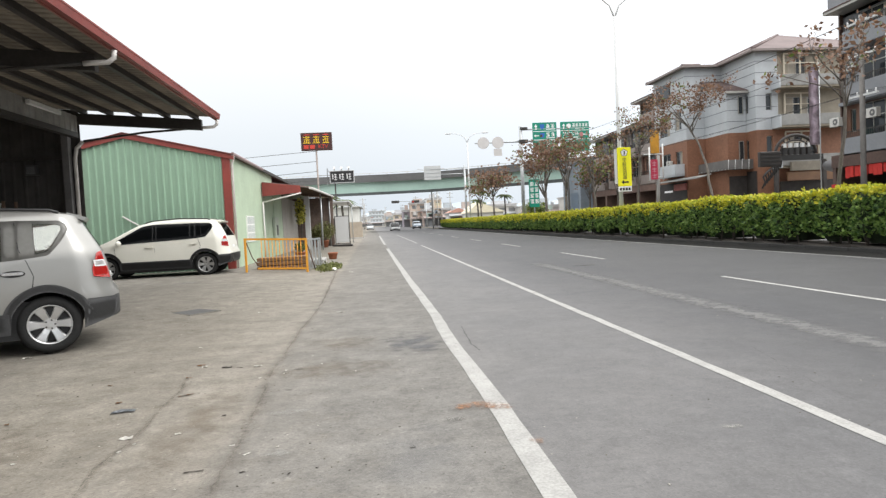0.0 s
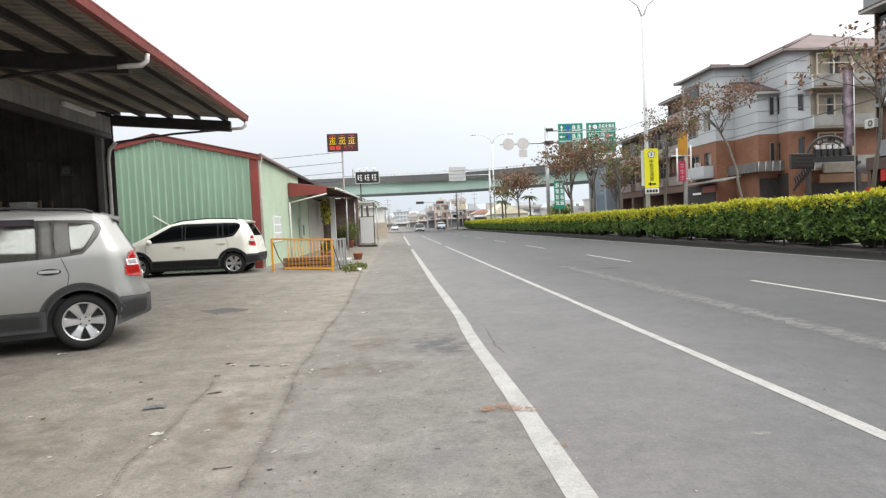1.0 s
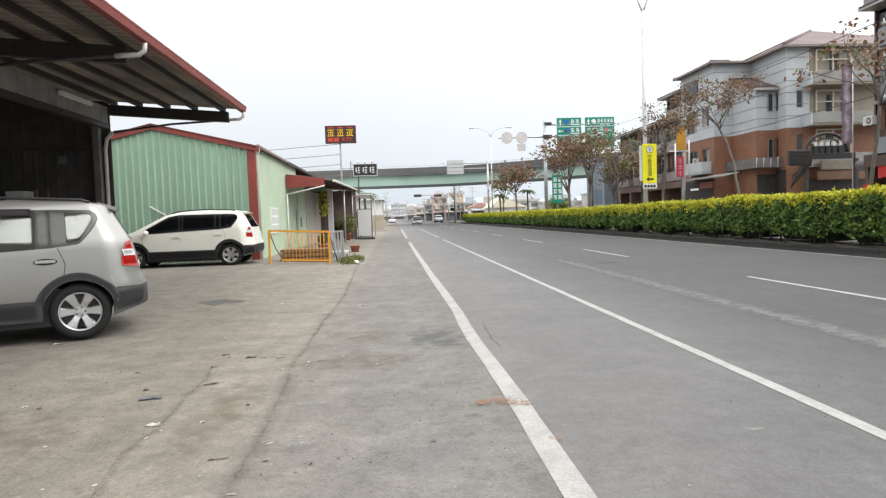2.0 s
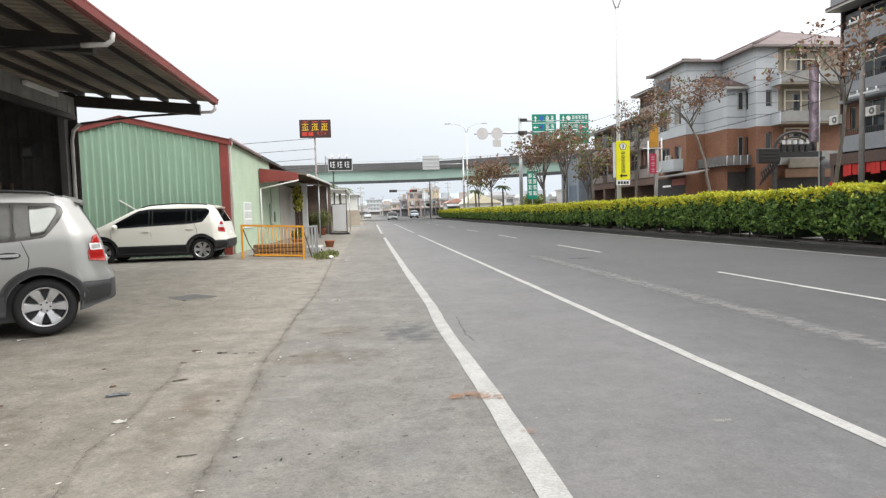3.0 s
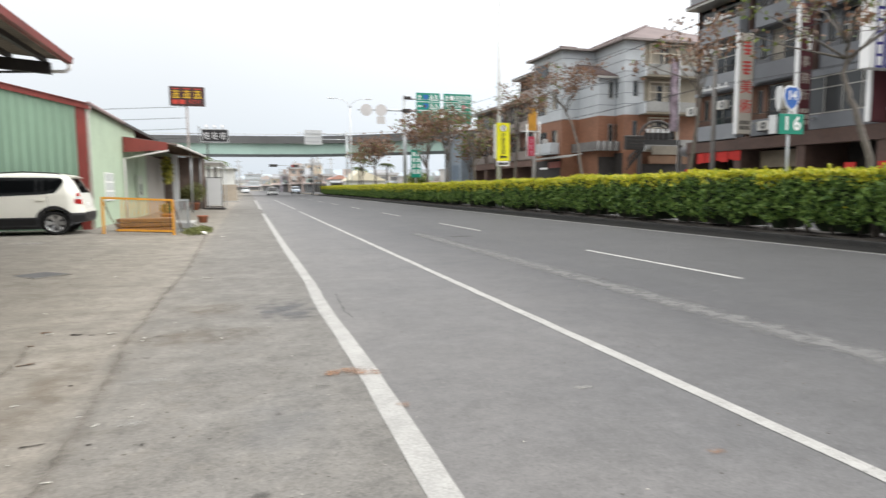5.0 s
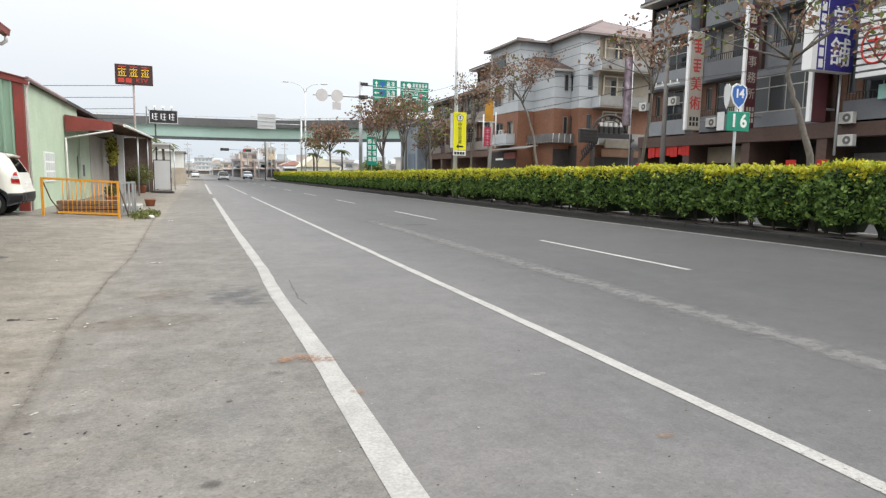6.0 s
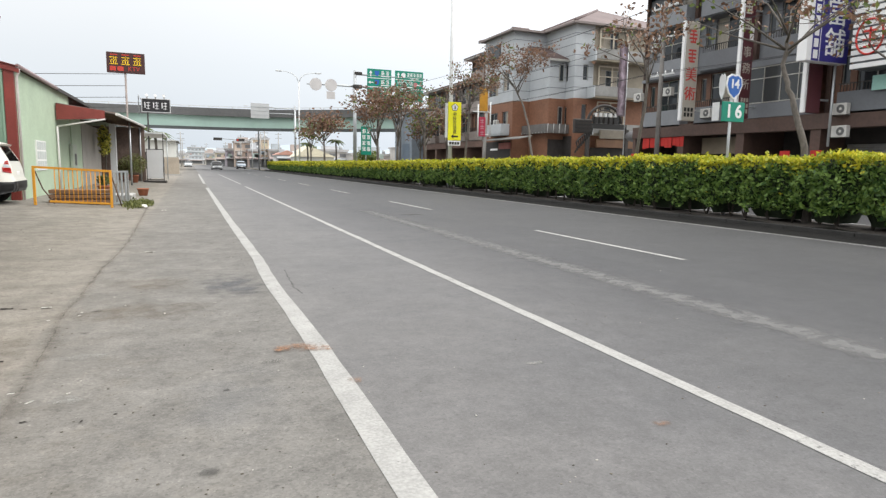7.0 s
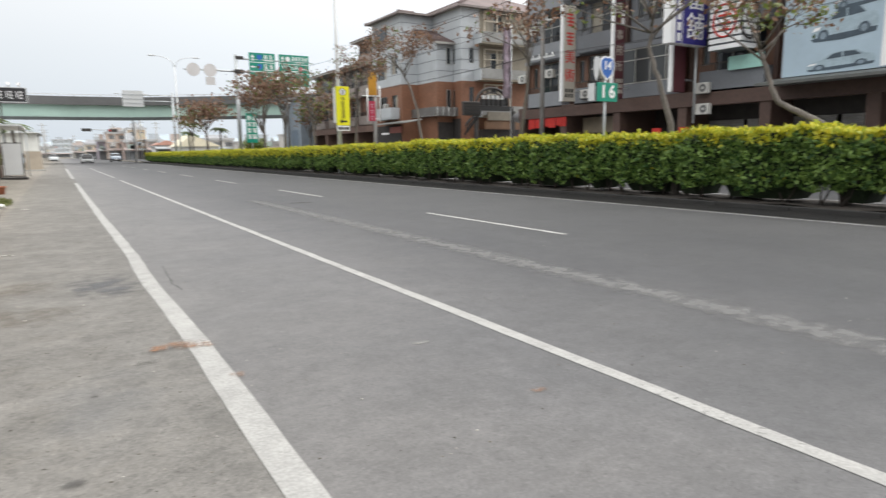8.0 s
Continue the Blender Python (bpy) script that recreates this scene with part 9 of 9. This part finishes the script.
def palm(x, y, h, seed, label):
    rnd = random.Random(seed)
    t = empty("palm_tree", pose(x, y, 0), label, "palm tree", "distant palms")
    part("trunk", tube([(0, 0, 0), (0.1, 0, h * 0.5), (0, 0, h)], [0.2, 0.15, 0.13], 8), BARK, t)
    for i in range(16):
        a = 2 * math.pi * i / 16 + rnd.uniform(-0.2, 0.2)
        L, up = rnd.uniform(1.6, 2.3), rnd.uniform(0.1, 1.0)
        bm = bmesh.new()
        prev = None
        for k in range(7):
            f = k / 6
            r = L * f
            z = h + up * f - 1.5 * f * f
            w = 0.28 * math.sin(math.pi * min(f + 0.12, 1))
            c = Vector((r * math.cos(a), r * math.sin(a), z))
            s = Vector((-math.sin(a), math.cos(a), 0)) * w
            row = (bm.verts.new(c + s - Vector((0, 0, w * 0.6))), bm.verts.new(c), bm.verts.new(c - s - Vector((0, 0, w * 0.6))))
            if prev:
                bm.faces.new((prev[0], prev[1], row[1], row[0]))
                bm.faces.new((prev[1], prev[2], row[2], row[1]))
            prev = row
        part("frond", bm, SHRUB, t)
    return t


palm(-3.6, 78, 4.4, 1, "palm tree behind the roadside sheds")
palm(-5.6, 84, 5.2, 2, "palm tree behind the roadside sheds")
palm(24, 112, 5.5, 3, "distant palm beyond the overpass")
palm(20, 118, 5.0, 4, "distant palm beyond the overpass")
for i, (x, y, r, h) in enumerate(((27.5, 160, 3.0, 6.0), (34, 128, 2.6, 4.5), (-6.2, 150, 2.2, 5.5), (-8, 180, 4, 7), (45, 118, 3.5, 6))):
    b = empty("tree", pose(x, y, 0), "distant round green tree beyond the overpass", "tree", "distant trees")
    part("trunk", tube([(0, 0, 0), (0, 0, h * 0.6)], 0.18, 6), BARK, b)
    leaf_cloud("foliage", b, (0, 0, h * 0.62), (r, r, h * 0.4), 500, 0.7, [SHRUB, GREENLEAF], 400 + i, shell=0.3)

# traffic far down the road
for x, y, rz_, spec, m, lb in ((9.3, 135, -90, MPV, mat("blue_grey_car_paint", (0.18, 0.22, 0.27), 0.3, bump=0, coat=0.5), "grey-blue distant car on the road"),
                               (-2.4, 78, 90, MPV, mat("pale_blue_car_paint", (0.35, 0.45, 0.55), 0.3, bump=0, coat=0.5), "pale blue car parked at the roadside"), (-0.6, 165, -90, SEDAN, GALV, "silver distant car on the road")):
    build_car("car", dict(spec, hood=None), m, lb, pose(x, y, 0.0, 0, 0, rz_))
sg = empty("traffic_signal", pose(13.0, 150.0, 0), "distant traffic signal on a long arm", "traffic signal")
part("pole", tube([(0, 0, 0), (0, 0, 6.6)], 0.12, 8), GALV, sg)
part("arm", tube([(0, 0, 6.3), (-7.5, 0, 6.5)], 0.08, 6), GALV, sg)
part("signal_box", box(-8.2, -6.4, -0.2, 0.2, 6.1, 6.7), DARKSTEEL, sg)
part("signal_box", box(-3.4, -1.6, -0.2, 0.2, 6.0, 6.6), DARKSTEEL, sg)
part("signal_lens", tube([(-3.1, -0.26, 6.3), (-3.1, -0.2, 6.3)], 0.2, 12), SIGNRED, sg)
